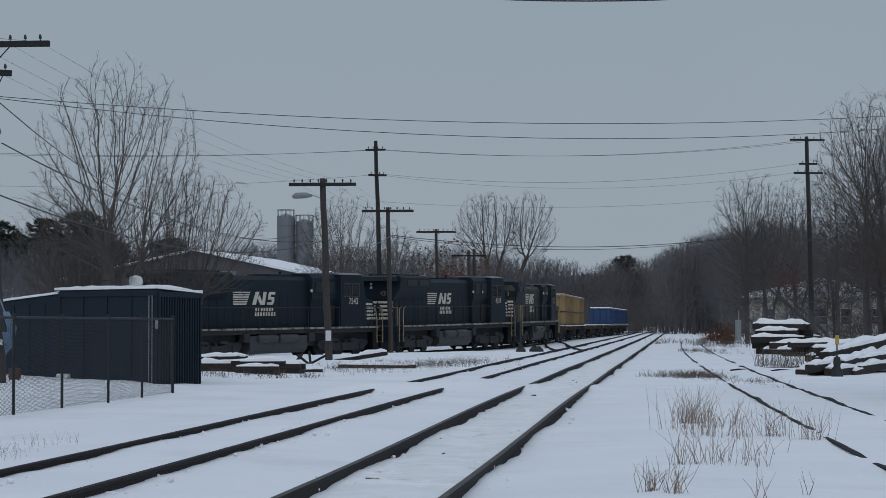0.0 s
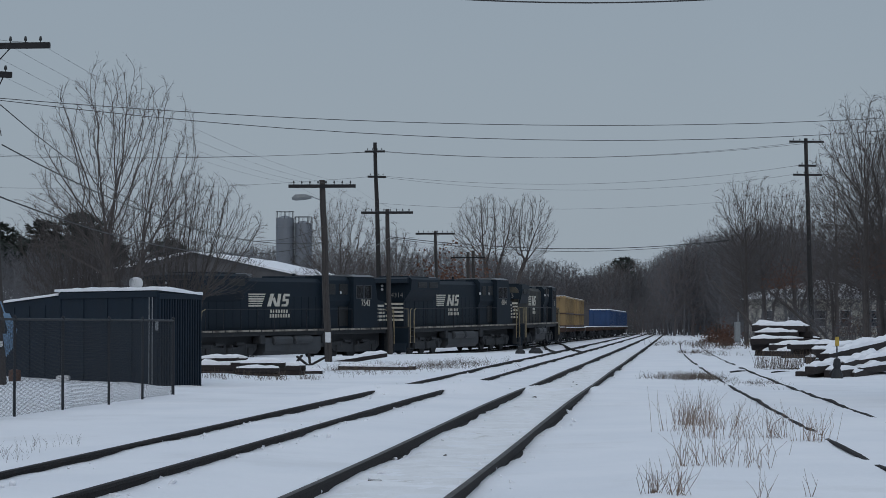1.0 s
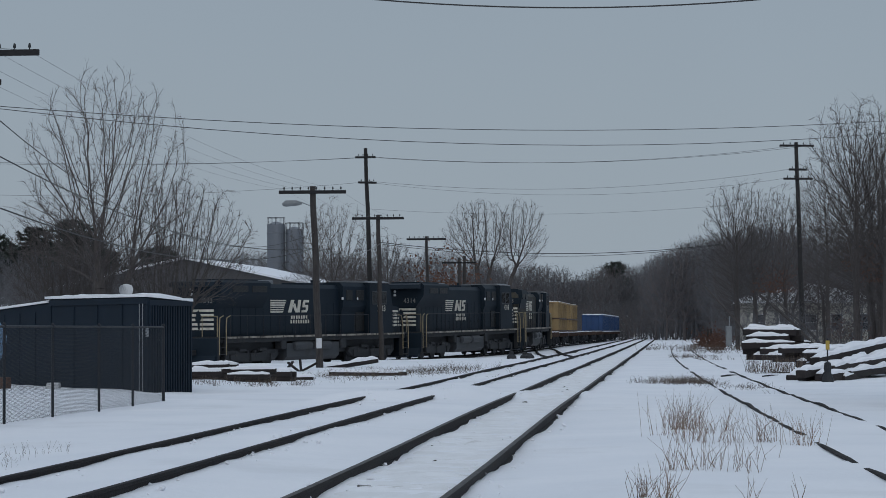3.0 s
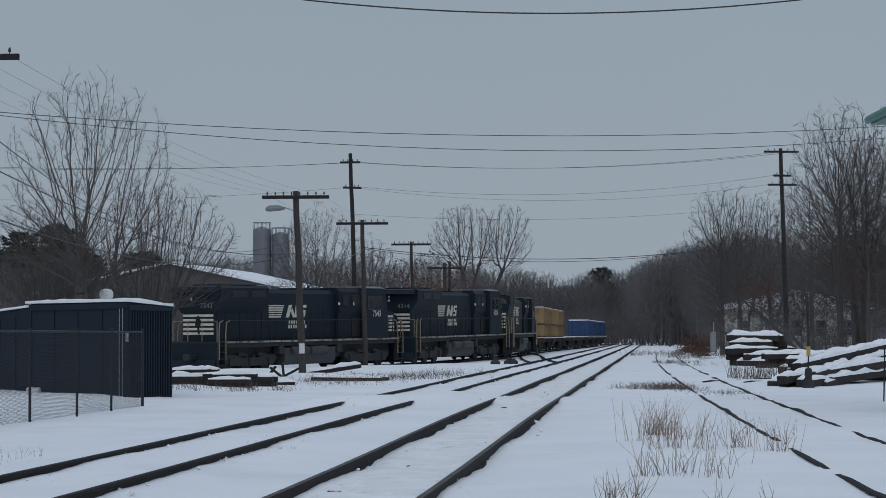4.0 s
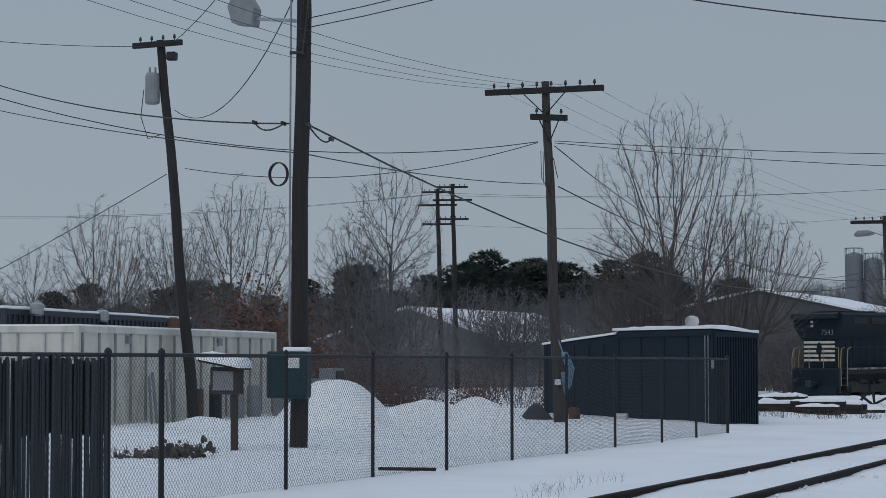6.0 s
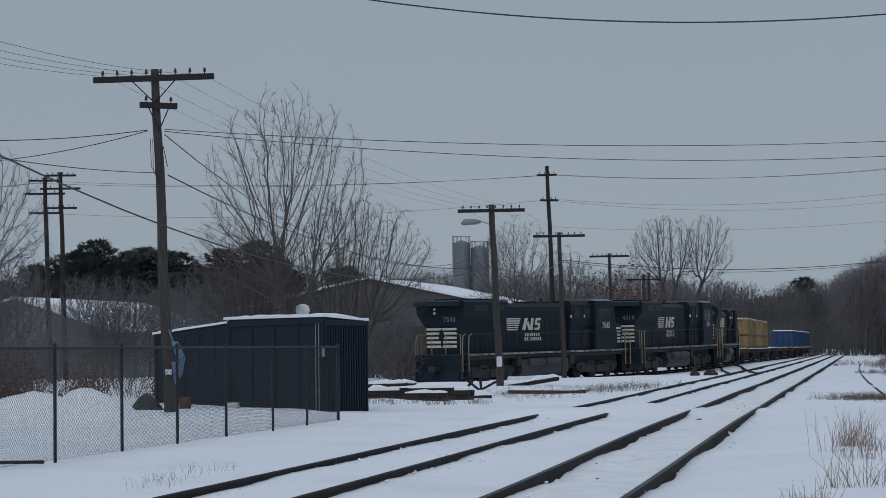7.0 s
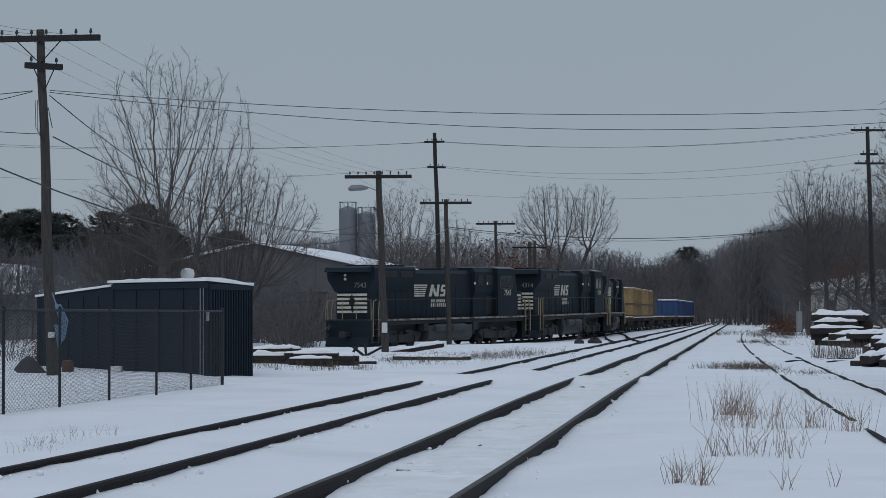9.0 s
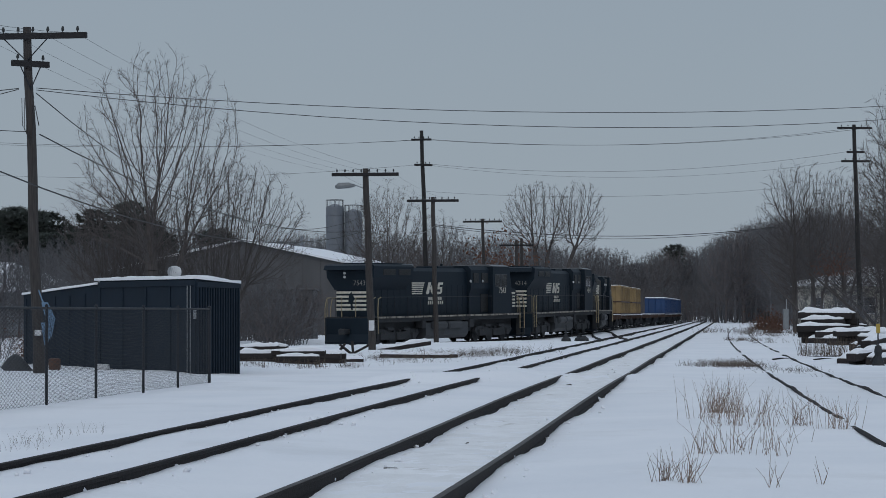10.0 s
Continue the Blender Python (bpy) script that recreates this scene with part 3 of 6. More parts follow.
    c.prism([(5.7, DECK), (8.45, DECK), (8.45, 3.35), (8.22, ROOF - 0.45), (8.05, ROOF - 0.06), (5.7, ROOF - 0.02)], -1.52, 1.52)
    cab = part("cab", c, LOCO, t)
    ro = Build()
    ro.prism([(-1.50, ROOF - 0.02), (1.50, ROOF - 0.02), (1.1, ROOF + 0.10), (-1.1, ROOF + 0.10)], 5.65, 8.15, "x")
    part("cab_roof", ro, ROOF_PALE, cab, "paler weathered cab roof")
    for sy in (-1, 1):
        w = Build()
        for x0, x1 in ((6.0, 6.75), (6.9, 7.7)):
            w.prism([(x0, 3.45), (x1, 3.45), (x1, 4.15), (x0, 4.15)], sy * 1.522 - 0.012, sy * 1.522 + 0.012)
        part("cab_window", w, LOCO_GLASS, cab)
        wf = Build()
        for x0, x1 in ((6.0, 6.75), (6.9, 7.7)):
            for p, s in (((x0, 3.8), (0.05, 0.78)), ((x1, 3.8), (0.05, 0.78)), (((x0 + x1) / 2, 3.43), (x1 - x0, 0.05)), (((x0 + x1) / 2, 4.17), (x1 - x0, 0.05))):
                wf.box((p[0], sy * 1.53, p[1]), (s[0], 0.03, s[1]), 0)
        part("window_frame", wf, TANK, cab)
    ws = Build()
    for sy in (-0.75, 0.75):
        ws.box((8.37, sy, 3.85), (0.05, 1.15, 0.62), 0.02, m=Matrix.Rotation(radians(-12), 3, "Y"))
    part("windscreen", ws, LOCO_GLASS, cab)
    n = Build()
    n.prism([(8.4, DECK), (10.05, DECK), (10.1, 2.9), (9.9, 3.25), (8.4, 3.42)], -1.12, 1.12)
    nose = part("nose", n, LOCO, t)
    hl = Build()
    for sy in (-0.16, 0.16):
        hl.disc((10.05, sy, 2.98), (1, 0, 0.2), 0.11, 0.08, 10)
    part("headlight", hl, GALV, nose)
    # fuel tank and gear between the bogies
    k = Build()
    k.prism([(-1.38, 0.55), (-1.15, 0.32), (1.15, 0.32), (1.38, 0.55), (1.38, 1.28), (-1.38, 1.28)], -3.4, 2.3, "x")
    part("fuel_tank", k, TANK, t)
    for sy in (-1, 1):
        for x0, x1 in ((-2.7, -0.9), (-0.6, 1.2)):
            part("air_reservoir", Build().tube([(x0, sy * 1.40, 1.12), (x0 + 0.08, sy * 1.40, 1.12), (x1 - 0.08, sy * 1.40, 1.12), (x1, sy * 1.40, 1.12)], [0.16, 0.24, 0.24, 0.16], 12), TANK, t, smooth=False)
        part("battery_box", Build().box((-3.75, sy * 1.2, 1.2), (0.5, 0.5, 0.5), 0.04), LOCO_LOW, t)
        part("battery_box", Build().box((2.75, sy * 1.2, 1.2), (0.6, 0.5, 0.55), 0.04), LOCO_LOW, t)
    for x in (-6.55, 6.55):
        truck(t, x, 3)
    for sy in (-1, 1):
        railing(t, -9.2, 5.6, sy * 1.47, DECK, 2.82, 1.6)
        railing(t, 8.6, 10.2, sy * 1.47, DECK, 2.82, 0.6)
    # markings on both sides
    for sy in (-1, 1):
        face = sy * (hw + 0.034)
        ns = Build()
        for i in range(5):
            z = 2.16 + 0.21 * i
            ns.box((9.25 + 0.05 * i, sy * 1.13, z), (1.45 - 0.17 * i, 0.012, 0.12), 0)
        part("nose_stripes", ns, LOCO_WHITE, nose, "off-white stripes on the nose")
        marks = [[(-2.95, 3.10 + 0.125 * i), (-1.55 - 0.06 * (5 - i), 3.10 + 0.125 * i), (-1.50 - 0.06 * (5 - i), 3.175 + 0.125 * i), (-2.95, 3.175 + 0.125 * i)] for i in range(6)]
        marks += [[(-1.35, 3.10), (-1.05, 3.10), (-0.75, 3.80), (-1.05, 3.80)], [(-0.90, 3.46), (-0.66, 3.10), (-0.44, 3.10), (-0.70, 3.62)], [(-0.52, 3.10), (-0.28, 3.10), (-0.12, 3.80), (-0.38, 3.80)], [(-0.10, 3.10), (0.40, 3.10), (0.47, 3.24), (-0.06, 3.24)], [(0.30, 3.20), (0.50, 3.20), (0.54, 3.44), (0.36, 3.44)], [(0.0, 3.38), (0.50, 3.38), (0.54, 3.52), (0.04, 3.52)], [(0.0, 3.48), (0.20, 3.48), (0.26, 3.70), (0.06, 3.70)], [(0.08, 3.66), (0.60, 3.66), (0.64, 3.80), (0.14, 3.80)]]
        for k, mark in enumerate(marks):
            lg = Build()
            lg.prism([((x + 2.95) * 1.147 - 4.48, (z - 3.1) * 1.0 + 2.97) for x, z in mark], face - 0.006 - 0.0004 * k, face + 0.006 + 0.0004 * k)
            part("emblem_bar", lg, LOCO_WHITE, t, "off-white bar of a striped emblem")
        for row, n_bar in ((2.72, 7), (2.46, 8)):
            for i in range(n_bar):
                part("lettering_bar", Build().box((-2.25 + 0.265 * i - 0.06 * (n_bar - 7), face, row), (0.15, 0.012, 0.20), 0), LOCO_WHITE, t)
        turn = Matrix.Rotation(radians(90), 4, "X") if sy < 0 else Matrix.Rotation(radians(180), 4, "Z") @ Matrix.Rotation(radians(90), 4, "X")
        for x, z, size, yy in ((7.05, 3.0, 0.52, 1.535),):
            me = text_mesh(number, size, "road_number")
            me.materials.append(LOCO_WHITE)
            ob = part("road_number", me, LOCO_WHITE, t, "off-white painted number")
            lean = Matrix.Rotation(radians(-35 * sy if z > 3.2 and modern else 0), 4, "X")
            ob.matrix_basis = Matrix.Translation((x, sy * yy, z)) @ lean @ turn
    # tail end of the hood: stripes, figure, lamps and number
    end = -10.02
    for i in range(5):
        part("end_stripe", Build().box((end - 0.01, 0, 2.14 + 0.24 * i), (0.02, 1.92, 0.13), 0), LOCO_WHITE, t, "off-white stripe on the hood end")
    fg = Build()
    outline = [(-0.10, 2.1), (0.02, 2.1), (0.06, 2.45), (0.20, 2.6), (0.12, 2.95), (0.0, 3.16), (-0.10, 2.95), (-0.24, 2.75), (-0.08, 2.5)]
    fg.add([(end - 0.022, y, z) for y, z in outline] + [(end, y, z) for y, z in outline], [tuple(range(9)), tuple(range(17, 8, -1))] + [(i, 9 + i, 9 + (i + 1) % 9, (i + 1) % 9) for i in range(9)])
    part("end_figure", fg, LOCO, t, "dark painted shape across the stripes")
    for z in (3.98, 4.2):
        part("tail_lamp", Build().disc((end - 0.16, 0.35, z), (1, 0, 0), 0.075, 0.06, 10), SIGN_WHITE, t, "small round tail lamp")
    nb = Build()
    nb.box((-10.16, -0.62, 3.62), (0.06, 0.95, 0.42), 0.02)
    part("number_board", nb, LOCO, t)
    me = text_mesh(number, 0.40, "road_number")
    me.materials.append(LOCO_GREY)
    ob = part("road_number", me, LOCO_GREY, t, "worn grey painted number")
    ob.matrix_basis = Matrix.Translation((-10.20, -0.62, 3.5)) @ Matrix.Rotation(radians(-90), 4, "Z") @ Matrix.Rotation(radians(90), 4, "X")
    for sy in (-1, 1):
        er = Build()
        er.tube([(-10.35, sy * 0.45, DECK), (-10.35, sy * 0.45, 2.8), (-10.35, sy * 1.4, 2.8), (-10.35, sy * 1.4, DECK)], 0.025, 6)
        part("end_railing", er, RAILING, t, "tan end railing")
    return t


def flat_car(name, box_mat, label, n_loads, length=16.4, top=3.7, group="", snow=True):
    t = thing(name, label, "freight car", group=group)
    b = Build()
    b.box((0, 0, 1.12), (length, 2.7, 0.30), 0.03)
    b.box((0, 0, 0.85), (length * 0.6, 0.7, 0.35), 0.05)
    for i in range(int(length / 1.5)):
        for sy in (-1, 1):
            b.box((-length / 2 + 0.8 + 1.5 * i, sy * 1.38, 1.1), (0.10, 0.10, 0.42), 0)
    for e in (-1, 1):
        b.box((e * (length / 2 + 0.3), 0, 0.88), (0.6, 0.3, 0.3), 0.04)
    part("car_frame", b, RUST, t)
    if n_loads:
        for sy in (-1, 1):
            part("snow_cover", Build().box((0, sy * 1.40, 1.27), (length, 0.12, 0.07), 0.03), SNOW_CAP, t, "snow along the deck edge")
            part("snow_cover", Build().box((sy * (length / 2 - 0.02), 0, 1.29), (0.2, 2.6, 0.09), 0.03), SNOW_CAP, t, "snow along the deck edge")
    for x in (-length / 2 + 2.2, length / 2 - 2.2):
        truck(t, x, 2)
    n = n_loads
    w = (length - 0.4) / max(1, n)
    if not n:
        part("snow_cover", Build().box((0, 0, 1.30), (length - 0.1, 2.76, 0.10), 0.03), SNOW_CAP, t, "thin layer of snow on the deck")
    for i in range(n):
        c = Build()
        x = -length / 2 + 0.2 + w * (i + 0.5)
        h = top - 1.27
        hw, n_post = (w - 0.22) / 2, max(4, int(w / 0.8))
        edge = []
        for k in range(n_post):
            xx = -hw + 0.10 + k * (2 * hw - 0.2) / (n_post - 1)
            edge += [(xx - 0.09, 1.22), (xx - 0.06, 1.31), (xx + 0.06, 1.31), (xx + 0.09, 1.22)]
        far_end = [(hw, 0.85), (hw - 0.08, 0.75), (hw - 0.08, 0.1), (hw, 0.05), (hw, -0.05), (hw - 0.08, -0.1), (hw - 0.08, -0.75), (hw, -0.85)]
        ring = edge + far_end + [(-u, -v) for u, v in edge] + [(-u, -v) for u, v in far_end]
        m = len(ring)
        c.add([(x + u, v, 1.27) for u, v in ring] + [(x + u, v, top) for u, v in ring], [(i, (i + 1) % m, m + (i + 1) % m, m + i) for i in range(m)] + [tuple(range(m))[::-1], tuple(range(m, 2 * m))])
        part("container", c, box_mat, t)
        for z in (1.40, top - 0.08) + ((1.27 + h * 0.45,) if h > 2.5 else ()):
            rim = Build()
            for sy in (-1, 1):
                rim.box((x, sy * 1.325, z), (w - 0.18, 0.03, 0.13), 0.01)
                rim.box((x + sy * (hw + 0.02), 0, z), (0.03, 2.62, 0.13), 0.01)
            part("rim", rim, RUST if z < 2.9 and h > 2.5 else box_mat, t)
        s = Build()
        s.box((x, 0, top + 0.04 * snow), (w - 0.26, 2.46, 0.16 if snow else 0.09), 0.05)
        part("snow_cover", s, SNOW_CAP, t, "thin layer of snow on the load")
    return t


ENGINE_1 = locomotive("7543", True, "black diesel engine with off-white stripes at the tail")
ENGINE_2 = locomotive("4314", True, "black diesel engine with off-white stripes coupled between others")
ENGINE_3 = locomotive("3", False, "older black diesel engine coupled to the cars")
CARS = []
for load in "eyyeeebbb":
    if load == "e":
        CARS.append(flat_car("flat_car", RUST, "empty rusty flat car dusted with snow", 0, 15.6, 1.4, "empty cars of the train"))
    elif load == "y":
        CARS.append(flat_car("flat_car", YELLOW, "rusty flat car loaded with faded yellow steel containers", 2, 15.6, 4.0, "yellow cars of the train", snow=False))
    else:
        CARS.append(flat_car("flat_car", BLUE, "flat car loaded with blue steel containers under snow", 2, 15.6, 3.35, "blue cars of the train"))


# ---- poles ----
def pole(label, base, top, r0, r1, mat, arms=(), category="utility pole", name="utility_pole", group="telegraph poles beside the line"):
    """A pole from base to top. arms: (drop below the top, length, bearing in degrees, insulators, braced)."""
    t = thing(name, label, category, group=group)
    base, top = Vector((spread(base[0], base[1]), base[1] * DEEP, base[2])), Vector((spread(top[0], top[1]), top[1] * DEEP, top[2]))
    t.location = base
    rel = top - base
    b = Build()
    k = 7
    pts = [rel * (i / k) + Vector((0.02 * math.sin(i * 1.7), 0.02 * math.cos(i * 1.3), 0)) * (0 if i in (0, k) else 1) for i in range(k + 1)]
    b.tube([Vector((0, 0, -0.4))] + pts, [r0] + [lerp(r0, r1, i / k) for i in range(k + 1)], 12)
    part("shaft", b, mat, t, smooth=False)
    for drop, length, bearing, pins, braced in arms:
        c = rel - rel.normalized() * drop
        d = Vector((math.cos(radians(bearing)), -math.sin(radians(bearing)), 0))
        back = Vector((-d.y, d.x, 0))
        off = -back * (r1 + 0.05)
        a = Build()
        rot = Matrix.Rotation(math.atan2(d.y, d.x), 3, "Z")
        a.box(c + off, (length, 0.11, 0.15), 0.01, rot)
        arm = part("crossarm", a, ARM, t)
        if braced:
            br = Build()
            for sd in (-1, 1):
                br.tube([c + off + d * sd * min(0.62, length * 0.3), rel - rel.normalized() * (drop + 0.62) + off * 0.8], 0.016, 5)
            part("brace", br, STEEL_DARK, t)
        for i in range(pins):
            u = (i + 0.5) / pins * 2 - 1
            if abs(u) * length / 2 < 0.15:
                continue
            p = c + off + d * (u * (length / 2 - 0.05)) + Vector((0, 0, 0.06))
            n = Build()
            n.tube([p, p + Vector((0, 0, 0.07))], 0.014, 5)
            n.tube([p + Vector((0, 0, 0.06)), p + Vector((0, 0, 0.10)), p + Vector((0, 0, 0.13)), p + Vector((0, 0, 0.17))], [0.036, 0.040, 0.032, 0.022], 8)
            part("insulator", n, INSUL, arm)
    return t


A_BASE, A_TOP = (-10.96, 49, -0.1), (-11.3, 49, 8.77)
POLE_A = pole("weathered wooden telegraph pole with a long ten-pin crossarm", A_BASE, A_TOP, 0.15, 0.10, POLE, ((0.24, 3.15, 6, 8, True), (0.93, 0.98, -32, 4, True)))
C_BASE, C_TOP = (-4.94, 86, -0.2), (-5.23, 86, 7.92)
POLE_C = pole("weathered wooden telegraph pole with a lamp bracket", C_BASE, C_TOP, 0.17, 0.13, POLE, ((0.27, 2.93, 3, 8, False),))
E_BASE, E_TOP = (-3.04, 116, -0.2), (-3.22, 116, 8.42)
POLE_E = pole("weathered wooden telegraph pole close to the train", E_BASE, E_TOP, 0.16, 0.12, POLE, ((0.22, 3.05, 4, 8, False),))
POLE_F = pole("distant wooden telegraph pole with one crossarm", (-0.35, 152, -0.1), (-0.5, 150, 8.75), 0.15, 0.11, POLE, ((0.22, 3.0, 4, 8, False),))
POLE_F2 = pole("distant pale wooden pole", (2.5, 190, 0), (2.52, 190, 8.6), 0.20, 0.15, POLE, ((0.5, 3.3, 4, 8, False),))
POLE_F3 = pole("distant pale wooden pole standing beside another", (3.0, 191, 0), (3.05, 191, 8.8), 0.20, 0.15, POLE)
D_TOP = Vector((-4.76, 140, 14.55))
POLE_D = pole("tall dark utility pole with two short crossarms", (-4.3, 140, -0.3), D_TOP, 0.20, 0.13, POLE_DARK, ((0.65, 1.45, 8, 4, False), (2.45, 1.35, -20, 4, False)), group="tall utility poles")
R_TOP = Vector((25.81, 140, 14.85))
POLE_R = pole("tall dark utility pole among bare trees", (26.2, 140, -0.3), R_TOP, 0.20, 0.13, POLE_DARK, ((0.25, 2.5, -6, 5, False), (1.95, 1.3, -10, 3, False), (2.6, 2.1, -6, 4, False)), group="tall utility poles")
P_TOP, Q_TOP = Vector((-41.19, 140, 14.4)), Vector((-40.03, 140, 14.75))
for top in (P_TOP, Q_TOP):
    pole("tall dark utility pole, one of a pair, with three crossarms", (top.x + 0.35, 140, -0.3), top, 0.20, 0.14, POLE_DARK, ((0.25, 2.3, -8, 6, False), (1.2, 2.9, -5, 2, False), (2.6, 2.3, -8, 6, False)), group="tall utility poles")
B_BASE, B_TOP = Vector((-12.41, 34.1, -0.1)), Vector((-12.30, 34.1, 11.2))
POLE_B = pole("thick tarred pole carrying a floodlight and a cabinet", B_BASE, B_TOP, 0.165, 0.12, POLE_DARK, group="yard poles")
G_BASE, G_TOP = Vector((-20.66, 48.4, -0.1)), Vector((-21.69, 48.4, 10.1))
POLE_G = pole("leaning wooden pole with a transformer can", G_BASE, G_TOP, 0.155, 0.11, POLE_DARK, ((0.12, 1.55, 14, 4, False),), group="yard poles")
pole("thin bare pole at the edge of the far trees", (-16.2, 95, 0), (-16.3, 95, 5.0), 0.10, 0.08, POLE, group="yard poles")

# hardware on the poles
b = Build()
b.tube([(0.1, 0, 7.15), (-0.6, -0.05, 7.42), (-1.15, -0.1, 7.36)], 0.025, 6)
part("lamp_bracket", b, GALV, POLE_C).location = (-0.2, 0, 0)
b = Build()
b.tube([(-1.6, -0.12, 7.30), (-1.45, -0.1, 7.36), (-1.0, -0.1, 7.38), (-0.75, -0.1, 7.36)], [0.06, 0.14, 0.13, 0.05], 10)
part("lamp_head", b, TRANSFORMER, POLE_C, "grey street lamp head", smooth=True)
b = Build()
b.box((-0.02, -0.19, 1.28), (0.24, 0.06, 0.44), 0.02)
part("tag_plate", b, SIGN_WHITE, POLE_C, "white plate low on the pole")
b = Build()
b.box((0.0, -0.19, 1.25), (0.16, 0.06, 0.14), 0.01)
part("tag_plate", b, SIGN_WHITE, POLE_A, "small white plate on the pole")
b = Build()
b.tube([(-0.25, -0.02, 6.65), (-0.1, -0.15, 6.9), (0.0, -0.14, 6.4)], 0.012, 5)
for k in range(3):
    b.tube([(-0.45 + 0.06 * k, -0.05, 7.1), (-0.42 + 0.05 * k, -0.1, 6.4 - 0.1 * k), (-0.18, -0.12, 6.1 - 0.08 * k), (-0.12, -0.1, 6.6)], 0.010, 4)
part("dangling_cable", b, WIRE, POLE_A)
b = Build()
for k in range(5):
    b.tube([(0.1 + 0.03 * k, -0.2, 2.0), (0.22 + 0.05 * k, -0.24, 1.6), (0.18 + 0.04 * k, -0.25, 0.95 + 0.05 * k), (0.10 + 0.03 * k, -0.22, 1.5)], 0.022, 5)
b.tube([(0.0, -0.12, 2.3), (0.10, -0.18, 2.05), (0.2, -0.22, 1.9)], 0.018, 5)
part("rope", b, ROPE, POLE_A, "faded blue rope hung on the pole")
# big pole: floodlight, conduit, cable coil
b = Build()
b.tube([(0.0, 0, 7.95), (-0.45, -0.1, 7.98), (-0.78, -0.15, 8.0)], 0.035, 6)
part("floodlight_arm", b, GALV, POLE_B)
b = Build()
b.prism([(-0.18, -0.25), (0.20, -0.30), (0.24, 0.02), (0.10, 0.26), (-0.14, 0.28), (-0.26, 0.05)], -0.22, 0.22)
fl = part("floodlight", b, TRANSFORMER, POLE_B, "grey floodlight head")
fl.location = (-0.98, -0.18, 8.16)
b = Build()
b.tube([(-0.08, -0.17, 1.75), (-0.12, -0.16, 2.2), (-0.12, -0.15, 4.5), (-0.11, -0.12, 9.5)], 0.02, 6)
part("conduit", b, TRANSFORMER, POLE_B)
b = Build()
for k in range(3):
    b.tube([(-0.33 + 0.17 * math.cos(a * math.pi / 9) - 0.01 * k, -0.12 - 0.02 * k, 5.15 + 0.21 * math.sin(a * math.pi / 9)) for a in range(19)], 0.013, 4)
part("cable_coil", b, WIRE, POLE_B)
b = Build()
b.tube([(0.2, -0.12, 9.5), (0.24, -0.16, 8.4), (0.12, -0.18, 7.3), (0.22, -0.14, 8.0), (0.2, -0.1, 9.0)], 0.014, 4)
part("cable_loop", b, WIRE, POLE_B)
part("pole_clamp", Build().tube([(-0.12, -0.16, 7.35), (0.14, -0.16, 7.35)], 0.03, 6), WIRE, POLE_B)
# transformer
b = Build()
b.tube([(0, 0, -0.42), (0, 0, -0.38), (0, 0, 0.32), (0, 0, 0.40)], [0.16, 0.19, 0.19, 0.15], 14)
for a in (-0.08, 0.08):
    b.tube([(a, 0, 0.4), (a, 0, 0.55)], 0.03, 6)
tr = part("transformer", b, TRANSFORMER, POLE_G, "grey transformer can")
tr.location = (-1.17, -0.12, 8.93)
b = Build()
b.box((-0.62, -0.15, 9.75), (0.25, 0.25, 0.22), 0.03)
b.tube([(-1.42, -0.1, 8.9), (-1.5, -0.1, 8.2), (-1.3, -0.1, 7.6), (-1.0, -0.05, 7.7)], 0.012, 4)
part("switch_gear", b, STEEL_DARK, POLE_G)

# green cabinet on the big pole
cab_box = thing("electrical_cabinet", "dark green steel cabinet with a snow cap strapped to a pole", "electrical cabinet", at(-12.45, 33.72, 1.42))
b = Build()
b.box((0.0, 0, 0.0), (0.76, 0.30, 0.84), 0.03)
part("body", b, GREEN_BOX, cab_box)
b = Build()
b.box((0.16, -0.17, 0.02), (0.42, 0.04, 0.78), 0.015)
b.box((0.26, -0.2, -0.05), (0.2, 0.03, 0.06), 0.01)
part("door", b, GREEN_BOX, cab_box)
b = Build()
b.box((0.15, -0.20, 0.22), (0.22, 0.012, 0.20), 0.004)
part("label_plate", b, SIGN_WHITE, cab_box, "white notice plate")
b = Build()
b.box((0.16, -0.02, 0.455), (0.44, 0.3, 0.08), 0.035)
part("snow_cover", b, SNOW_CAP, cab_box, "cap of snow")

# ---- wires ----
def wire(p, q, sag, r=0.014, name="overhead_wire", label="thin dark overhead wire between poles", n=16):
    p, q = Vector((spread(p[0], p[1]), p[1] * DEEP, p[2])), Vector((spread(q[0], q[1]), q[1] * DEEP, q[2]))
    b = Build()
    b.tube([p.lerp(q, i / n) - Vector((0, 0, 4 * sag * (i / n) * (1 - i / n))) for i in range(n + 1)], r, 4, caps=False)
    return solo(name, b, WIRE, label, "wire", group="overhead wires", fix=False)


def slack_loop(p, q):
    """A slack jumper hanging under a heavy cable beside its clamp."""
    p, q = Vector((spread(p[0], p[1]), p[1] * DEEP, p[2])), Vector((spread(q[0], q[1]), q[1] * DEEP, q[2]))
    b = Build()
    b.tube([p.lerp(q, f) - Vector((0, 0, 0.26 * f ** 0.8 * (1 - f ** 3))) for f in [i / 14 for i in range(15)]], 0.016, 5)
    b.box(p, (0.05, 0.22, 0.07), 0.01)
    b.box(q, (0.05, 0.22, 0.07), 0.01)
    return solo("cable_jumper", b, WIRE, "slack black jumper cable with clamps", "cable", group="cable jumpers")


# long pair from the near telegraph pole across the tracks
wire((-11.06, 49, 7.25), (16.3, 62, 8.27), 0.52, 0.011)
wire((-11.06, 49, 7.20), (16.3, 62, 7.93), 0.74, 0.011)
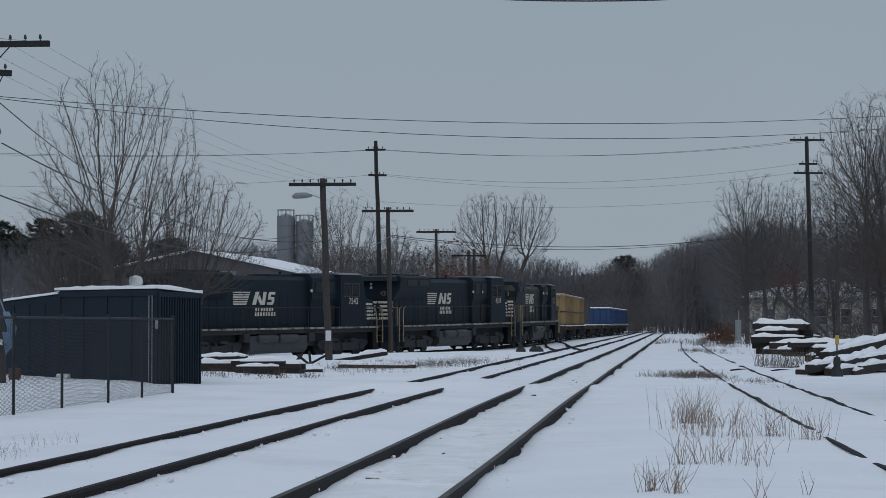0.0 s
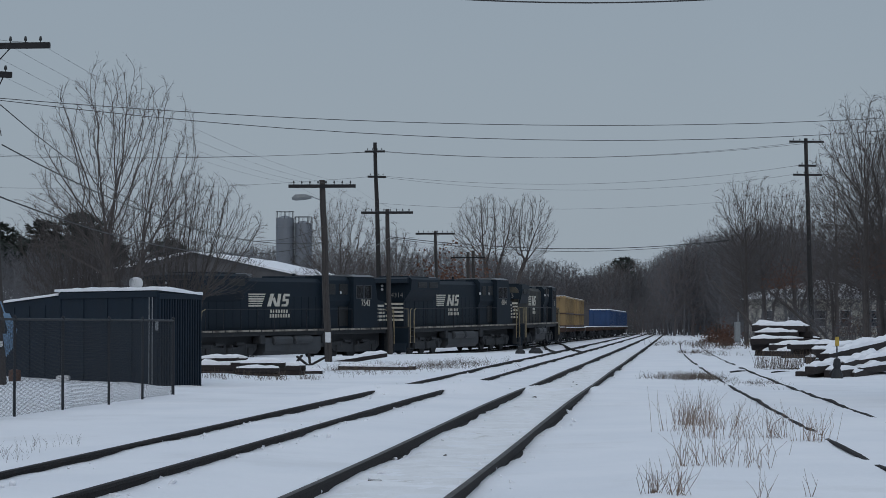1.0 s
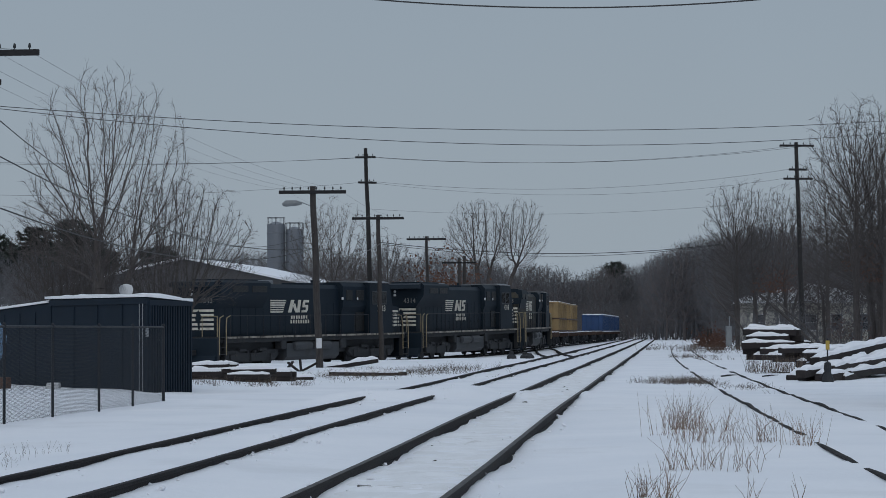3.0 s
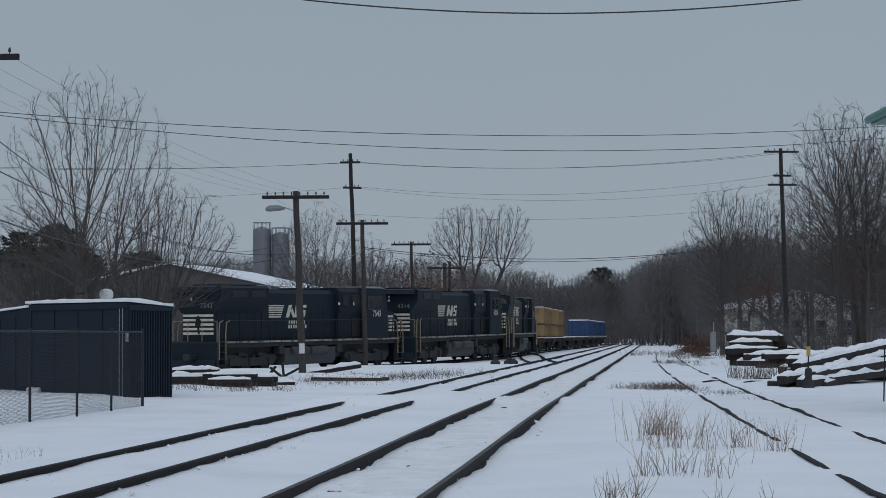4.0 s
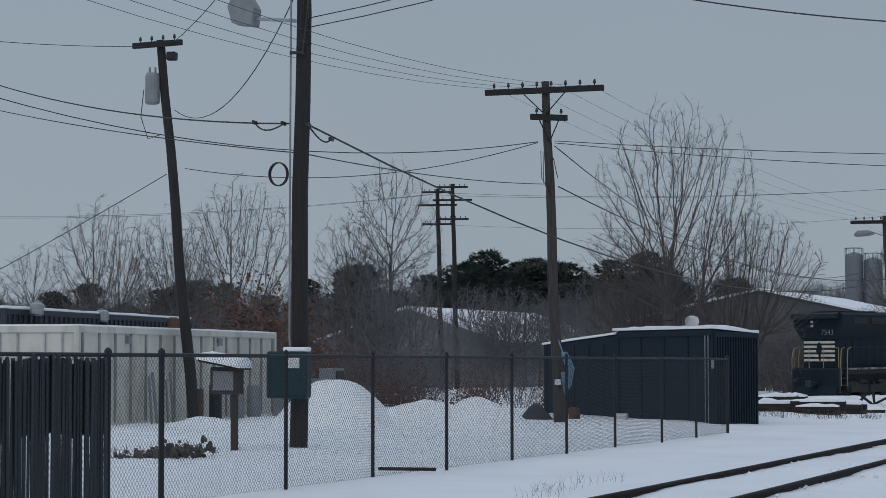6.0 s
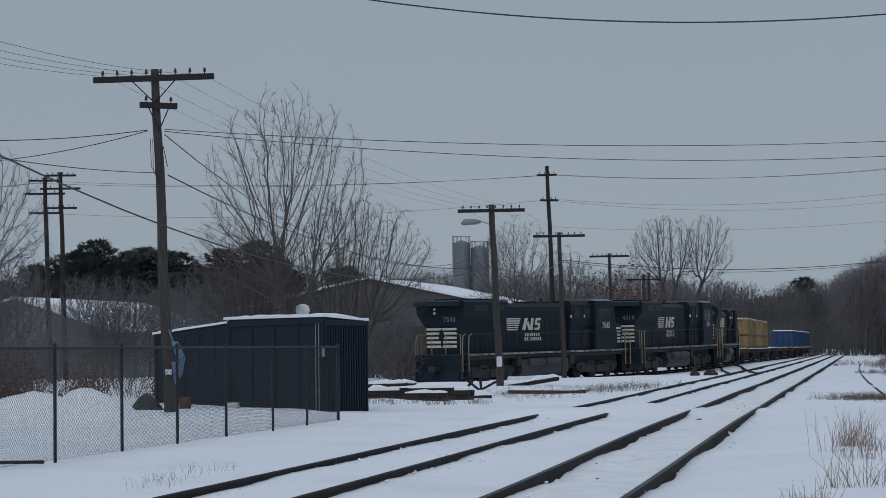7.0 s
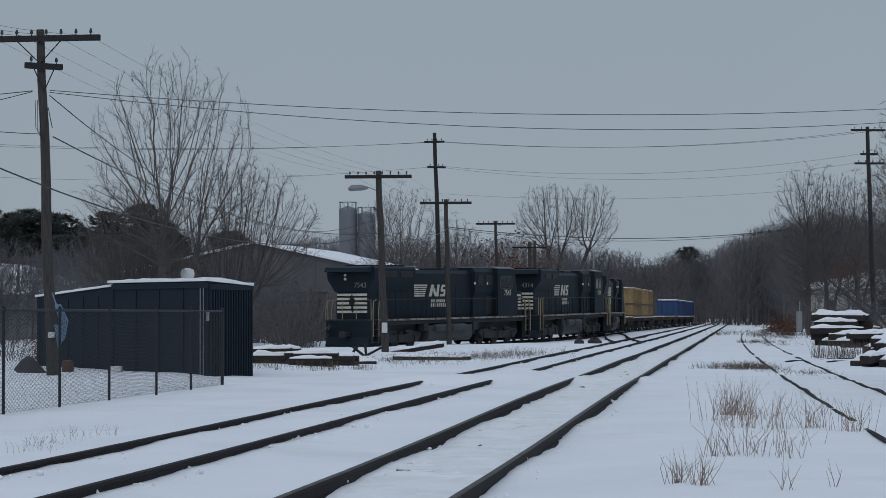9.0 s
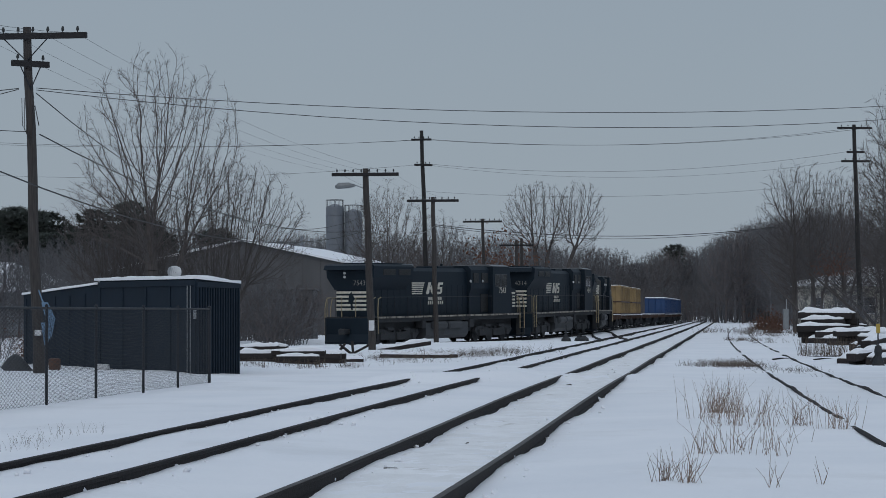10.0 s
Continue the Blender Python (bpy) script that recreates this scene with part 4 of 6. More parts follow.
# tall line: pair of poles, the dark pole, the pole in the trees
for dz, dx in ((0.30, 0.5), (0.42, -0.5)):
    wire(P_TOP + Vector((dx, 0, -dz)), D_TOP + Vector((dx * 0.5, 0, -0.65)), 0.5, 0.014)
    wire(D_TOP + Vector((dx * 0.5, 0, -0.60)), R_TOP + Vector((dx, 0, -0.30)), 0.75, 0.014)
    wire(P_TOP + Vector((dx - 40, 0, -dz - 1)), P_TOP + Vector((dx, 0, -dz)), 0.6, 0.014)
wire(P_TOP + Vector((0, 0, -2.6)), D_TOP + Vector((0, 0, -2.4)), 0.7, 0.011)
wire(D_TOP + Vector((0.3, 0, -2.35)), R_TOP + Vector((-0.4, 0, -1.9)), 0.95, 0.011)
wire(D_TOP + Vector((-0.3, 0, -2.35)), R_TOP + Vector((-0.4, 0, -2.5)), 1.1, 0.009)
wire(D_TOP + Vector((0.1, 0, -4.3)), R_TOP + Vector((-0.4, 0, -4.0)), 0.7, 0.009)
# lower cables along the telegraph poles
wire((-11.06, 49, 7.12), (-5.18, 86, 5.9), 1.75, 0.013)
wire((-10.97, 49, 6.09), (-5.18, 86, 5.22), 0.85, 0.017)
wire((-5.18, 86, 5.25), (-3.06, 116, 6.75), 0.5, 0.022)
wire((-3.06, 116, 6.79), (18.16, 125, 6.98), 0.62, 0.026)
wire((-3.06, 116, 6.70), (18.16, 125, 6.94), 0.72, 0.018)
for i in range(4):
    wire((-11.3 - 1.3 + 0.85 * i, 49, 8.62), (-5.23 - 1.2 + 0.8 * i, 86, 7.75), 0.5, 0.0035)
    wire((-5.23 - 1.2 + 0.8 * i, 86, 7.75), (-3.22 - 1.2 + 0.8 * i, 116, 8.3), 0.25, 0.004)
    wire((-11.3 - 1.3 + 0.85 * i, 49, 8.62), (-16.6 + 0.85 * i, 8, 8.6), 1.15 + 0.06 * i, 0.0055)
# around the thick pole and the leaning pole
wire((-12.23, 34.1, 5.95), (-5.18, 86, 5.22), 1.55, 0.019)
slack_loop((-12.23, 34.1, 5.95), (-12.03, 34.8, 5.76))
wire((-12.24, 34.1, 5.41), (-11.3, 49, 6.16), 0.12, 0.012)
wire((-12.42, 34.1, 5.44), (-25.0, 44.4, 8.0), 0.12, 0.013)
wire((-11.5, 49, 7.24), (-24.6, 40.2, 8.35), 0.95, 0.013)
wire((-11.5, 49, 7.22), (-20.96, 48.4, 6.71), 0.52, 0.013)
wire((-12.59, 34.1, 5.98), (-25.0, 44.2, 8.7), 0.30, 0.018)
slack_loop((-12.75, 34.2, 6.0), (-13.6, 34.9, 6.12))
wire((-21.32, 48.0, 6.53), (-28.85, 49.26, 3.25), 0.06, 0.012)
wire((-21.27, 48.4, 8.25), (-12.5, 34.1, 8.3), 0.95, 0.011)
wire((-21.9, 48.4, 9.95), (-30, 44, 10.4), 0.25, 0.010)
wire((-21.4, 48.4, 9.98), (-12.35, 34.2, 10.6), 0.3, 0.010)
for dz in (0.0, -0.17):
    wire((-12.21, 34.1, 7.9 + dz), (13.0, 9.0, 9.3 + dz), 0.9, 0.010)
# heavy twisted cable over the tracks
wire((-11.35, 40, 10.37), (17.15, 40, 10.37), 2.21, 0.019, label="thick twisted black overhead cable", n=40)

# ---- fence ----
FENCE_Y = [23.21, 24.47, 27.91, 30.86, 33.85, 36.97, 40.01, 43.12, 46.58, 49.47, 52.43]
fence = thing("chain_link_fence", "black chain-link fence along the yard, part with dark slats", "fence")
HF = 1.74
for y in [14.0, 17.1, 20.2] + FENCE_Y:
    b = Build()
    x = fence_x(y)
    r = 0.036 if y in (23.21, 24.47, 52.43) else 0.027
    b.tube([(x, y, -0.15), (x, y, HF - 0.02)], r, 8)
    b.tube([(x, y, HF - 0.02), (x, y, HF + 0.03), (x, y, HF + 0.06)], [r * 1.25, r * 1.2, r * 0.4], 8)
    part("post", b, STEEL_DARK, fence)
b = Build()
b.tube([(fence_x(y), y, HF - 0.02) for y in (11, 20, 30, 40, 52.43)], 0.024, 6)
part("top_rail", b, STEEL_DARK, fence)


def chain_link(y0, y1, h, pitch=0.074, r=0.0021):
    b = Build()
    n = int((y1 - y0) / pitch)
    k = math.sqrt(1 + 0.106 ** 2)
    for i in range(-int(h / pitch), n):
        for s in (0, 1):
            a0, a1 = i * pitch, i * pitch + h
            lo, hi = max(a0, 0), min(a1, y1 - y0)
            if hi <= lo:
                continue
            z0, z1 = (lo - a0), (hi - a0)
            if s:
                z0, z1 = h - z0, h - z1
            ya, yb = y0 + lo / k, y0 + hi / k
            b.tube([(fence_x(ya) + 0.045 + 0.003 * s, ya, z0 + 0.02), (fence_x(yb) + 0.045 + 0.003 * s, yb, z1 + 0.02)], r, 3, caps=False)
    return b


part("chain_link_mesh", chain_link(11.0, 52.43, HF - 0.05), MESH, fence, "woven wire mesh", fix=False, kind="stuff")
rnd = random.Random(5)
short_me = Build().box((0, 0, HF * 0.73), (0.012, 0.082, HF * 0.46), 0.003).mesh("slat", SLAT)
slat_me = Build().box((0, 0, HF / 2), (0.012, 0.082, HF - 0.08), 0.003).mesh("slat", SLAT)
y = 14.0
while y < 23.15:
    ob = new("slat", slat_me)
    ob.parent = fence
    ob.matrix_basis = pose(fence_x(y) + 0.02 + rnd.uniform(-0.006, 0.006), y, rnd.uniform(-0.05, 0.03), rnd.uniform(-1.2, 1.2), 0, rnd.uniform(-8, 8))
    ob = new("slat", short_me)
    ob.parent = fence
    ob.matrix_basis = pose(fence_x(y + 0.038) - 0.012 + rnd.uniform(-0.004, 0.004), y + 0.038, rnd.uniform(-0.05, 0.03), rnd.uniform(-0.8, 0.8), 0, rnd.uniform(-5, 5))
    y += 0.076 * rnd.choice((1, 1, 1, 1, 1, 1.02, 1.12))

# ---- dark steel shed ----
shed = thing("storage_shed", "dark blue steel container shed with snow on its roof", "shed")
SB, SA = Vector((-7.39, 51.27 * DEEP, 0)), Vector((-13.72, 58.88 * DEEP, 0))
along = (SA - SB).normalized()
deep = Vector((0.83, 1.9 * DEEP, 0)).normalized()
turn = Matrix(((-along.x, deep.x, 0), (-along.y, deep.y, 0), (0, 0, 1)))
# local: u from the near corner along the long face, v into the depth
def sh(u, v, z): return tuple(SB + along * u + deep * v + Vector((0, 0, z)))


U1, U2, DV = 5.6, 10.76, 2.44
b = Build()
b.add([sh(0, 0, -0.2), sh(U1, 0, -0.2), sh(U1, DV, -0.2), sh(0, DV, -0.2), sh(0, 0, 2.52), sh(U1, 0, 2.54), sh(U1, DV, 2.44), sh(0, DV, 2.42)],
      [(3, 2, 1, 0), (4, 5, 6, 7), (0, 1, 5, 4), (1, 2, 6, 5), (2, 3, 7, 6), (3, 0, 4, 7)])
part("main_body", b, SHED, shed)
b = Build()
b.add([sh(U1 + 0.01, 0.04, -0.2), sh(U2, 0.04, -0.2), sh(U2, DV, -0.2), sh(U1 + 0.01, DV, -0.2), sh(U1 + 0.01, 0.04, 2.44), sh(U2, 0.04, 2.18), sh(U2, DV, 2.10), sh(U1 + 0.01, DV, 2.36)],
      [(3, 2, 1, 0), (4, 5, 6, 7), (0, 1, 5, 4), (1, 2, 6, 5), (2, 3, 7, 6), (3, 0, 4, 7)])
part("lean_to", b, SHED, shed)
rot_long = Matrix.Rotation(math.atan2(along.y, along.x), 3, "Z")
rot_end = Matrix.Rotation(math.atan2(deep.y, deep.x), 3, "Z")
for i in range(17):
    v = 0.07 + i * (DV - 0.14) / 16
    b = Build()
    b.box(sh(-0.03, v, 1.15), (0.065, 0.07, 2.6), 0.012, rot_end)
    part("rib", b, SHED, shed)
for i in range(5):
    b = Build()
    u = 0.04 + i * (U1 - 0.08) / 4
    b.box(sh(u, -0.012, 1.15), (0.055, 0.022, 2.6), 0.006, rot_long)
    part("panel_seam", b, SHED, shed)
for i in range(1, 6):
    b = Build()
    u = U1 + i * (U2 - U1) / 5.2
    b.box(sh(u, 0.03, 1.05), (0.05, 0.02, 2.3 - 0.05 * i), 0.005, rot_long)
    part("panel_seam", b, SHED, shed)
b = Build()
b.box(sh(U1 / 2, -0.02, 2.42), (U1 + 0.06, 0.06, 0.16), 0.01, rot_long)
b.box(sh(-0.05, DV / 2, 2.37), (0.05, DV, 0.14), 0.01, rot_end @ Matrix.Rotation(radians(90), 3, "Z"))
part("eave_trim", b, SHED, shed)
b = Build()
b.box(sh(0.02, -0.03, 1.62), (0.10, 0.05, 0.28), 0.01, rot_long)
part("lock_plate", b, GALV, shed)
for u in (0.25, 0.42):
    part("lock_bar", Build().tube([sh(u, -0.04, 0.0), sh(u, -0.04, 2.4)], 0.014, 5), GALV, shed)


def snow_slab(corners, th, name="snow_cover", parent=None, n=14, m=5, rag=0.05):
    """A soft layer of snow on a four-cornered roof."""
    c = [Vector(p) for p in corners]
    b = Build()
    for j in range(m + 1):
        for i in range(n + 1):
            p = c[0].lerp(c[1], i / n).lerp(c[3].lerp(c[2], i / n), j / m)
            edge = min(i, n - i, j, m - j)
            q = Vector((p.x * 1.7, p.y * 1.7, 0))
            p = p + Vector((noise.noise(q + Vector((7, 0, 0))) * rag, noise.noise(q + Vector((0, 9, 0))) * rag, th * (0.55 if edge == 0 else 1.0) * (1 + 0.35 * noise.noise(q))))
            b.v.append(tuple(p))
    top = len(b.v)
    w = n + 1
    b.f = [(j * w + i, j * w + i + 1, (j + 1) * w + i + 1, (j + 1) * w + i) for j in range(m) for i in range(n)]
    ring = [i for i in range(n)] + [j * w + n for j in range(m)] + [m * w + i for i in range(n, 0, -1)] + [j * w for j in range(m, 0, -1)]
    lows = []
    for k in ring:
        i, j = k % w, k // w
        p = c[0].lerp(c[1], i / n).lerp(c[3].lerp(c[2], i / n), j / m)
        lows.append(len(b.v))
        b.v.append((b.v[k][0], b.v[k][1], p.z - 0.01))
    L = len(ring)
    b.f += [(ring[i], lows[i], lows[(i + 1) % L], ring[(i + 1) % L]) for i in range(L)]
    return part(name, b, SNOW_CAP, parent, "layer of snow", smooth=True)


snow_slab([sh(-0.08, -0.07, 2.53), sh(U1 + 0.25, -0.07, 2.55), sh(U1 + 0.25, DV, 2.45), sh(-0.08, DV, 2.43)], 0.12, parent=shed)
snow_slab([sh(U1 + 0.1, -0.02, 2.45), sh(U2 + 0.08, -0.02, 2.19), sh(U2 + 0.08, DV, 2.11), sh(U1 + 0.1, DV, 2.37)], 0.10, parent=shed)

# turbine vent behind the roof edge
vent = thing("turbine_vent", "pale galvanised turbine vent with curved fins on the shed roof", "roof vent", at(-8.29, 53.4, 2.44))
b = Build()
b.tube([(0, 0, 0), (0, 0, 0.16)], 0.10, 12)
part("neck", b, GALV, vent)
for i in range(18):
    a0 = 2 * math.pi * i / 18
    b = Build()
    pts = []
    for j in range(6):
        e = -0.9 + 1.8 * j / 5
        r = 0.17 * math.cos(e * 0.95)
        a = a0 + 0.25 * e
        pts.append((r * math.cos(a), r * math.sin(a), 0.30 + 0.16 * math.sin(e * 1.2)))
    for p, q in zip(pts, pts[1:]):
        p, q = Vector(p), Vector(q)
        out = Vector((math.cos(a0 + 0.9), math.sin(a0 + 0.9), 0)) * 0.03
        b.add([tuple(p - out), tuple(p + out), tuple(q + out), tuple(q - out)], [(0, 1, 2, 3)])
    part("fin", b, SIGN_WHITE, vent)
b = Build()
b.lathe([(0.0, 0.47), (0.08, 0.46), (0.11, 0.43), (0.11, 0.42)], 14)
part("cap", b, SIGN_WHITE, vent)

# ---- stacks of sleepers and timbers ----
def tie_stack(label, m, rows, length, w=0.23, h=0.18, seed=1, snow=True, jitter=0.12, group="stacks of sleepers", mess=1.0):
    """rows: how many timbers in each layer, from below."""
    t = thing("tie_stack", label, "timber stack", m, group)
    r = random.Random(seed)
    for k, n in enumerate(rows):
        for i in range(n):
            b = Build()
            L = length * r.uniform(1 - 0.1 * mess, 1.06)
            b.box((0, 0, 0), (L, w * 0.98, h * 1.0), 0.02)
            o = part("timber", b, TIE, t)
            o.matrix_basis = pose(r.uniform(-jitter, jitter) * 2, (i - (n - 1) / 2) * w * 1.0 + r.uniform(-0.02, 0.02), h * (k + 0.5) + 0.0, r.uniform(-5, 5), r.uniform(-1.0, 1.0), r.uniform(-3.0, 3.0) * (1 + k * 0.6) * mess)
            top = k == len(rows) - 1 or i == 0 and rows[min(k + 1, len(rows) - 1)] < n or i == n - 1 and rows[min(k + 1, len(rows) - 1)] < n
            if snow and top:
                s = Build()
                k_n = max(6, int(L / 0.22))
                for q in range(k_n + 1):
                    f = q / k_n
                    v = noise.noise(Vector((f * L * 1.7, seed * 3.1 + i, k)))
                    hs = (0.11 + 0.14 * v) * (0.5 + h * 2) * (0.25 if q in (0, k_n) else 1)
                    hs = max(0.02, hs * (1 + 0.4 * max(0, mess - 1)))
                    ww = w * (0.50 + 0.12 * noise.noise(Vector((f * L * 2.3, seed + i * 5, k + 7))))
                    for yy, zz in ((-ww, -0.02), (-ww * 0.9, hs * 0.6), (-ww * 0.4, hs), (ww * 0.4, hs * 0.95), (ww * 0.92, hs * 0.55), (ww, -0.02)):
                        s.v.append(((f - 0.5) * L * 0.98, yy, h * 0.5 + zz))
                s.f += [(6 * q + c, 6 * q + (c + 1) % 6, 6 * q + 6 + (c + 1) % 6, 6 * q + 6 + c) for q in range(k_n) for c in range(6)]
                s.f += [tuple(range(6)), tuple(6 * k_n + c for c in range(5, -1, -1))]
                part("snow_cover", s, SNOW_CAP, o, "layer of snow")
    return t


tie_stack("tall uneven stack of snow-capped creosoted timbers", at(18.3, 104, -0.05, 0, 0, -24), (8, 7, 6, 4, 3), 2.9, 0.34, 0.33, 3, jitter=0.34, mess=2.0)
tie_stack("long dark timbers leaning up under snow", pose(14.7, 76.4, 0.28, 0, -4.2, 62), (5, 4, 2), 9.8, 0.34, 0.27, 4, jitter=0.30, mess=0.8)
tie_stack("short bearer timbers under the leaning pile", pose(17.0, 80.6, -0.05, 0, 0, -28), (2, 2), 1.9, 0.3, 0.24, 17, snow=False)
tie_stack("pair of long timbers lying before the stack", pose(14.0, 73.8, 0.10, 0, -2.5, 55), (2, 1), 8.2, 0.34, 0.24, 5, jitter=0.25, mess=0.8)
tie_stack("long snow-covered timbers behind the stack", at(19.4, 86, -0.05, 0, 0, 38), (4, 3), 8.0, 0.32, 0.27, 6, jitter=0.5)
tie_stack("scattered snow-covered timbers beside the stack", at(19.9, 97.5, -0.05, 0, 0, 18), (4, 3, 2), 5.4, 0.3, 0.26, 8, jitter=0.6)
tie_stack("dark sleepers stacked behind the shed", at(-7.05, 63.2, -0.05, 0, 0, -4), (4, 4, 3), 1.5, 0.23, 0.21, 9, jitter=0.06)
tie_stack("snow-covered sleepers lying by the track", at(-5.85, 62.2, -0.06, 0, 0, 3), (3, 3, 2), 1.35, 0.24, 0.17, 11, jitter=0.1)
tie_stack("dark sleepers lying near the weeds", at(-5.2, 64.2, -0.05, 0, 0, -8), (3, 3), 1.3, 0.24, 0.19, 12, snow=True, jitter=0.1)
tie_stack("single sleeper lying in the snow", at(-4.6, 66.5, -0.06, 0, 0, 8), (2,), 1.0, 0.22, 0.16, 13)
tie_stack("snowy log propped near the pole", at(-3.75, 87.0, 0.02, 0, -7, 30), (1,), 3.0, 0.25, 0.20, 14)
tie_stack("snowy timber by the weeds", at(-2.3, 72.0, -0.04, 0, 0, 5), (2,), 2.4, 0.22, 0.16, 15)
tie_stack("timber half buried in the yard snow", pose(-8.56, 32.72, 0.02, 0, 0, -5), (1,), 0.95, 0.06, 0.05, 16, snow=False)
for i, (x, y, a, e) in enumerate(((-5.9, 80.3, 60, -35), (-5.4, 80.6, 100, -50), (-5.1, 80.2, 30, -25), (-5.6, 80.0, 140, -30))):
    b = Build()
    b.box((0, 0, 0), (0.9, 0.10, 0.08), 0.01)
    o = solo("broken_plank", b, TIE, "broken dark plank sticking out of the snow", "plank", "broken planks")
    o.matrix_basis = at(x, y, 0.12, 0, e, a)

# ---- switch stands, cabinets and posts ----
sw = thing("switch_stand", "dark switch stand with a yellow target plate", "switch stand", at(11.95, 60, 0))
b = Build()
b.lathe([(0.20, -0.05), (0.17, 0.12), (0.10, 0.30), (0.12, 0.42), (0.10, 0.58), (0.03, 0.62)], 10)
part("base", b, LOCO_LOW, sw)
b = Build()
b.tube([(0, 0, 0.5), (0.0, 0, 1.32)], 0.022, 6)
b.tube([(0, 0, 0.4), (-0.25, -0.1, 0.15)], 0.02, 6)
part("mast", b, STEEL_DARK, sw)
b = Build()
b.box((0, -0.03, 1.12), (0.12, 0.02, 0.28), 0.008)
part("target", b, SIGN_YELLOW, sw, "yellow target plate")
for x, y, hh in ((4.42, 112, 0.95), (5.2, 112.6, 0.35), (5.45, 112.4, 0.3)):
    s2 = thing("switch_stand", "small dark switch stand in the snow by the train", "switch stand", at(x, y, 0), "small switch stands")
    b = Build()
    b.lathe([(0.30, -0.05), (0.26, 0.15), (0.14, 0.24), (0.12, min(0.4, hh)), (0.02, min(0.42, hh) + 0.02)], 10)
    part("base", b, LOCO_LOW, s2)
    b = Build()
    b.tube([(0, 0, 0.1), (0, 0, hh)], 0.05, 6)
    part("mast", b, LOCO_LOW, s2)
ub = thing("utility_cabinet", "grey trackside cabinet with an antenna", "cabinet", at(22.4, 150, 0))
b = Build()
b.box((0, 0, 1.1), (0.42, 0.4, 1.5), 0.03)
b.box((0, -0.22, 1.1), (0.34, 0.03, 1.3), 0.01)
part("body", b, TRANSFORMER, ub)
b = Build()
b.tube([(0.05, 0, 0), (0.05, 0, 2.6)], 0.03, 6)
part("mast", b, GALV, ub)
for x, y in ((22.2, 160), (22.75, 162), (23.8, 128)):
    b = Build()
    b.box((0, 0, 0.8), (0.16, 0.14, 1.7), 0.02)
    o = solo("marker_post", b, POLE, "short weathered wooden post by the bushes", "post", "marker posts")
    o.location = (x, y * DEEP, 0)
b = Build()
b.tube([(0, 0, -0.1), (0.04, 0, 1.35)], 0.018, 5)
o = solo("thin_stake", b, STEEL_DARK, "thin dark metal stake in the snow", "stake")
o.location = (11.3, 47.5 * DEEP, 0)

# ---- the yard behind the fence ----
def shipping_container(label, m, size, mat, snow_th=0.07, pitch=0.38, name="shipping_container"):
    L, W, H = size
    t = thing(name, label, "container", m)
    b = Build()
    b.box((0, 0, H / 2), (L - 0.1, W - 0.1, H - 0.05), 0.0)
    part("shell", b, mat, t)
    b = Build()
    for z in (0.08, H - 0.08):
        for sy in (-1, 1):
            b.box((0, sy * (W / 2 - 0.06), z), (L, 0.12, 0.16), 0.015)
        for e in (-1, 1):
            b.box((e * (L / 2 - 0.06), 0, z), (0.12, W, 0.16), 0.015)
    for e in (-1, 1):
        for sy in (-1, 1):
            b.box((e * (L / 2 - 0.07), sy * (W / 2 - 0.066), H / 2), (0.148, 0.140, H + 0.008), 0.015)
    part("frame", b, mat, t)
    n = int(L / pitch)
    for sy in (-1, 1):
        for i in range(n):
            b = Build()
            b.box((-L / 2 + 0.3 + i * (L - 0.6) / (n - 1), sy * (W / 2 - 0.04), H / 2), (min(0.13, 0.05 + 0.03 / pitch), 0.075, H - 0.3), 0.02)
            part("side_rib", b, RIB_GREY if pitch > 0.6 else mat, t)
    for e in (-1, 1):
        for yy in (-0.8, -0.35, 0.35, 0.8):
            b = Build()
            b.tube([(e * (L / 2 + 0.0), yy, 0.15), (e * (L / 2 + 0.0), yy, H - 0.15)], 0.022, 6)
            part("lock_rod", b, GALV, t)
    h = snow_slab([(-L / 2 + 0.03, -W / 2 + 0.03, H + 0.012), (L / 2 - 0.03, -W / 2 + 0.03, H + 0.012), (L / 2 - 0.03, W / 2 - 0.03, H + 0.012), (-L / 2 + 0.03, W / 2 - 0.03, H + 0.012)], snow_th, parent=t)
    return t


white_box = shipping_container("off-white ribbed shipping container with snow on top", at(-22.65, 49.7, 0.02, 0, 0, 90), (14.6, 2.44, 2.5), WHITE_STEEL, 0.05, 0.97)
for x, z in ((-4.2, 2.2), (2.4, 2.2)):
    b = Build()
    b.box((x, -1.225, z), (0.26, 0.05, 0.20), 0.002)
    part("marking", b, TRANSFORMER, white_box, "small dark marking plate")
shipping_container("navy shipping container behind the white one", at(-28.6, 57, 0.55, 0, 0, 92), (16, 2.5, 2.6), NAVY, 0.09)
for x, y, z, mat in ((-26.9, 51.5, 3.12, GALV), (-26.7, 60.5, 2.9, TERRACOTTA), (-27.3, 56.5, 3.05, GALV)):
    v = thing("roof_vent", "round metal vent above the container roofs", "roof vent", at(x, y, z - 0.35), "yard roof vents")
    b = Build()
    b.tube([(0, 0, -2.8), (0, 0, 0.25)], 0.10, 8)
    part("pipe", b, STEEL_DARK, v)
    b = Build()
    b.tube([(0, 0, 0.2), (0, 0, 0.26), (0, 0, 0.52), (0, 0, 0.58)], [0.12, 0.20, 0.20, 0.12], 12)
    part("cowl", b, mat, v)
kiosk = thing("notice_box", "dark wooden notice box on a post with a snow-covered roof", "notice box", at(-13.35, 33.0, 0.05))
b = Build()
b.box((0.14, 0, 0.75), (0.11, 0.11, 1.7), 0.01)
part("post", b, POLE, kiosk)
b = Build()
b.box((-0.02, 0.05, 1.27), (0.50, 0.38, 0.48), 0.02)
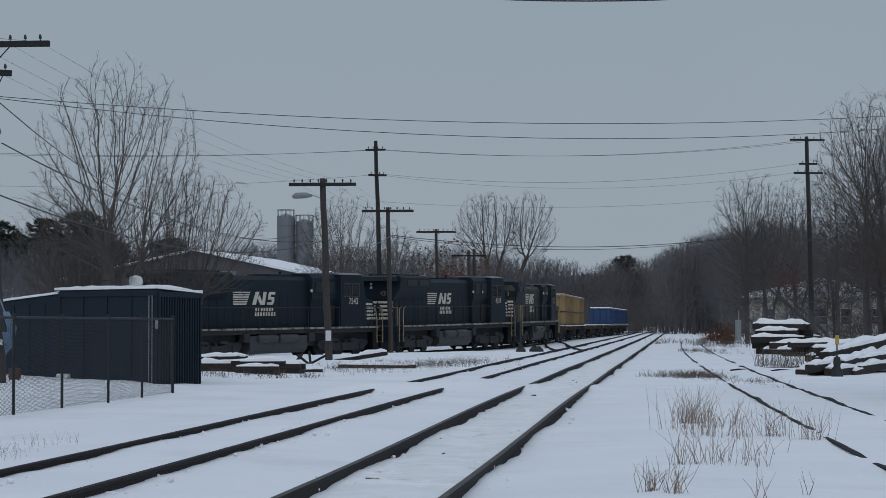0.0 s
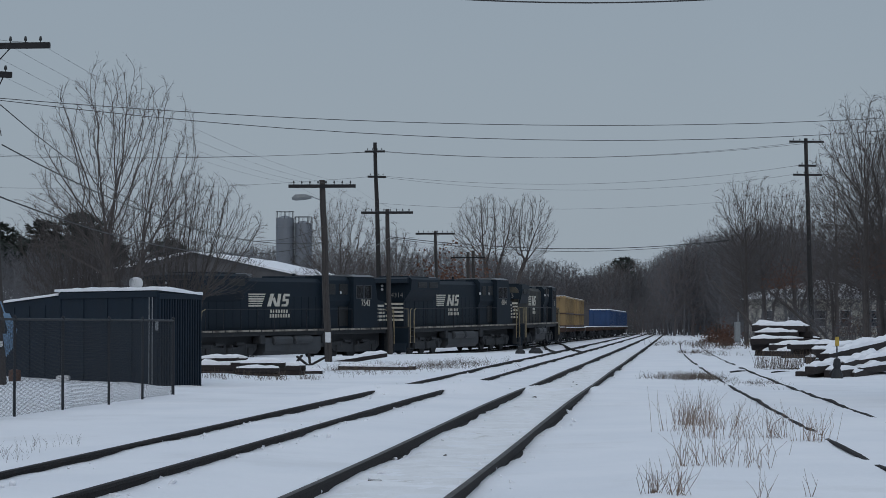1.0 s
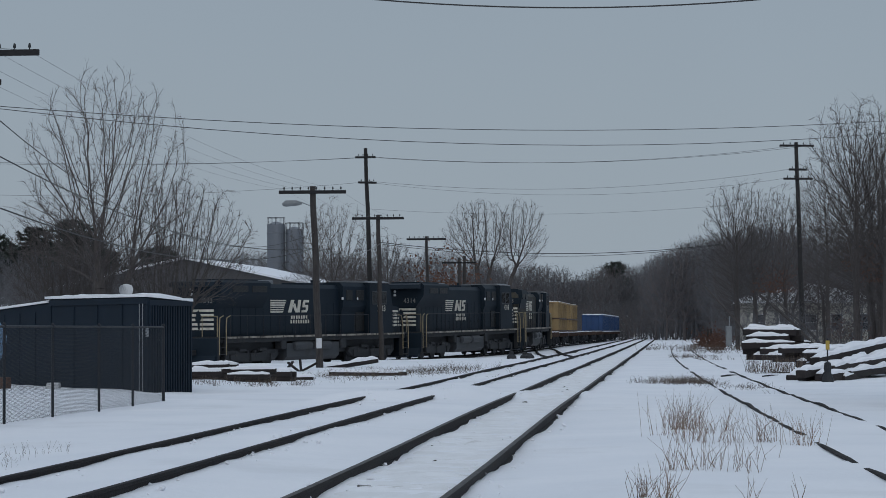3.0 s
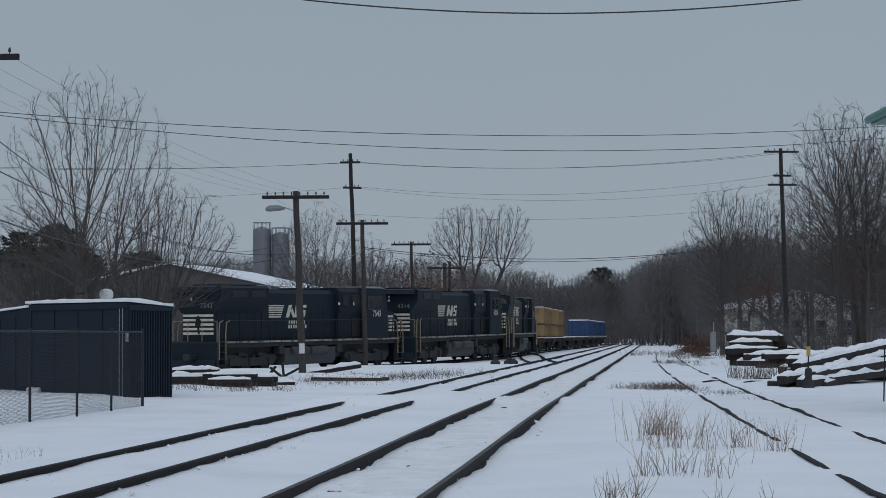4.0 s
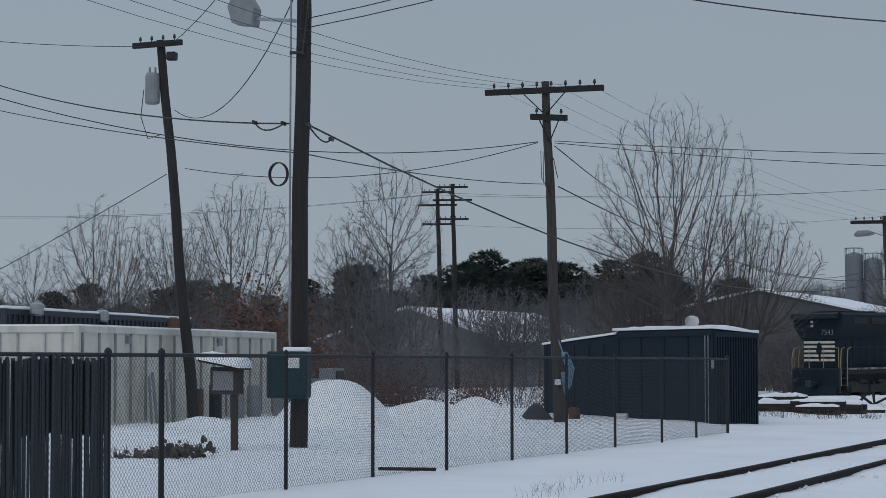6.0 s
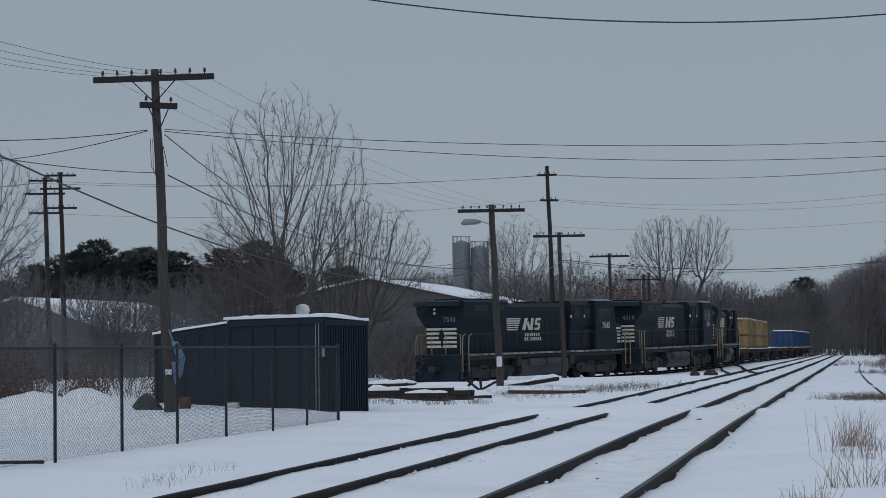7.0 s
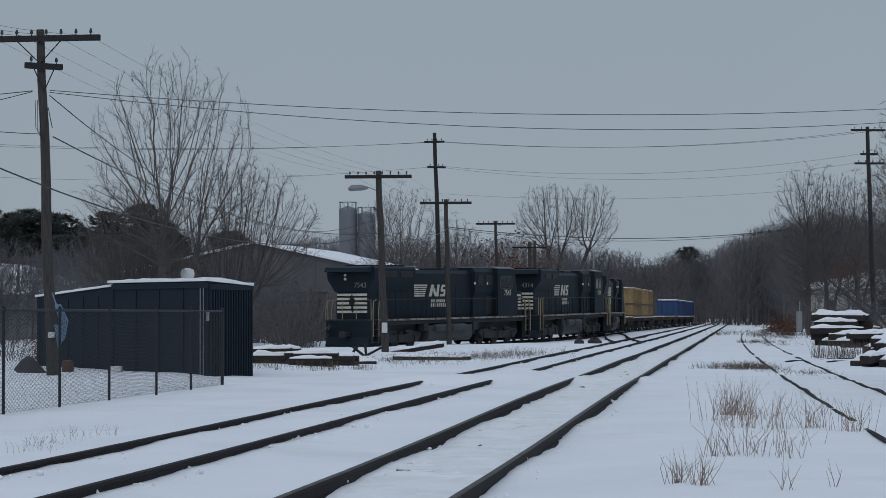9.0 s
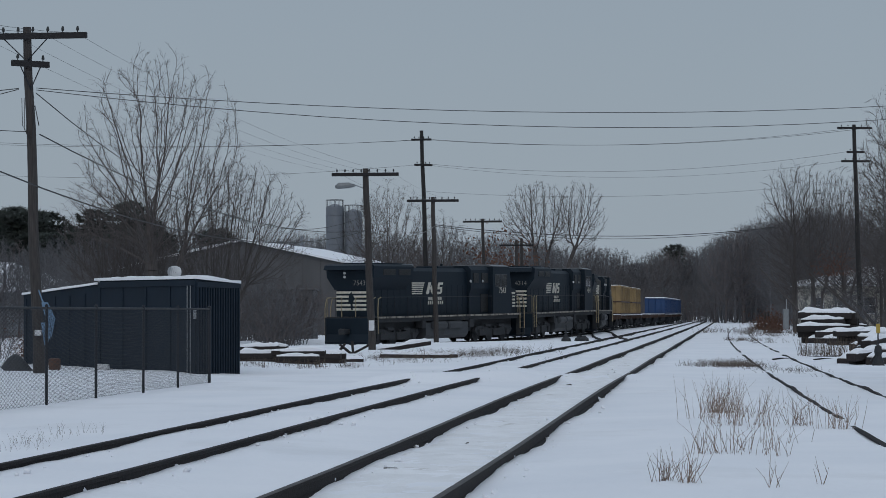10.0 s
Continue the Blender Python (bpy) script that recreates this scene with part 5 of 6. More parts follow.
part("box", b, POLE, kiosk, "dark weathered box")
b = Build()
b.box((-0.02, -0.15, 1.27), (0.38, 0.03, 0.34), 0.008)
part("door", b, TRANSFORMER, kiosk, "grey board front")
b = Build()
b.box((-0.05, 0, 1.56), (0.80, 0.62, 0.05), 0.01, Matrix.Rotation(radians(11), 3, "Y"))
part("roof", b, TIE, kiosk)
snow_slab([(-0.44, -0.32, 1.66), (0.36, -0.32, 1.50), (0.36, 0.32, 1.50), (-0.44, 0.32, 1.66)], 0.17, parent=kiosk, n=8, m=4)
rnd = random.Random(12)
for i in range(5):
    b = Build()
    hh = rnd.uniform(1.1, 1.6)
    b.box((0, 0, hh / 2), (0.12, 0.03, hh), 0.004)
    o = solo("plank", b, TRANSFORMER, "weathered plank leaning on the white container", "plank", "leaning planks")
    o.matrix_basis = at(-20.95, 46.4 + 0.33 * i, 0.0, 0, -12, 90 + rnd.uniform(-10, 10))
for i, (x, y, r, hh, mat) in enumerate(((-20.6, 48.9, 0.18, 0.85, TERRACOTTA), (-20.5, 49.9, 0.17, 0.95, STEEL_DARK), (-20.7, 51.9, 0.2, 0.8, TRANSFORMER), (-20.6, 52.9, 0.2, 0.9, TRANSFORMER))):
    b = Build()
    b.lathe([(0.0, 0.0), (r, 0.0), (r, hh * 0.32), (r * 1.06, hh * 0.34), (r, hh * 0.36), (r, hh * 0.66), (r * 1.06, hh * 0.68), (r, hh * 0.7), (r, hh), (r * 0.9, hh + 0.02), (0, hh + 0.02)], 14)
    o = solo("drum", b, mat, "worn steel drum beside the white container", "drum", "drums")
    o.location = (x, y * DEEP, 0.1)
for x, y, w, hh in ((-20.2, 53.8, 0.8, 1.35), (-20.0, 55.2, 0.7, 1.1), (-19.7, 56.4, 0.9, 1.4)):
    gcab = thing("equipment_cabinet", "dark grey steel cabinet standing in the yard", "cabinet", at(x, y, 0.08), "yard cabinets")
    b = Build()
    b.box((0, 0, hh / 2), (0.5, w, hh), 0.02)
    part("body", b, TRANSFORMER, gcab)
    b = Build()
    b.box((0.26, 0, hh / 2), (0.03, w * 0.85, hh * 0.9), 0.01)
    part("door", b, STEEL_DARK, gcab)


def mound(label, cx, cy, rx, ry, h, seed, mat=SNOW, name="snow_mound", kind=""):
    b = Build()
    n, m = 28, 12
    for j in range(m + 1):
        for i in range(n):
            a, r = 2 * math.pi * i / n, j / m
            x, y = spread(cx, cy) + math.cos(a) * rx * r, cy * DEEP + math.sin(a) * ry * r
            q = Vector((x * 0.9 + seed, y * 0.9, seed))
            z = h * (math.cos(r * math.pi) * 0.5 + 0.5) ** 0.85 * (1 + 0.22 * noise.noise(q)) + 0.05 * noise.noise(q * 3) - 0.12 * r
            b.v.append((x, y, z))
    b.f = [(j * n + i, j * n + (i + 1) % n, (j + 1) * n + (i + 1) % n, (j + 1) * n + i) for j in range(m) for i in range(n)]
    return solo(name, b, mat, label, "snow pile", "snow piles", smooth=True)


mound("tall heap of ploughed snow behind the fence", -16.25, 47.0, 2.1, 2.6, 1.38, 3)
mound("rounded heap of ploughed snow behind the fence", -11.95, 44.6, 2.0, 1.8, 0.85, 7)
mound("long low bank of ploughed snow", -14.1, 47.5, 3.4, 1.4, 0.66, 11)
mound("low bank of snow in the yard", -19.0, 45.0, 2.2, 1.2, 0.35, 15)
mound("low bank of snow in the yard", -13.6, 30.2, 1.1, 0.7, 0.26, 19)
# tarpaulin-covered heap and drum by the shed
mound("heap under a dark tarpaulin beside the shed", -12.44, 52.64, 0.75, 0.7, 0.52, 27, TARP, "tarpaulin")
for x, y in ((-11.58, 53.56),):
    b = Build()
    b.lathe([(0, 0), (0.16, 0), (0.17, 0.15), (0.16, 0.32), (0, 0.34)], 12)
    o = solo("bucket", b, TERRACOTTA, "rusty bucket against the shed", "bucket", "buckets")
    o.location = (x, y * DEEP, 0.08)
b = Build()
b.box((0, 0, 0.1), (0.35, 0.3, 0.22), 0.03)
o = solo("pale_block", b, SIGN_WHITE, "small pale block in front of the shed", "block")
o.location = (-10.2, 53.2 * DEEP, 0.05)
# heap of dirt and brush showing through the snow
rnd = random.Random(21)
b = Build()
for i in range(330):
    u = rnd.random()
    c = (-14.05 + 1.55 * u + rnd.gauss(0, 0.13), 30.0 * DEEP + rnd.gauss(0, 0.28), 0.03 + 0.30 * u ** 1.5 * rnd.random() + abs(rnd.gauss(0, 0.06)))
    s_ = rnd.uniform(0.03, 0.10) * (1.4 if rnd.random() < 0.12 else 1)
    b.box(c, (s_ * rnd.uniform(0.8, 1.6), s_ * rnd.uniform(0.6, 1), s_ * 0.6), s_ * 0.2, Euler((rnd.random() * 3, rnd.random() * 3, rnd.random() * 3)).to_matrix())
for i in range(300):
    u = rnd.random()
    c = Vector((-14.0 + 1.6 * u + rnd.gauss(0, 0.12), 30.0 * DEEP + rnd.gauss(0, 0.25), 0.05 + 0.28 * u * rnd.random()))
    d = Vector((rnd.gauss(0, 1), rnd.gauss(0, 1), rnd.uniform(0, 0.9))).normalized() * rnd.uniform(0.08, 0.26)
    b.tube([c, c + d], 0.005, 3, caps=False)
solo("debris_heap", b, ROCK, "heap of dirt, roots and brush poking through the snow", "debris heap", kind="stuff")

# corner of a trackside hut with a green roof
hut = thing("trackside_hut", "tall narrow trackside hut with a green roof under snow", "hut", at(12.63, 40.5, 0.32))
part("hut_wall", Build().box((0, 2.0, 2.85), (2.9, 3.6, 6.5), 0.02), CLADDING, hut)
part("roof", Build().prism([(-2.30, 6.02), (2.30, 6.02), (2.30, 6.26), (0.0, 7.4), (-2.30, 6.26)], -0.35, 4.4), GREEN_ROOF, hut, "green metal roof with a deep fascia")
part("gutter", Build().tube([(-2.34, -0.4, 6.14), (-2.34, 4.45, 6.14)], 0.09, 8), GREEN_ROOF, hut)
for sx in (-1, 1):
    snow_slab([(sx * 2.1, -0.3, 6.37), (sx * 2.1, 4.35, 6.37), (sx * 0.05, 4.35, 7.4), (sx * 0.05, -0.3, 7.4)], 0.12, parent=hut)

# ---- buildings in the distance ----
def hall(label, apex, run, drop, axis, length, wall, base=-0.4, name="warehouse"):
    """A gabled hall: apex of the near gable, half width, fall of the roof, bearing of the ridge, length."""
    t = thing(name, label, "building", at(apex[0], apex[1], 0, 0, 0, -axis))
    H, E = apex[2], apex[2] - drop
    for nm, vs in (("gable_wall", [(-run, 0, base), (run, 0, base), (run, 0, E), (0, 0, H), (-run, 0, E)]), ("back_wall", [(-run, length, base), (run, length, base), (run, length, E), (0, length, H), (-run, length, E)])):
        b = Build()
        o = 0.25 if nm == "gable_wall" else -0.25
        b.add(vs + [(x, y + o, z) for x, y, z in vs], [(0, 1, 2, 3, 4), (9, 8, 7, 6, 5)] + [(i, 5 + i, 5 + (i + 1) % 5, (i + 1) % 5) for i in range(5)])
        part(nm, b, wall, t)
    for sx in (-1, 1):
        b = Build()
        b.box((sx * (run - 0.12), length / 2, (base + E) / 2), (0.24, length - 0.55, E - base), 0)
        part("side_wall", b, wall, t)
        b = Build()
        n = Vector((sx * drop, 0, run)).normalized() * 0.18
        vs = [(0, -0.4, H + 0.02), (sx * (run + 0.5), -0.4, E - drop * 0.5 / run + 0.02), (sx * (run + 0.5), length + 0.4, E - drop * 0.5 / run + 0.02), (0, length + 0.4, H + 0.02)]
        b.add(vs + [tuple(Vector(v) + n) for v in vs], [(0, 1, 2, 3), (7, 6, 5, 4)] + [(i, 4 + i, 4 + (i + 1) % 4, (i + 1) % 4) for i in range(4)])
        part("roof", b, SNOW_CAP, t, "roof slope under snow")
        for i in range(int(length / 2.4)):
            b = Build()
            b.box((sx * (run + 0.02), 1 + i * 2.4, (base + E) / 2), (0.06, 0.10, E - base - 0.1), 0)
            part("cladding_rib", b, wall, t)
    for i in range(int(run * 2 / 1.6)):
        x = -run + 0.8 + i * 1.6
        top = H - abs(x) / run * drop
        b = Build()
        b.box((x, -0.03, (base + top) / 2), (0.08, 0.06, top - base - 0.1), 0)
        part("cladding_rib", b, wall, t)
    return t


hall("grey metal hall with a snow-covered roof among trees", (-46.6, 150, 5.95), 7.6, 2.5, 8.4, 28, CLADDING)
hall("large dark warehouse with a snow-covered roof", (-21.4, 170, 7.85), 11.5, 2.5, 7.8, 34, CLADDING_DARK)
hall("small distant building with a snowy roof", (-37.5, 190, 5.6), 5.0, 1.6, -2.5, 20, CLADDING_DARK)
low = thing("low_building", "low dark building hidden in bare brush", "building", at(-13.7, 135, -0.3))
b = Build()
b.box((0, 2, 1.75), (3.4, 4.0, 3.5), 0.03)
part("building_body", b, CLADDING_DARK, low)
b = Build()
b.box((0, 2, 3.55), (3.7, 4.3, 0.14), 0.03)
part("roof", b, CLADDING_DARK, low)
for i in range(4):
    b = Build()
    b.box((-1.2 + 0.8 * i, -0.03, 2.9), (0.4, 0.06, 0.3), 0)
    part("window", b, DARK_GLASS, low)
for i, (x, h) in enumerate(((-23.8, 18.1), (-21.0, 17.3))):
    s = thing("silo", "tall grey steel silo behind the trees", "silo", at(x, 300, 0), "silos")
    b = Build()
    b.lathe([(0, -0.5), (1.38, -0.5), (1.38, h - 0.5), (1.34, h - 0.3), (0.3, h + 0.1), (0, h + 0.1)], 20)
    part("shell", b, SILO, s, smooth=False)
    for k in range(8):
        b = Build()
        b.lathe([(1.38, 1 + k * 2.2), (1.43, 1.02 + k * 2.2), (1.43, 1.1 + k * 2.2), (1.38, 1.12 + k * 2.2)], 20)
        part("hoop", b, SILO, s)
    b = Build()
    for k in range(12):
        a = 2 * math.pi * k / 12
        b.tube([(1.35 * math.cos(a), 1.35 * math.sin(a), h - 0.4), (1.35 * math.cos(a), 1.35 * math.sin(a), h + 0.7)], 0.04, 4)
    b.tube([(1.35 * math.cos(2 * math.pi * k / 16), 1.35 * math.sin(2 * math.pi * k / 16), h + 0.7) for k in range(17)], 0.04, 4)
    part("roof_railing", b, STEEL_DARK, s)
plant = thing("roof_plant", "dark roof machinery seen beyond the warehouse", "machinery", at(-29.5, 290, 0))
b = Build()
for x, w, h in ((-1.5, 0.8, 12.2), (0.2, 2.4, 11.3), (1.6, 0.3, 13.0), (3.2, 2.0, 11.0)):
    b.box((x, 0, h / 2), (w, 1.5, h), 0.05)
part("plant_blocks", b, SILO, plant)
house = thing("house", "cream house half hidden by bare trees", "house", at(34, 178, 0, 0, 0, -6))
b = Build()
b.box((0, 4, 2.0), (13, 8, 4.0), 0.02)
part("house_body", b, HOUSE, house)
b = Build()
b.prism([(-7.0, 3.95), (7.0, 3.95), (6.0, 4.5), (0, 5.7), (-6.0, 4.5)], -0.5, 8.5)
part("roof", b, SNOW_CAP, house, "snow-covered roof")
for i in range(5):
    for z in (2.2,):
        x = -4.6 + 2.3 * i
        w = part("window", Build().box((x, 0.0, z), (0.95, 0.08, 1.4), 0.01), DARK_GLASS, house)
        b = Build()
        for p, s in (((x - 0.5, z), (0.08, 1.5)), ((x + 0.5, z), (0.08, 1.5)), ((x, z + 0.73), (1.1, 0.08)), ((x, z - 0.73), (1.1, 0.1)), ((x, z), (1.0, 0.05))):
            b.box((p[0], -0.05, p[1]), (s[0], 0.08, s[1]), 0)
        part("window_frame", b, SIGN_WHITE, w)
far_house = thing("house", "small pale house far beyond the tracks", "house", at(42, 430, 0))
b = Build()
b.box((0, 3, 1.9), (4, 6, 3.8), 0.02)
part("house_body", b, HOUSE, far_house)
b = Build()
b.prism([(-2.4, 3.7), (2.4, 3.7), (0, 5.2)], -0.3, 6.3)
part("roof", b, SNOW_CAP, far_house, "snow-covered roof")

# ---- trees ----
def piece_mesh(pieces, name, mat, sides=3):
    """All pieces as one mesh of slim tapering prisms."""
    P = np.array([tuple(p) for p, _, _, _ in pieces])
    Q = np.array([tuple(q) for _, q, _, _ in pieces])
    RP = np.array([a for _, _, a, _ in pieces])
    RQ = np.array([b for _, _, _, b in pieces])
    D = Q - P
    D /= np.linalg.norm(D, axis=1)[:, None] + 1e-9
    ref = np.where(np.abs(D[:, 2:3]) < 0.9, np.array([[0.0, 0, 1]]), np.array([[1.0, 0, 0]]))
    S = np.cross(D, ref)
    S /= np.linalg.norm(S, axis=1)[:, None]
    U = np.cross(D, S)
    rings = []
    for C, R in ((P, RP), (Q, RQ)):
        for j in range(sides):
            a = 2 * math.pi * j / sides
            rings.append(C + (S * math.cos(a) + U * math.sin(a)) * R[:, None])
    V = np.stack(rings, 1).reshape(-1, 3)
    base = np.arange(len(pieces))[:, None] * (2 * sides)
    F = np.concatenate([base + np.array([j, (j + 1) % sides, sides + (j + 1) % sides, sides + j]) for j in range(sides)])
    me = bpy.data.meshes.new(name)
    me.from_pydata(V.tolist(), [], F.tolist())
    me.materials.append(mat)
    return me


def plant_tree(proto, label, x, y, scale=1.0, turn=0.0, group="bare trees", z=None, name="bare_tree", lean=0.0, category="tree"):
    t = thing(name, label, category, at(x, y, ground_z(x, y * DEEP) if z is None else z, lean, 0, turn), group)
    t.scale = (scale, scale, scale)
    for nm, me in zip(("trunk", "crown"), proto):
        ob = new(nm, me)
        ob.parent = t
    return t


def grown(seed, stems, lobes, count, step, trunk_r, tip, mat=None, inertia=0.7, rise=0.05, twig=0.35, twigs=1, jitter=0.10, sight=9, most=4200, fan=0.0, fan_z=3.0):
    """A leafless tree whose limbs divide and reach out until they fill its crown.
    stems: polylines from the ground; lobes: (centre, radius across, radius up, radius down) of the crown."""
    r = np.random.default_rng(seed)
    cloud = []
    vol = np.array([w * w * (u + d) for _, w, u, d in lobes])
    for (c, w, u, d), k in zip(lobes, (count * vol / vol.sum()).astype(int)):
        v = r.normal(size=(k, 3))
        v /= np.linalg.norm(v, axis=1)[:, None]
        v *= (r.random(k) ** 0.42)[:, None]
        v[:, :2] *= w
        v[:, 2] *= np.where(v[:, 2] > 0, u, d)
        cloud.append(v + np.array(c))
    A = np.concatenate(cloud)
    pos, par, way = [], [], []
    for line in stems:
        last = -1
        for p, q in zip(line, line[1:]):
            p, q = np.array(p, float), np.array(q, float)
            n = max(1, int(np.linalg.norm(q - p) / (step * 1.5)))
            for i in range(n if last >= 0 else n + 1):
                f = (i + 1) / n if last >= 0 else i / n
                pos.append(p + (q - p) * f + (r.normal(size=3) * 0.04 * step if last >= 0 else 0))
                way.append((q - p) / np.linalg.norm(q - p))
                par.append(last)
                last = len(pos) - 1
    n_stem = len(pos)
    P0 = np.array(pos)
    low = P0[:, 2] > 0.35 * P0[:, 2].max()
    ok = np.flatnonzero(low)
    dist = np.linalg.norm(A[:, None] - P0[None, ok], axis=2)
    near, nd = ok[dist.argmin(1)], dist.min(1)
    sons = {}
    for turn_ in range(160):
        alive = nd > step * 1.8
        A, near, nd = A[alive], near[alive], nd[alive]
        if not len(A) or len(pos) > most:
            break
        close = nd < sight * step
        if not close.any():
            close = nd <= nd.min() * 1.15
        pull = np.zeros((len(pos), 3))
        np.add.at(pull, near[close], ((A - np.array(pos)[near]) / nd[:, None])[close])
        fresh, dead = [], []
        for h in np.unique(near[close]):
            g = pull[h] / (np.linalg.norm(pull[h]) + 1e-9)
            out = pos[h] - np.array((0, 0, fan_z))
            d = g + inertia * way[h] + np.array((0, 0, rise)) + out / (np.linalg.norm(out) + 1e-9) * fan + r.normal(size=3) * jitter
            d /= np.linalg.norm(d)
            if any(float(d @ o) > 0.93 for o in sons.get(h, ())):
                dead.append(h)
                continue
            sons.setdefault(h, []).append(d)
            fresh.append(len(pos))
            pos.append(pos[h] + d * step * r.uniform(0.85, 1.15))
            way.append(d)
            par.append(h)
        if dead:
            # points that a spent shoot keeps failing to reach are given up
            keep = ~(np.isin(near, dead) & close & (r.random(len(A)) < 0.5))
            A, near, nd = A[keep], near[keep], nd[keep]
        if not fresh:
            continue
        N = np.array(pos)[fresh]
        dist = np.linalg.norm(A[:, None] - N[None], axis=2)
        j = dist.argmin(1)
        m = dist[np.arange(len(A)), j]
        near, nd = np.where(m < nd, np.array(fresh)[j], near), np.minimum(m, nd)
    n = len(pos)
    tips = np.zeros(n)
    kids = np.zeros(n, int)
    for i in range(n):
        if par[i] >= 0:
            kids[par[i]] += 1
    tips[kids == 0] = 1
    for i in range(n - 1, -1, -1):
        if par[i] >= 0:
            tips[par[i]] += tips[i]
    power = math.log(trunk_r / tip) / math.log(max(2.0, tips.max()))
    rad = tip * np.maximum(tips, 1) ** power
    trunk, crown = [], []
    for i in range(n):
        if par[i] < 0:
            continue
        k = par[i]
        r0 = min(rad[k], rad[i] * 1.35)
        (trunk if i < n_stem else crown).append((Vector(pos[k]), Vector(pos[i]), r0, rad[i]))
        if tips[i] <= 5 and i >= n_stem:
            for t in range(twigs):
                d = way[i] + r.normal(size=3) * 0.75 + np.array((0, 0, 0.15))
                d /= np.linalg.norm(d)
                q = pos[k] + (pos[i] - pos[k]) * r.random()
                crown.append((Vector(q), Vector(q + d * twig * r.uniform(0.35, 1.1)), tip * 0.8, tip * 0.45))
    mat = mat or BARK
    return piece_mesh(trunk, "trunk", mat, 7), piece_mesh(crown, "crown", mat, 3)


BIG = grown(11, [[(0, 0, -0.3), (-0.05, 0, 1.6), (-0.15, 0.05, 3.0), (-0.25, 0, 4.6)], [(0.1, 0.05, -0.3), (0.25, 0.1, 1.5), (0.75, -0.1, 3.0), (1.15, -0.1, 4.2)]],
            [((0.15, 0, 7.4), 3.2, 4.2, 3.4), ((0.2, 0, 5.4), 3.9, 2.6, 2.4)], 4300, 0.16, 0.27, 0.0058, inertia=0.75, rise=0.06, twig=0.28, twigs=2, jitter=0.06, most=9500, fan=1.2, fan_z=2.8, sight=7)
SIDE = grown(23, [[(0.1 * k, 0.08 * (k % 2), -0.2), (0.12 * k, 0.1 * (k % 3), 0.9), (0.36 * k, 0.3 * (k % 3) - 0.3, 2.4)] for k in range(-2, 4)],
             [((0.5, 0, 4.6), 2.5, 3.3, 2.4), ((1.7, 0, 4.4), 2.1, 2.8, 2.0)], 4200, 0.15, 0.10, 0.0055, inertia=0.5, rise=0.05, twig=0.28, twigs=2, jitter=0.06, most=8500, fan=0.9, fan_z=0.0)
ROUND = grown(37, [[(0, 0, -0.3), (0.1, 0, 5.0), (-0.1, 0, 8.0)], [(1.2, 0.4, -0.3), (0.9, 0.2, 5.0), (1.3, 0.3, 8.2)]],
              [((0.2, 0, 12.6), 4.7, 4.8, 3.8)], 3000, 0.30, 0.32, 0.011, inertia=0.45, twig=0.55, twigs=2, most=7000, fan=0.7, fan_z=6.5)
ROUND_2 = grown(39, [[(0, 0, -0.3), (1.0, 0, 5.0), (1.8, 0, 8.0)]], [((2.9, 0, 13.0), 3.4, 4.6, 4.2)], 2200, 0.30, 0.26, 0.011, inertia=0.45, twig=0.55, twigs=2, most=6000, fan=0.6, fan_z=6.5)
SLIM = grown(41, [[(0, 0, -0.3), (0.1, 0, 3.0), (0.0, 0, 6.5)]], [((0, 0, 7.0), 2.7, 4.6, 4.2)], 2200, 0.21, 0.13, 0.0075, inertia=0.5, rise=0.12, twig=0.38, twigs=2, most=6000, fan=0.55, fan_z=2.5)
TALL = grown(53, [[(0, 0, -0.3), (0.1, 0, 4.0), (0.1, 0.1, 8.5)], [(0.4, 0.2, -0.3), (0.7, 0.3, 4.0), (1.2, 0.2, 7.0)]], [((0.4, 0, 8.5), 3.3, 6.1, 6.4)], 3800, 0.23, 0.19, 0.0068, inertia=0.5, rise=0.25, twig=0.45, twigs=2, most=8000, fan=0.5, fan_z=1.0)
TALL_2 = grown(59, [[(0, 0, -0.3), (-0.2, 0, 3.0), (-0.4, 0, 5.5)], [(0.2, 0, -0.3), (0.5, 0.2, 3.0), (1.1, 0.2, 5.0)]], [((0.2, 0, 8.0), 3.9, 5.6, 5.8)], 3400, 0.23, 0.17, 0.0078, inertia=0.5, rise=0.1, twig=0.45, twigs=2, most=8000, fan=0.7, fan_z=1.5)
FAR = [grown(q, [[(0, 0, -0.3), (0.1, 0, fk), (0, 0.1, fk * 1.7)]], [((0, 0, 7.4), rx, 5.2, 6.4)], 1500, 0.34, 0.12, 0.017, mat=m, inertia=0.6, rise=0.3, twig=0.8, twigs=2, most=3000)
       for q, m, fk, rx in ((61, BARK_HAZED, 3.0, 3.1), (67, BARK_HAZED, 2.2, 3.6), (71, BARK_HAZED, 3.6, 2.9), (73, BARK_RED, 2.4, 3.3))]
BUSH = [grown(q, [[(0.12 * k, 0.1 * (k % 3) - 0.1, -0.2), (0.25 * k, 0.3 * (k % 3) - 0.3, 0.9)] for k in range(-3, 4)], [((0, 0, 1.5), 1.7, 1.7, 1.5)], 520, 0.17, 0.03, 0.0065, mat=m, inertia=0.6, rise=0.2, twig=0.35, twigs=2, most=2500) for q, m in ((81, BARK_HAZED), (83, BARK_RED))]


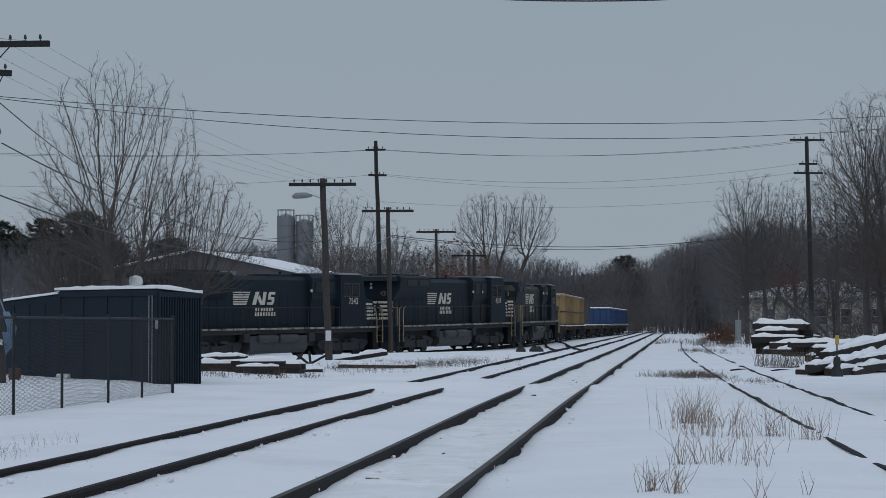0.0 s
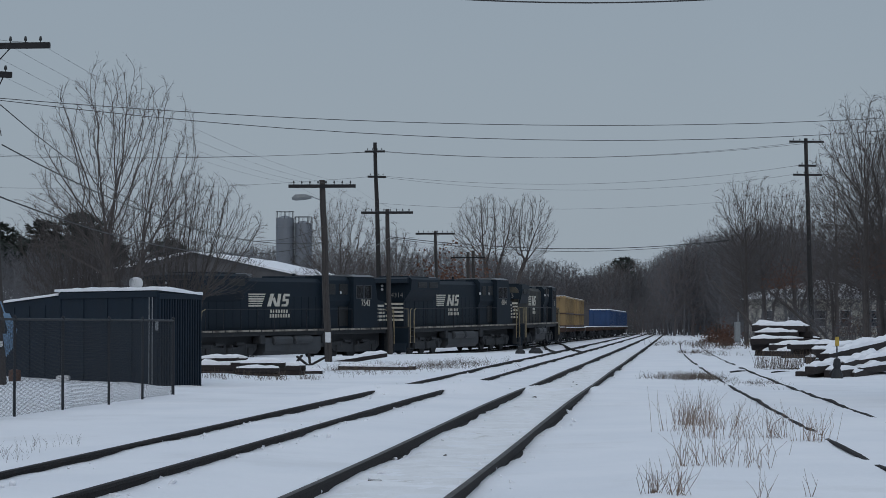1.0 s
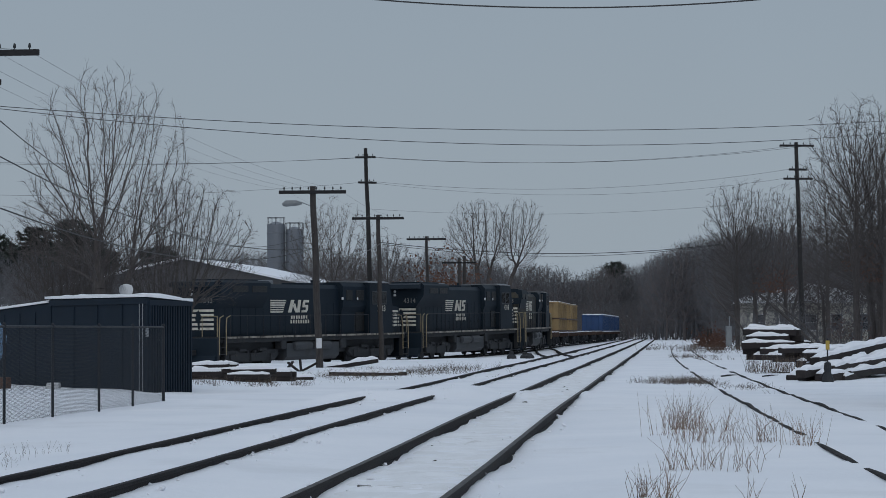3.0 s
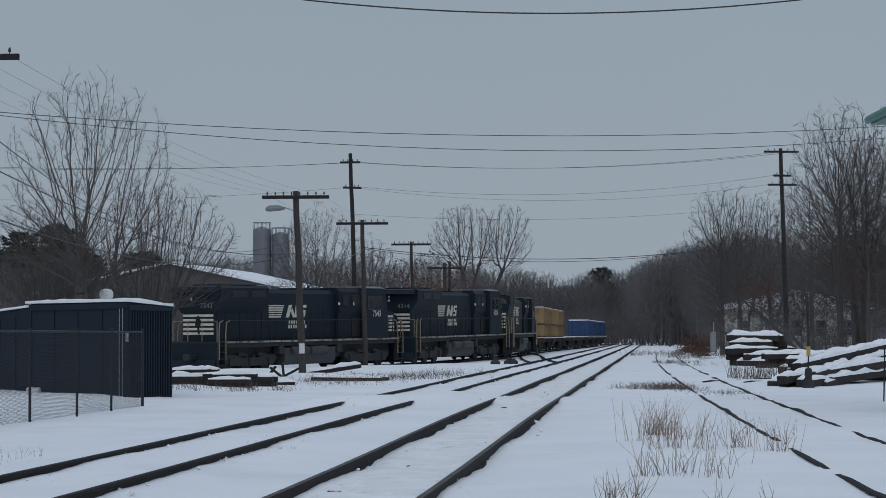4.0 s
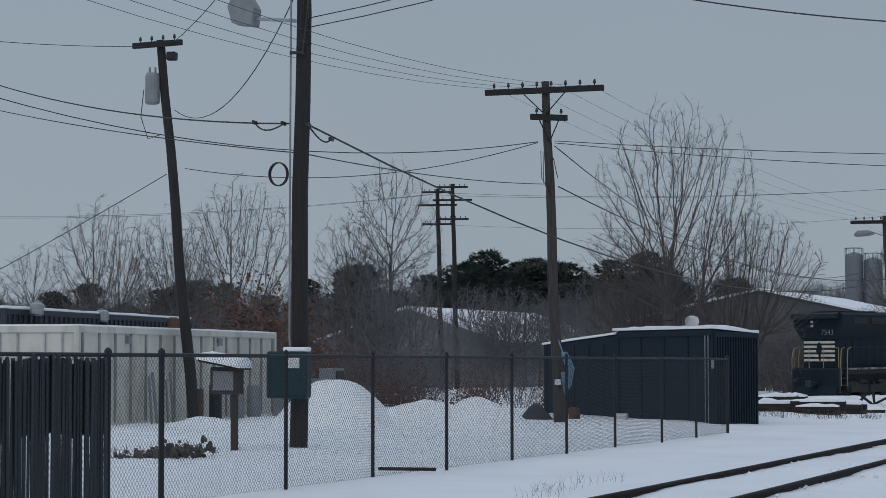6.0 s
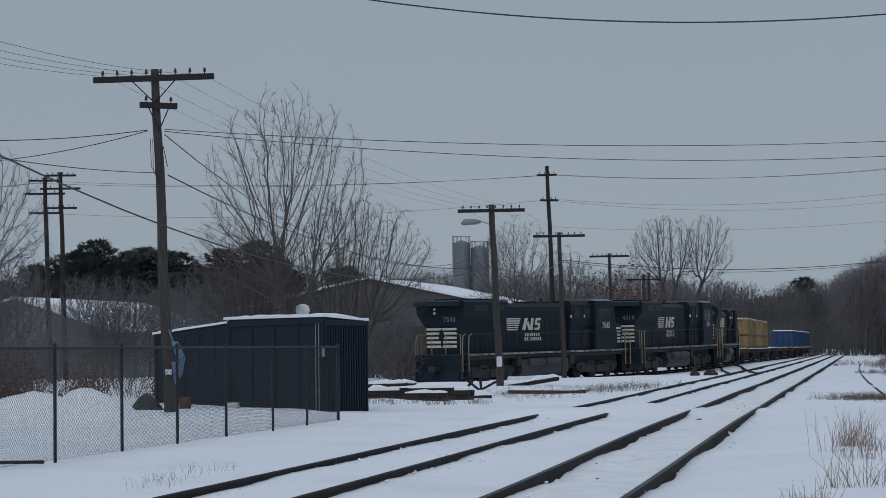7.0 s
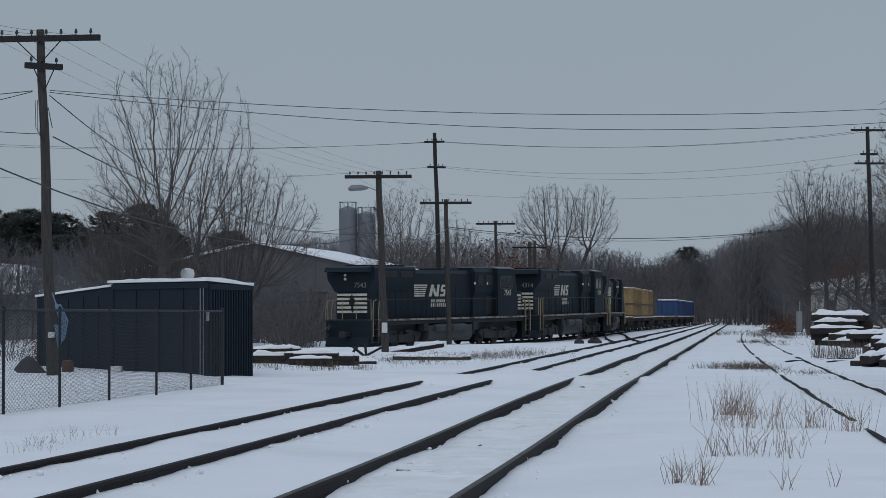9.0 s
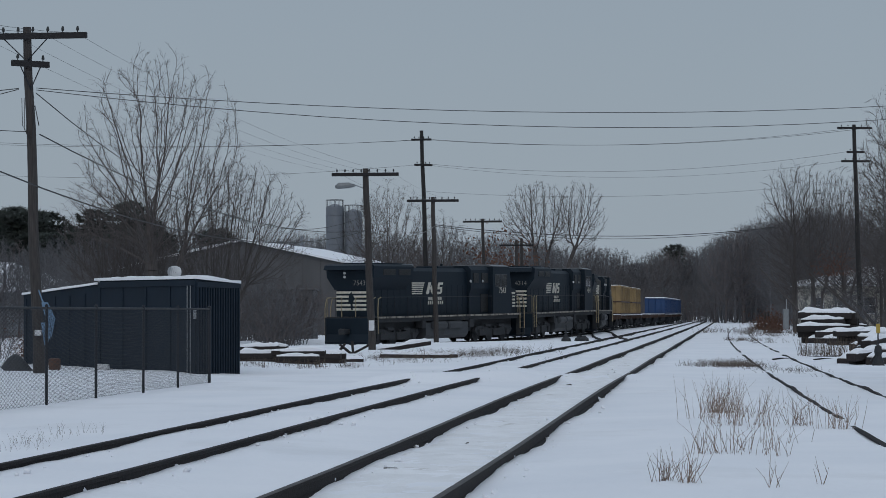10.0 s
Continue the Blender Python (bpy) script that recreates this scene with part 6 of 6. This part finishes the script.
def pine_proto(seed, height, tufts=420):
    r = random.Random(seed)
    trunk = [(Vector((0, 0, height * i / 6 - 0.3)), Vector((0, 0, height * (i + 1) / 6 - 0.3)), 0.28 * (1 - i / 7), 0.28 * (1 - (i + 1) / 7)) for i in range(6)]
    b = Build()
    k = 0
    while k < tufts:
        z = height * (0.25 + 0.75 * r.random() ** 0.8)
        a0 = 0.8 * math.sin(k * 0.01)
        f = (z / height - 0.22) / 0.78
        reach = height * 0.25 * math.sin(math.pi * min(1.0, 0.22 + 0.76 * f)) ** 0.7 * (0.72 + 0.5 * math.sin(z * 2.3 + seed + a0)) + 0.4
        a = r.uniform(0, 2 * math.pi)
        d = reach * math.sqrt(r.random())
        c = Vector((math.cos(a) * d, math.sin(a) * d, z + 0.10 * d))
        k += 1
        for j in range(9):
            n = Vector((r.gauss(0, 1) + math.cos(a) * 0.8, r.gauss(0, 1) + math.sin(a) * 0.8, r.gauss(0, 0.5) + 0.35)).normalized()
            s = n.orthogonal().normalized() * r.uniform(0.05, 0.10)
            tip = c + n * r.uniform(0.35, 0.75)
            b.add([tuple(c - s), tuple(c + s), tuple(tip)], [(0, 1, 2)])
        if k % 5 == 0:
            trunk.append((Vector((0, 0, z - 0.25 * d)), c, 0.045, 0.02))
    return piece_mesh(trunk, "trunk", BARK_HAZED, 4), b.mesh("crown", NEEDLES, fix=False)


PINES = [pine_proto(5, 13.0, 640), pine_proto(8, 11.6, 600)]

# behind the shed
plant_tree(BIG, "broad bare tree with two forked stems behind the shed", -12.5, 75, 1.0, 0)
plant_tree(SIDE, "spreading bare tree leaning out behind the shed", -10.5, 77, 1.0, 0)
plant_tree(SIDE, "bare tree at the edge of the yard", -14.4, 80, 0.90, 155)
plant_tree(SIDE, "low bare tree behind the shed", -16.2, 84, 0.8, 10)
plant_tree(SIDE, "low bare tree behind the shed", -13.3, 80, 0.78, 250)
plant_tree(SIDE, "low bare tree behind the shed", -11.4, 83, 0.72, 110)
# by the train
plant_tree(TALL_2, "bare tree beyond the engines", -7.4, 150, 0.86, 30)
plant_tree(SLIM, "slim bare tree beyond the engines", -9.4, 156, 0.98, 80)
plant_tree(TALL_2, "bare tree beyond the engines", -4.0, 160, 0.72, 200)
plant_tree(ROUND, "big round-headed bare tree beyond the train", 6.0, 262, 1.10, 0)
plant_tree(ROUND_2, "big bare tree leaning beside another", 8.6, 264, 1.10, 0)
# left yard
plant_tree(TALL_2, "bare tree behind the yard containers", -44.6, 110, 0.93, 15)
plant_tree(SLIM, "tall slim bare tree by the grey hall", -30.3, 95, 1.03, 60)
plant_tree(SLIM, "slim bare tree by the grey hall", -33.5, 98, 0.82, 160)
plant_tree(SIDE, "bare spreading tree by the yard", -31.8, 94, 0.7, 30)
for i, (x, y, s) in enumerate(((-58.5, 120, 0.93), (-64, 121, 0.86), (-55, 124, 0.9), (-61, 128, 0.92), (-52, 118, 0.72), (-68, 120, 0.9), (-73, 122, 0.85))):
    plant_tree((TALL_2, SLIM)[i % 2], "bare tree in the row behind the yard", x, y, s, 50 * i)
# right-hand wood
rnd = random.Random(33)
spots = [(23.6, 110, 1.0), (25.2, 112, 1.02), (26.2, 118, 0.95), (28.2, 108, 0.95), (27.5, 124, 0.95), (26.8, 163, 1.0), (29.5, 118, 1.0), (24.3, 158, 0.9), (30.0, 132, 1.0), (28.4, 158, 0.95), (31.5, 112, 1.0), (24.4, 107, 0.62), (30.0, 150, 0.9), (27.0, 111, 1.0), (22.9, 116, 0.55), (25.6, 166, 0.82)]
for i, (x, y, s) in enumerate(spots):
    plant_tree((TALL, TALL_2, SLIM, TALL)[i % 4], "bare tree at the edge of the wood beside the line", x, y, s * rnd.uniform(0.95, 1.05), rnd.uniform(0, 360), group="trees beside the line")
for i, (x, y, a, e) in enumerate(((22.0, 112, 35, -42), (23.5, 118, 60, -35), (20.8, 126, 20, -50))):
    pc = [(Vector((0, 0, 0)), Vector((2.5, 0, 0.1)), 0.10, 0.08), (Vector((2.5, 0, 0.1)), Vector((5.5, 0.3, 0)), 0.08, 0.04), (Vector((3, 0, 0.1)), Vector((4.5, 0.9, 0.4)), 0.03, 0.015), (Vector((4, 0.2, 0)), Vector((5.5, -0.6, 0.5)), 0.03, 0.012)]
    o = new("fallen_trunk", piece_mesh(pc, "fallen_trunk", BARK, 6))
    tagged(o, "snow-dusted fallen trunk leaning in the wood", "fallen tree", "fallen trunks")
    o.matrix_basis = at(x, y, 0.2, 0, e, 180 - a)


def stand(label, spots, protos):
    """Far trees that nobody could count, under one stand."""
    t = tagged(new("woodland"), label, "woodland", kind="stuff")
    for x, y, s, a, p in spots:
        for nm, me in zip(("trunk", "crown"), protos[p % len(protos)]):
            ob = new(nm, me)
            ob.parent = t
            ob.matrix_basis = at(x, y, 0, 0, 0, a) @ Matrix.Diagonal((s, s, s, 1))


def wood(label, spots, protos, group):
    for x, y, s, a, p in spots:
        plant_tree(protos[p % len(protos)], label, x, y, s, a, group=group)


def scatter(seed, n, az0, az1, d0, d1, s0, s1):
    r = random.Random(seed)
    out = []
    for i in range(n):
        a, d = radians(lerp(az0, az1, (i + r.random()) / n)), r.uniform(d0, d1)
        out.append((d * math.tan(a), d, r.uniform(s0, s1), r.uniform(0, 360), r.randrange(99)))
    return out


# bearing and rise, in degrees, of the wooded skyline as seen from the line
SKYLINE = [(-34, 2.3), (-23, 2.4), (-13, 2.4), (-8.5, 2.5), (-6.5, 2.15), (-1.2, 2.35), (-0.3, 2.35), (1.6, 1.95), (3.1, 1.75), (3.8, 1.6), (4.6, 1.8), (5.2, 1.72), (5.75, 2.15), (6.45, 2.4), (7.0, 2.5), (7.6, 2.75), (9, 3.0), (17, 3.2)]


def skyline(az):
    for (a0, e0), (a1, e1) in zip(SKYLINE, SKYLINE[1:]):
        if az <= a1:
            return lerp(e0, e1, max(0.0, (az - a0) / (a1 - a0)))
    return SKYLINE[-1][1]


def rising(seed, n, az0, az1, d0, d1, low=0.80, high=1.0):
    """Trees scattered over a stretch of the woods, tall enough to make its skyline."""
    r = random.Random(seed)
    out = []
    for i in range(n):
        az, d = lerp(az0, az1, (i + r.random()) / n), r.uniform(d0, d1)
        tall = 1.6 + d * DEEP * math.tan(radians(skyline(az)))
        out.append((d * DEEP * math.tan(radians(az)), d, tall / 12.9 * r.uniform(low, high), r.uniform(0, 360), r.randrange(99)))
    return out


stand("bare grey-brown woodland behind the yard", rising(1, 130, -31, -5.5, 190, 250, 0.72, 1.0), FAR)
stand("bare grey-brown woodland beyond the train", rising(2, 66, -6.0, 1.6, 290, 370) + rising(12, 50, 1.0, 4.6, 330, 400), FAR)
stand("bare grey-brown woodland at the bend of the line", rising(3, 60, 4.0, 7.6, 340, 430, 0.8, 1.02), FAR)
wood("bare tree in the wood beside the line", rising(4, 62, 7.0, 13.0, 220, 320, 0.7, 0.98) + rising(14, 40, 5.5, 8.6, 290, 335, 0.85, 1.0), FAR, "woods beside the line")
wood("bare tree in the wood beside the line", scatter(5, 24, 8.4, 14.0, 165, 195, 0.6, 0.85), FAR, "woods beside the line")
for x, y, s, p in ((-50.9, 190, 0.98, 0), (-44.8, 192, 1.02, 1), (-53, 194, 0.85, 1), (-47.8, 186, 0.75, 0), (-41.5, 185, 0.8, 1), (-38.0, 188, 0.72, 0), (-34.5, 180, 0.72, 1), (-31.0, 178, 0.7, 0), (-28.0, 182, 0.66, 1), (-66.5, 194, 0.9, 0), (-56.5, 188, 0.8, 0), (-60, 190, 0.78, 1), (-64, 186, 0.8, 0), (-25, 176, 0.7, 0), (-48.8, 196, 0.95, 1), (35.4, 385, 1.12, 0), (44, 400, 0.85, 1), (49.5, 390, 0.9, 0), (-70, 190, 0.8, 1), (-24.5, 178, 0.72, 0), (-31.5, 190, 0.75, 1), (-35.5, 186, 0.78, 0)):
    plant_tree(PINES[p], "dark green pine in the distance", x, y, s, 77 * p, group="pines", name="pine_tree")

for x, y, s, a, p in rising(92, 46, -14.5, -8.2, 176, 215, 0.70, 1.10) + rising(93, 14, -25, -15, 175, 200, 0.7, 0.95):
    plant_tree(PINES[p % 2], "dark pine crowding the edge of the woods", x, y, s * 1.02, a, group="pines", name="pine_tree")
wood("bare tree in the thicket behind the shed", rising(94, 26, -14.5, -7.5, 120, 160, 0.62, 0.9), FAR, "thicket behind the yard")
wood("bare tree in the thicket behind the shed", rising(95, 20, -13.8, -7.9, 128, 150, 0.78, 0.98), FAR, "thicket behind the yard")
rp = random.Random(91)
for i in range(18):
    a, d = radians(lerp(-33, -8, (i + rp.random()) / 18)), rp.uniform(196, 232)
    plant_tree(PINES[i % 2], "dark pine among the woods behind the yard", d * math.tan(a), d, rp.uniform(0.6, 0.8), rp.uniform(0, 360), group="pines", name="pine_tree")
wood("bare tree in the thicket behind the yard", [v for v in scatter(6, 46, -32, -7, 128, 180, 0.45, 0.72) if not -19.5 < math.degrees(math.atan2(v[0], v[1])) < -12.5], FAR, "thicket behind the yard")
wood("bare tree in the tangle before the grey hall", scatter(7, 6, -18.8, -16.6, 84, 112, 0.48, 0.66), FAR, "thicket behind the yard")
for i in range(8):
    q = random.Random(70 + i)
    a, d = radians(q.uniform(-19, -16.6)), q.uniform(74, 100)
    plant_tree(BUSH[i % 2], "tangled bare brush before the grey hall", d * math.tan(a), d, q.uniform(0.8, 1.2), q.uniform(0, 360), group="brush behind the yard", name="bush", category="bush")
for x, y, s in ((-33.4, 100, 0.52), (-34.8, 104, 0.44)):
    plant_tree(PINES[0], "dark pine before the grey hall", x, y, s, 40, group="pines", name="pine_tree")
# brush
rnd = random.Random(44)
for i in range(95):
    a, d = radians(rnd.uniform(-31, -7.6)), rnd.choice((rnd.uniform(68, 84), rnd.uniform(80, 130)))
    size = rnd.uniform(0.4, 0.8) if -19.5 < math.degrees(a) < -12.5 else rnd.uniform(0.7, 1.25)
    if -16.4 < math.degrees(a) < -12.6 and i % 3:
        continue
    plant_tree(BUSH[i % 2], "tangled bare brush behind the yard", d * math.tan(a), d, size, rnd.uniform(0, 360), group="brush behind the yard", name="bush", category="bush")
for i in range(10):
    plant_tree(BUSH[i % 2], "tangled bare brush behind the engines", rnd.uniform(-17, -11.5), rnd.uniform(124, 133), rnd.uniform(0.9, 1.3), rnd.uniform(0, 360), group="brush by the engines", name="bush", category="bush")
for i in range(60):
    y = rnd.uniform(112, 290)
    plant_tree(BUSH[i % 2], "bare brush along the wood's edge", main_x(y * DEEP) + rnd.uniform(9, 16), y, rnd.uniform(0.5, 1.1), rnd.uniform(0, 360), group="brush beside the line", name="bush", category="bush")


for i in range(26):
    plant_tree(BUSH[i % 2], "tangled bare brush beside the engines", rnd.uniform(-16, -10.8), rnd.uniform(108, 121), rnd.uniform(0.8, 1.35), rnd.uniform(0, 360), group="brush by the engines", name="bush", category="bush")
for i in range(90):
    a, d = radians(rnd.uniform(1.0, 10.5)), rnd.uniform(312, 335)
    plant_tree(BUSH[i % 2], "bare brush filling the bend of the line", d * math.tan(a), d, rnd.uniform(1.3, 2.2), rnd.uniform(0, 360), group="brush at the bend", name="bush", category="bush")


def leaf_heap(seed, n, rx, ry, rz, mat, size=0.09):
    r = random.Random(seed)
    b = Build()
    for i in range(n):
        v = Vector((r.gauss(0, 0.5), r.gauss(0, 0.5), abs(r.gauss(0, 0.55))))
        c = Vector((v.x * rx, v.y * ry, v.z * rz))
        n1 = Vector((r.gauss(0, 1), r.gauss(0, 1), r.gauss(0, 1))).normalized()
        s = n1.orthogonal().normalized() * size * r.uniform(0.6, 1.3)
        w = n1.cross(s).normalized() * size * r.uniform(0.4, 0.8)
        b.add([tuple(c - s), tuple(c + w), tuple(c + s), tuple(c - w)], [(0, 1, 2, 3)])
    return b.mesh("leaves", mat, fix=False)


leaf_a, leaf_b = leaf_heap(3, 900, 1.3, 1.2, 1.0, BROWN_LEAF), leaf_heap(4, 700, 2.0, 1.6, 1.9, BROWN_LEAF)
for i, (x, y, z, s, m) in enumerate(((22.4, 160, 0.2, 1.1, 0), (23.3, 163, 0.2, 1.0, 0), (21.8, 152, 0.0, 0.6, 0), (-29.5, 76, 2.0, 1.1, 1), (-31.2, 78, 1.2, 1.0, 1), (-27.4, 77, 0.6, 0.8, 1), (-22.5, 72, 0.1, 0.8, 1), (-19.5, 72, 0.0, 0.6, 1), (-17.0, 73, 0.0, 0.5, 1), (-25.0, 74, 0.2, 0.8, 1), (25.0, 111, 4.2, 0.8, 1), (26.5, 113, 5.5, 0.8, 1), (24.2, 115, 1.0, 0.6, 1), (28, 110, 3.4, 0.8, 1), (-27.9, 70, 2.3, 1.0, 1), (-26.6, 70.5, 1.7, 0.9, 1), (-29.3, 71, 1.6, 0.9, 1), (-25.0, 70, 0.9, 0.7, 1), (-21.5, 68, 0.1, 0.6, 1), (-18.5, 68, 0.0, 0.5, 1), (-15.6, 69, 0.0, 0.45, 1), (27.2, 157, 4.5, 0.9, 1), (28.6, 124, 3.8, 0.9, 1), (25.4, 118, 5.0, 0.7, 1), (27.4, 112, 2.0, 0.8, 1), (0.5, 235, 5.5, 2.2, 1), (3.0, 240, 4.5, 2.2, 1))):
    o = new("leafy_oak_scrub", (leaf_a, leaf_b)[m])
    tagged(o, "clump of dead rust-brown oak leaves still hanging", "shrub", "rust-brown leaf clumps", kind="stuff")
    o.matrix_basis = at(x, y, z, 0, 0, 60 * i)
    o.scale = (s, s, s)

# a dark wooded rise that closes the view
b = Build()
n = 240
for i in range(n + 1):
    a = radians(lerp(-75, 75, i / n))
    d = 900.0
    x, y = d * math.sin(a), d * math.cos(a)
    h = 20 + 7 * noise.noise(Vector((i * 0.13, 1, 0))) + 3 * noise.noise(Vector((i * 0.6, 2, 0))) + 1.6 * noise.noise(Vector((i * 2.1, 4, 0)))
    b.v += [(x, y, -2), (x * 1.01, y * 1.01, h * 0.7), (x * 1.03, y * 1.03, h), (x * 1.2, y * 1.2, -2)]
b.f = [(4 * i + j, 4 * i + j + 1, 4 * i + 5 + j, 4 * i + 4 + j) for i in range(n) for j in range(3)]
solo("backdrop", b, BARK_HAZED, "dim wooded rise closing the horizon", "backdrop", kind="structure", smooth=True, fix=False)


# ---- grass and weeds ----
def tuft(b, r, x, y, n, h, wide, rad=0.0028, droop=0.35):
    y *= DEEP
    z0 = ground_z(x, y) - 0.03
    for i in range(n):
        px, py = x + r.gauss(0, wide), y + r.gauss(0, wide)
        hh = h * r.uniform(0.45, 1.1)
        d = Vector((r.gauss(0, droop), r.gauss(0, droop), 1)).normalized()
        p = Vector((px, py, z0))
        q = p + d * hh * 0.55
        e = q + (d + Vector((r.gauss(0, droop), r.gauss(0, droop), -0.1))).normalized() * hh * 0.45
        b.append((p, q, rad, rad * 0.8))
        b.append((q, e, rad * 0.8, rad * 0.35))


r = random.Random(9)
spots = [(4.02, 32.07, 46, 0.66, 0.13), (3.75, 28.5, 16, 0.52, 0.25), (4.2, 28.2, 16, 0.55, 0.25), (4.7, 28.3, 18, 0.58, 0.12), (5.12, 27.6, 20, 0.58, 0.12), (2.95, 22.7, 12, 0.48, 0.16), (3.3, 23.0, 12, 0.44, 0.18), (1.98, 19.0, 14, 0.36, 0.05), (2.2, 18.7, 14, 0.42, 0.05), (2.7, 22.5, 6, 0.45, 0.08), (3.45, 22.4, 8, 0.36, 0.18), (2.95, 18.3, 4, 0.38, 0.05), (3.6, 29.6, 14, 0.62, 0.25), (4.6, 31.5, 6, 0.5, 0.2), (3.9, 24.8, 5, 0.4, 0.25), (3.42, 18.6, 3, 0.34, 0.02), (4.05, 30.2, 18, 0.58, 0.25)]
for x, y, n, h, w in spots:
    pieces = []
    tuft(pieces, r, x, y, int(n * 1.9), h * r.uniform(0.85, 1.15), w * 1.0, 0.0034, 0.30)
    o = new("dry_grass_tuft", piece_mesh(pieces, "dry_grass_tuft", GRASS, 3))
    tagged(o, "tuft of dry straw-coloured grass standing in the snow", "grass tuft", "dry grass tufts", kind="stuff")
pieces = []
for i in range(26):
    tuft(pieces, r, r.uniform(-5.6, -4.9), r.uniform(23, 26.5), 3, 0.22, 0.09, 0.0018)
for i in range(90):
    tuft(pieces, r, r.uniform(-7.5, -3.6), r.uniform(57.5, 60.5), 4, 0.30, 0.06, 0.004)
o = new("grass_stubble", piece_mesh(pieces, "grass_stubble", WEED, 3))
tagged(o, "thin grass stubble poking through the snow", "grass", kind="stuff")
pieces = []
for i in range(330):
    u = r.random()
    tuft(pieces, r, lerp(-3.9, 1.4, u) + r.gauss(0, 0.7), lerp(69, 80, u) + r.gauss(0, 3.2), 6, r.uniform(0.14, 0.46), 0.16, 0.0042, 0.6)
for i in range(110):
    tuft(pieces, r, r.gauss(7.4, 0.55), r.gauss(59.5, 1.0), 7, 0.30, 0.10, 0.005, 0.6)
for i in range(40):
    tuft(pieces, r, r.gauss(8.6, 0.5), r.gauss(55, 1.5), 5, 0.22, 0.10, 0.004, 0.6)
    tuft(pieces, r, r.gauss(14.6, 1.0), r.gauss(112, 4), 6, 0.35, 0.12, 0.008, 0.6)
for i in range(60):
    tuft(pieces, r, r.uniform(11.8, 14.0), r.uniform(72, 76), 4, 0.75, 0.1, 0.007, 0.15)
    tuft(pieces, r, r.uniform(17, 24), r.uniform(130, 165), 8, 0.7, 0.3, 0.012, 0.5)
o = new("weed_patch", piece_mesh(pieces, "weed_patch", WEED, 3))
tagged(o, "patches of dead brown weeds along the tracks", "weeds", kind="stuff")
# crumbs of ice and stones along the rails
b = Build()
for i in range(520):
    y = (16 + 60 * r.random() ** 1.8) * DEEP
    t, side = r.choice((main_x, siding_x)), r.choice((-0.95, -0.55, 0.55, 0.95))
    x = t(y) + side + r.gauss(0, 0.12)
    s = 0.018 + 0.05 * r.random() ** 2.5
    b.box((x, y, ground_z(x, y) + s * 0.1), (s * 1.6, s, s * 0.6), s * 0.25, Euler((r.random(), r.random(), r.random() * 3)).to_matrix())
solo("snow_crumbs", b, SNOW_CAP, "crumbs of frozen snow beside the rails", "snow", kind="stuff", fix=False)
b = Build()
for i in range(9):
    y = (18 + 40 * r.random()) * DEEP
    x = main_x(y) + r.uniform(-0.5, 0.5)
    s = r.uniform(0.03, 0.06)
    b.box((x, y, ground_z(x, y) + s * 0.02), (s * r.uniform(1.5, 4), s, s * 0.4), s * 0.2, Euler((r.random() * 0.4, r.random() * 0.4, r.random() * 3)).to_matrix())
solo("ballast_stones", b, ROCK, "dark ballast stones showing between the rails", "stones", kind="stuff", fix=False)


# ---- motion: the train draws slowly away along its curve ----
# seconds, metres along the track
TRAVEL = [(0.0, -12.8), (2.5, -9.03), (4.5, -6.08), (6.5, -3.16), (9.0, 0.0), (10.0, 1.29)]


def travel(t):
    for (t0, s0), (t1, s1) in zip(TRAVEL, TRAVEL[1:]):
        if t <= t1:
            return lerp(s0, s1, (t - t0) / (t1 - t0))
    return TRAVEL[-1][1]


def on_track(s, half):
    """The pose of a vehicle whose bogies stand half a wheelbase before and behind s."""
    a, b = train_at(s - half), train_at(s + half)
    d = b - a
    return Matrix.Translation((a + b) / 2) @ Matrix.Rotation(math.atan2(d.y, d.x), 4, "Z") @ Matrix.Rotation(-math.atan2(d.z, math.hypot(d.x, d.y)), 4, "Y")


def motions():
    places = [(ENGINE_1, -11.15, 6.55), (ENGINE_2, 11.15, 6.55), (ENGINE_3, 33.2, 6.55)]
    s = 44.4
    for i, car in enumerate(CARS):
        length = 17.0
        places.append((car, s + length / 2, 5.6))
        s += length
    for car, at, half in places:
        walk(car, [(t, on_track(at + travel(t), half)) for t in [0.5 * i for i in range(21)]])


motions()
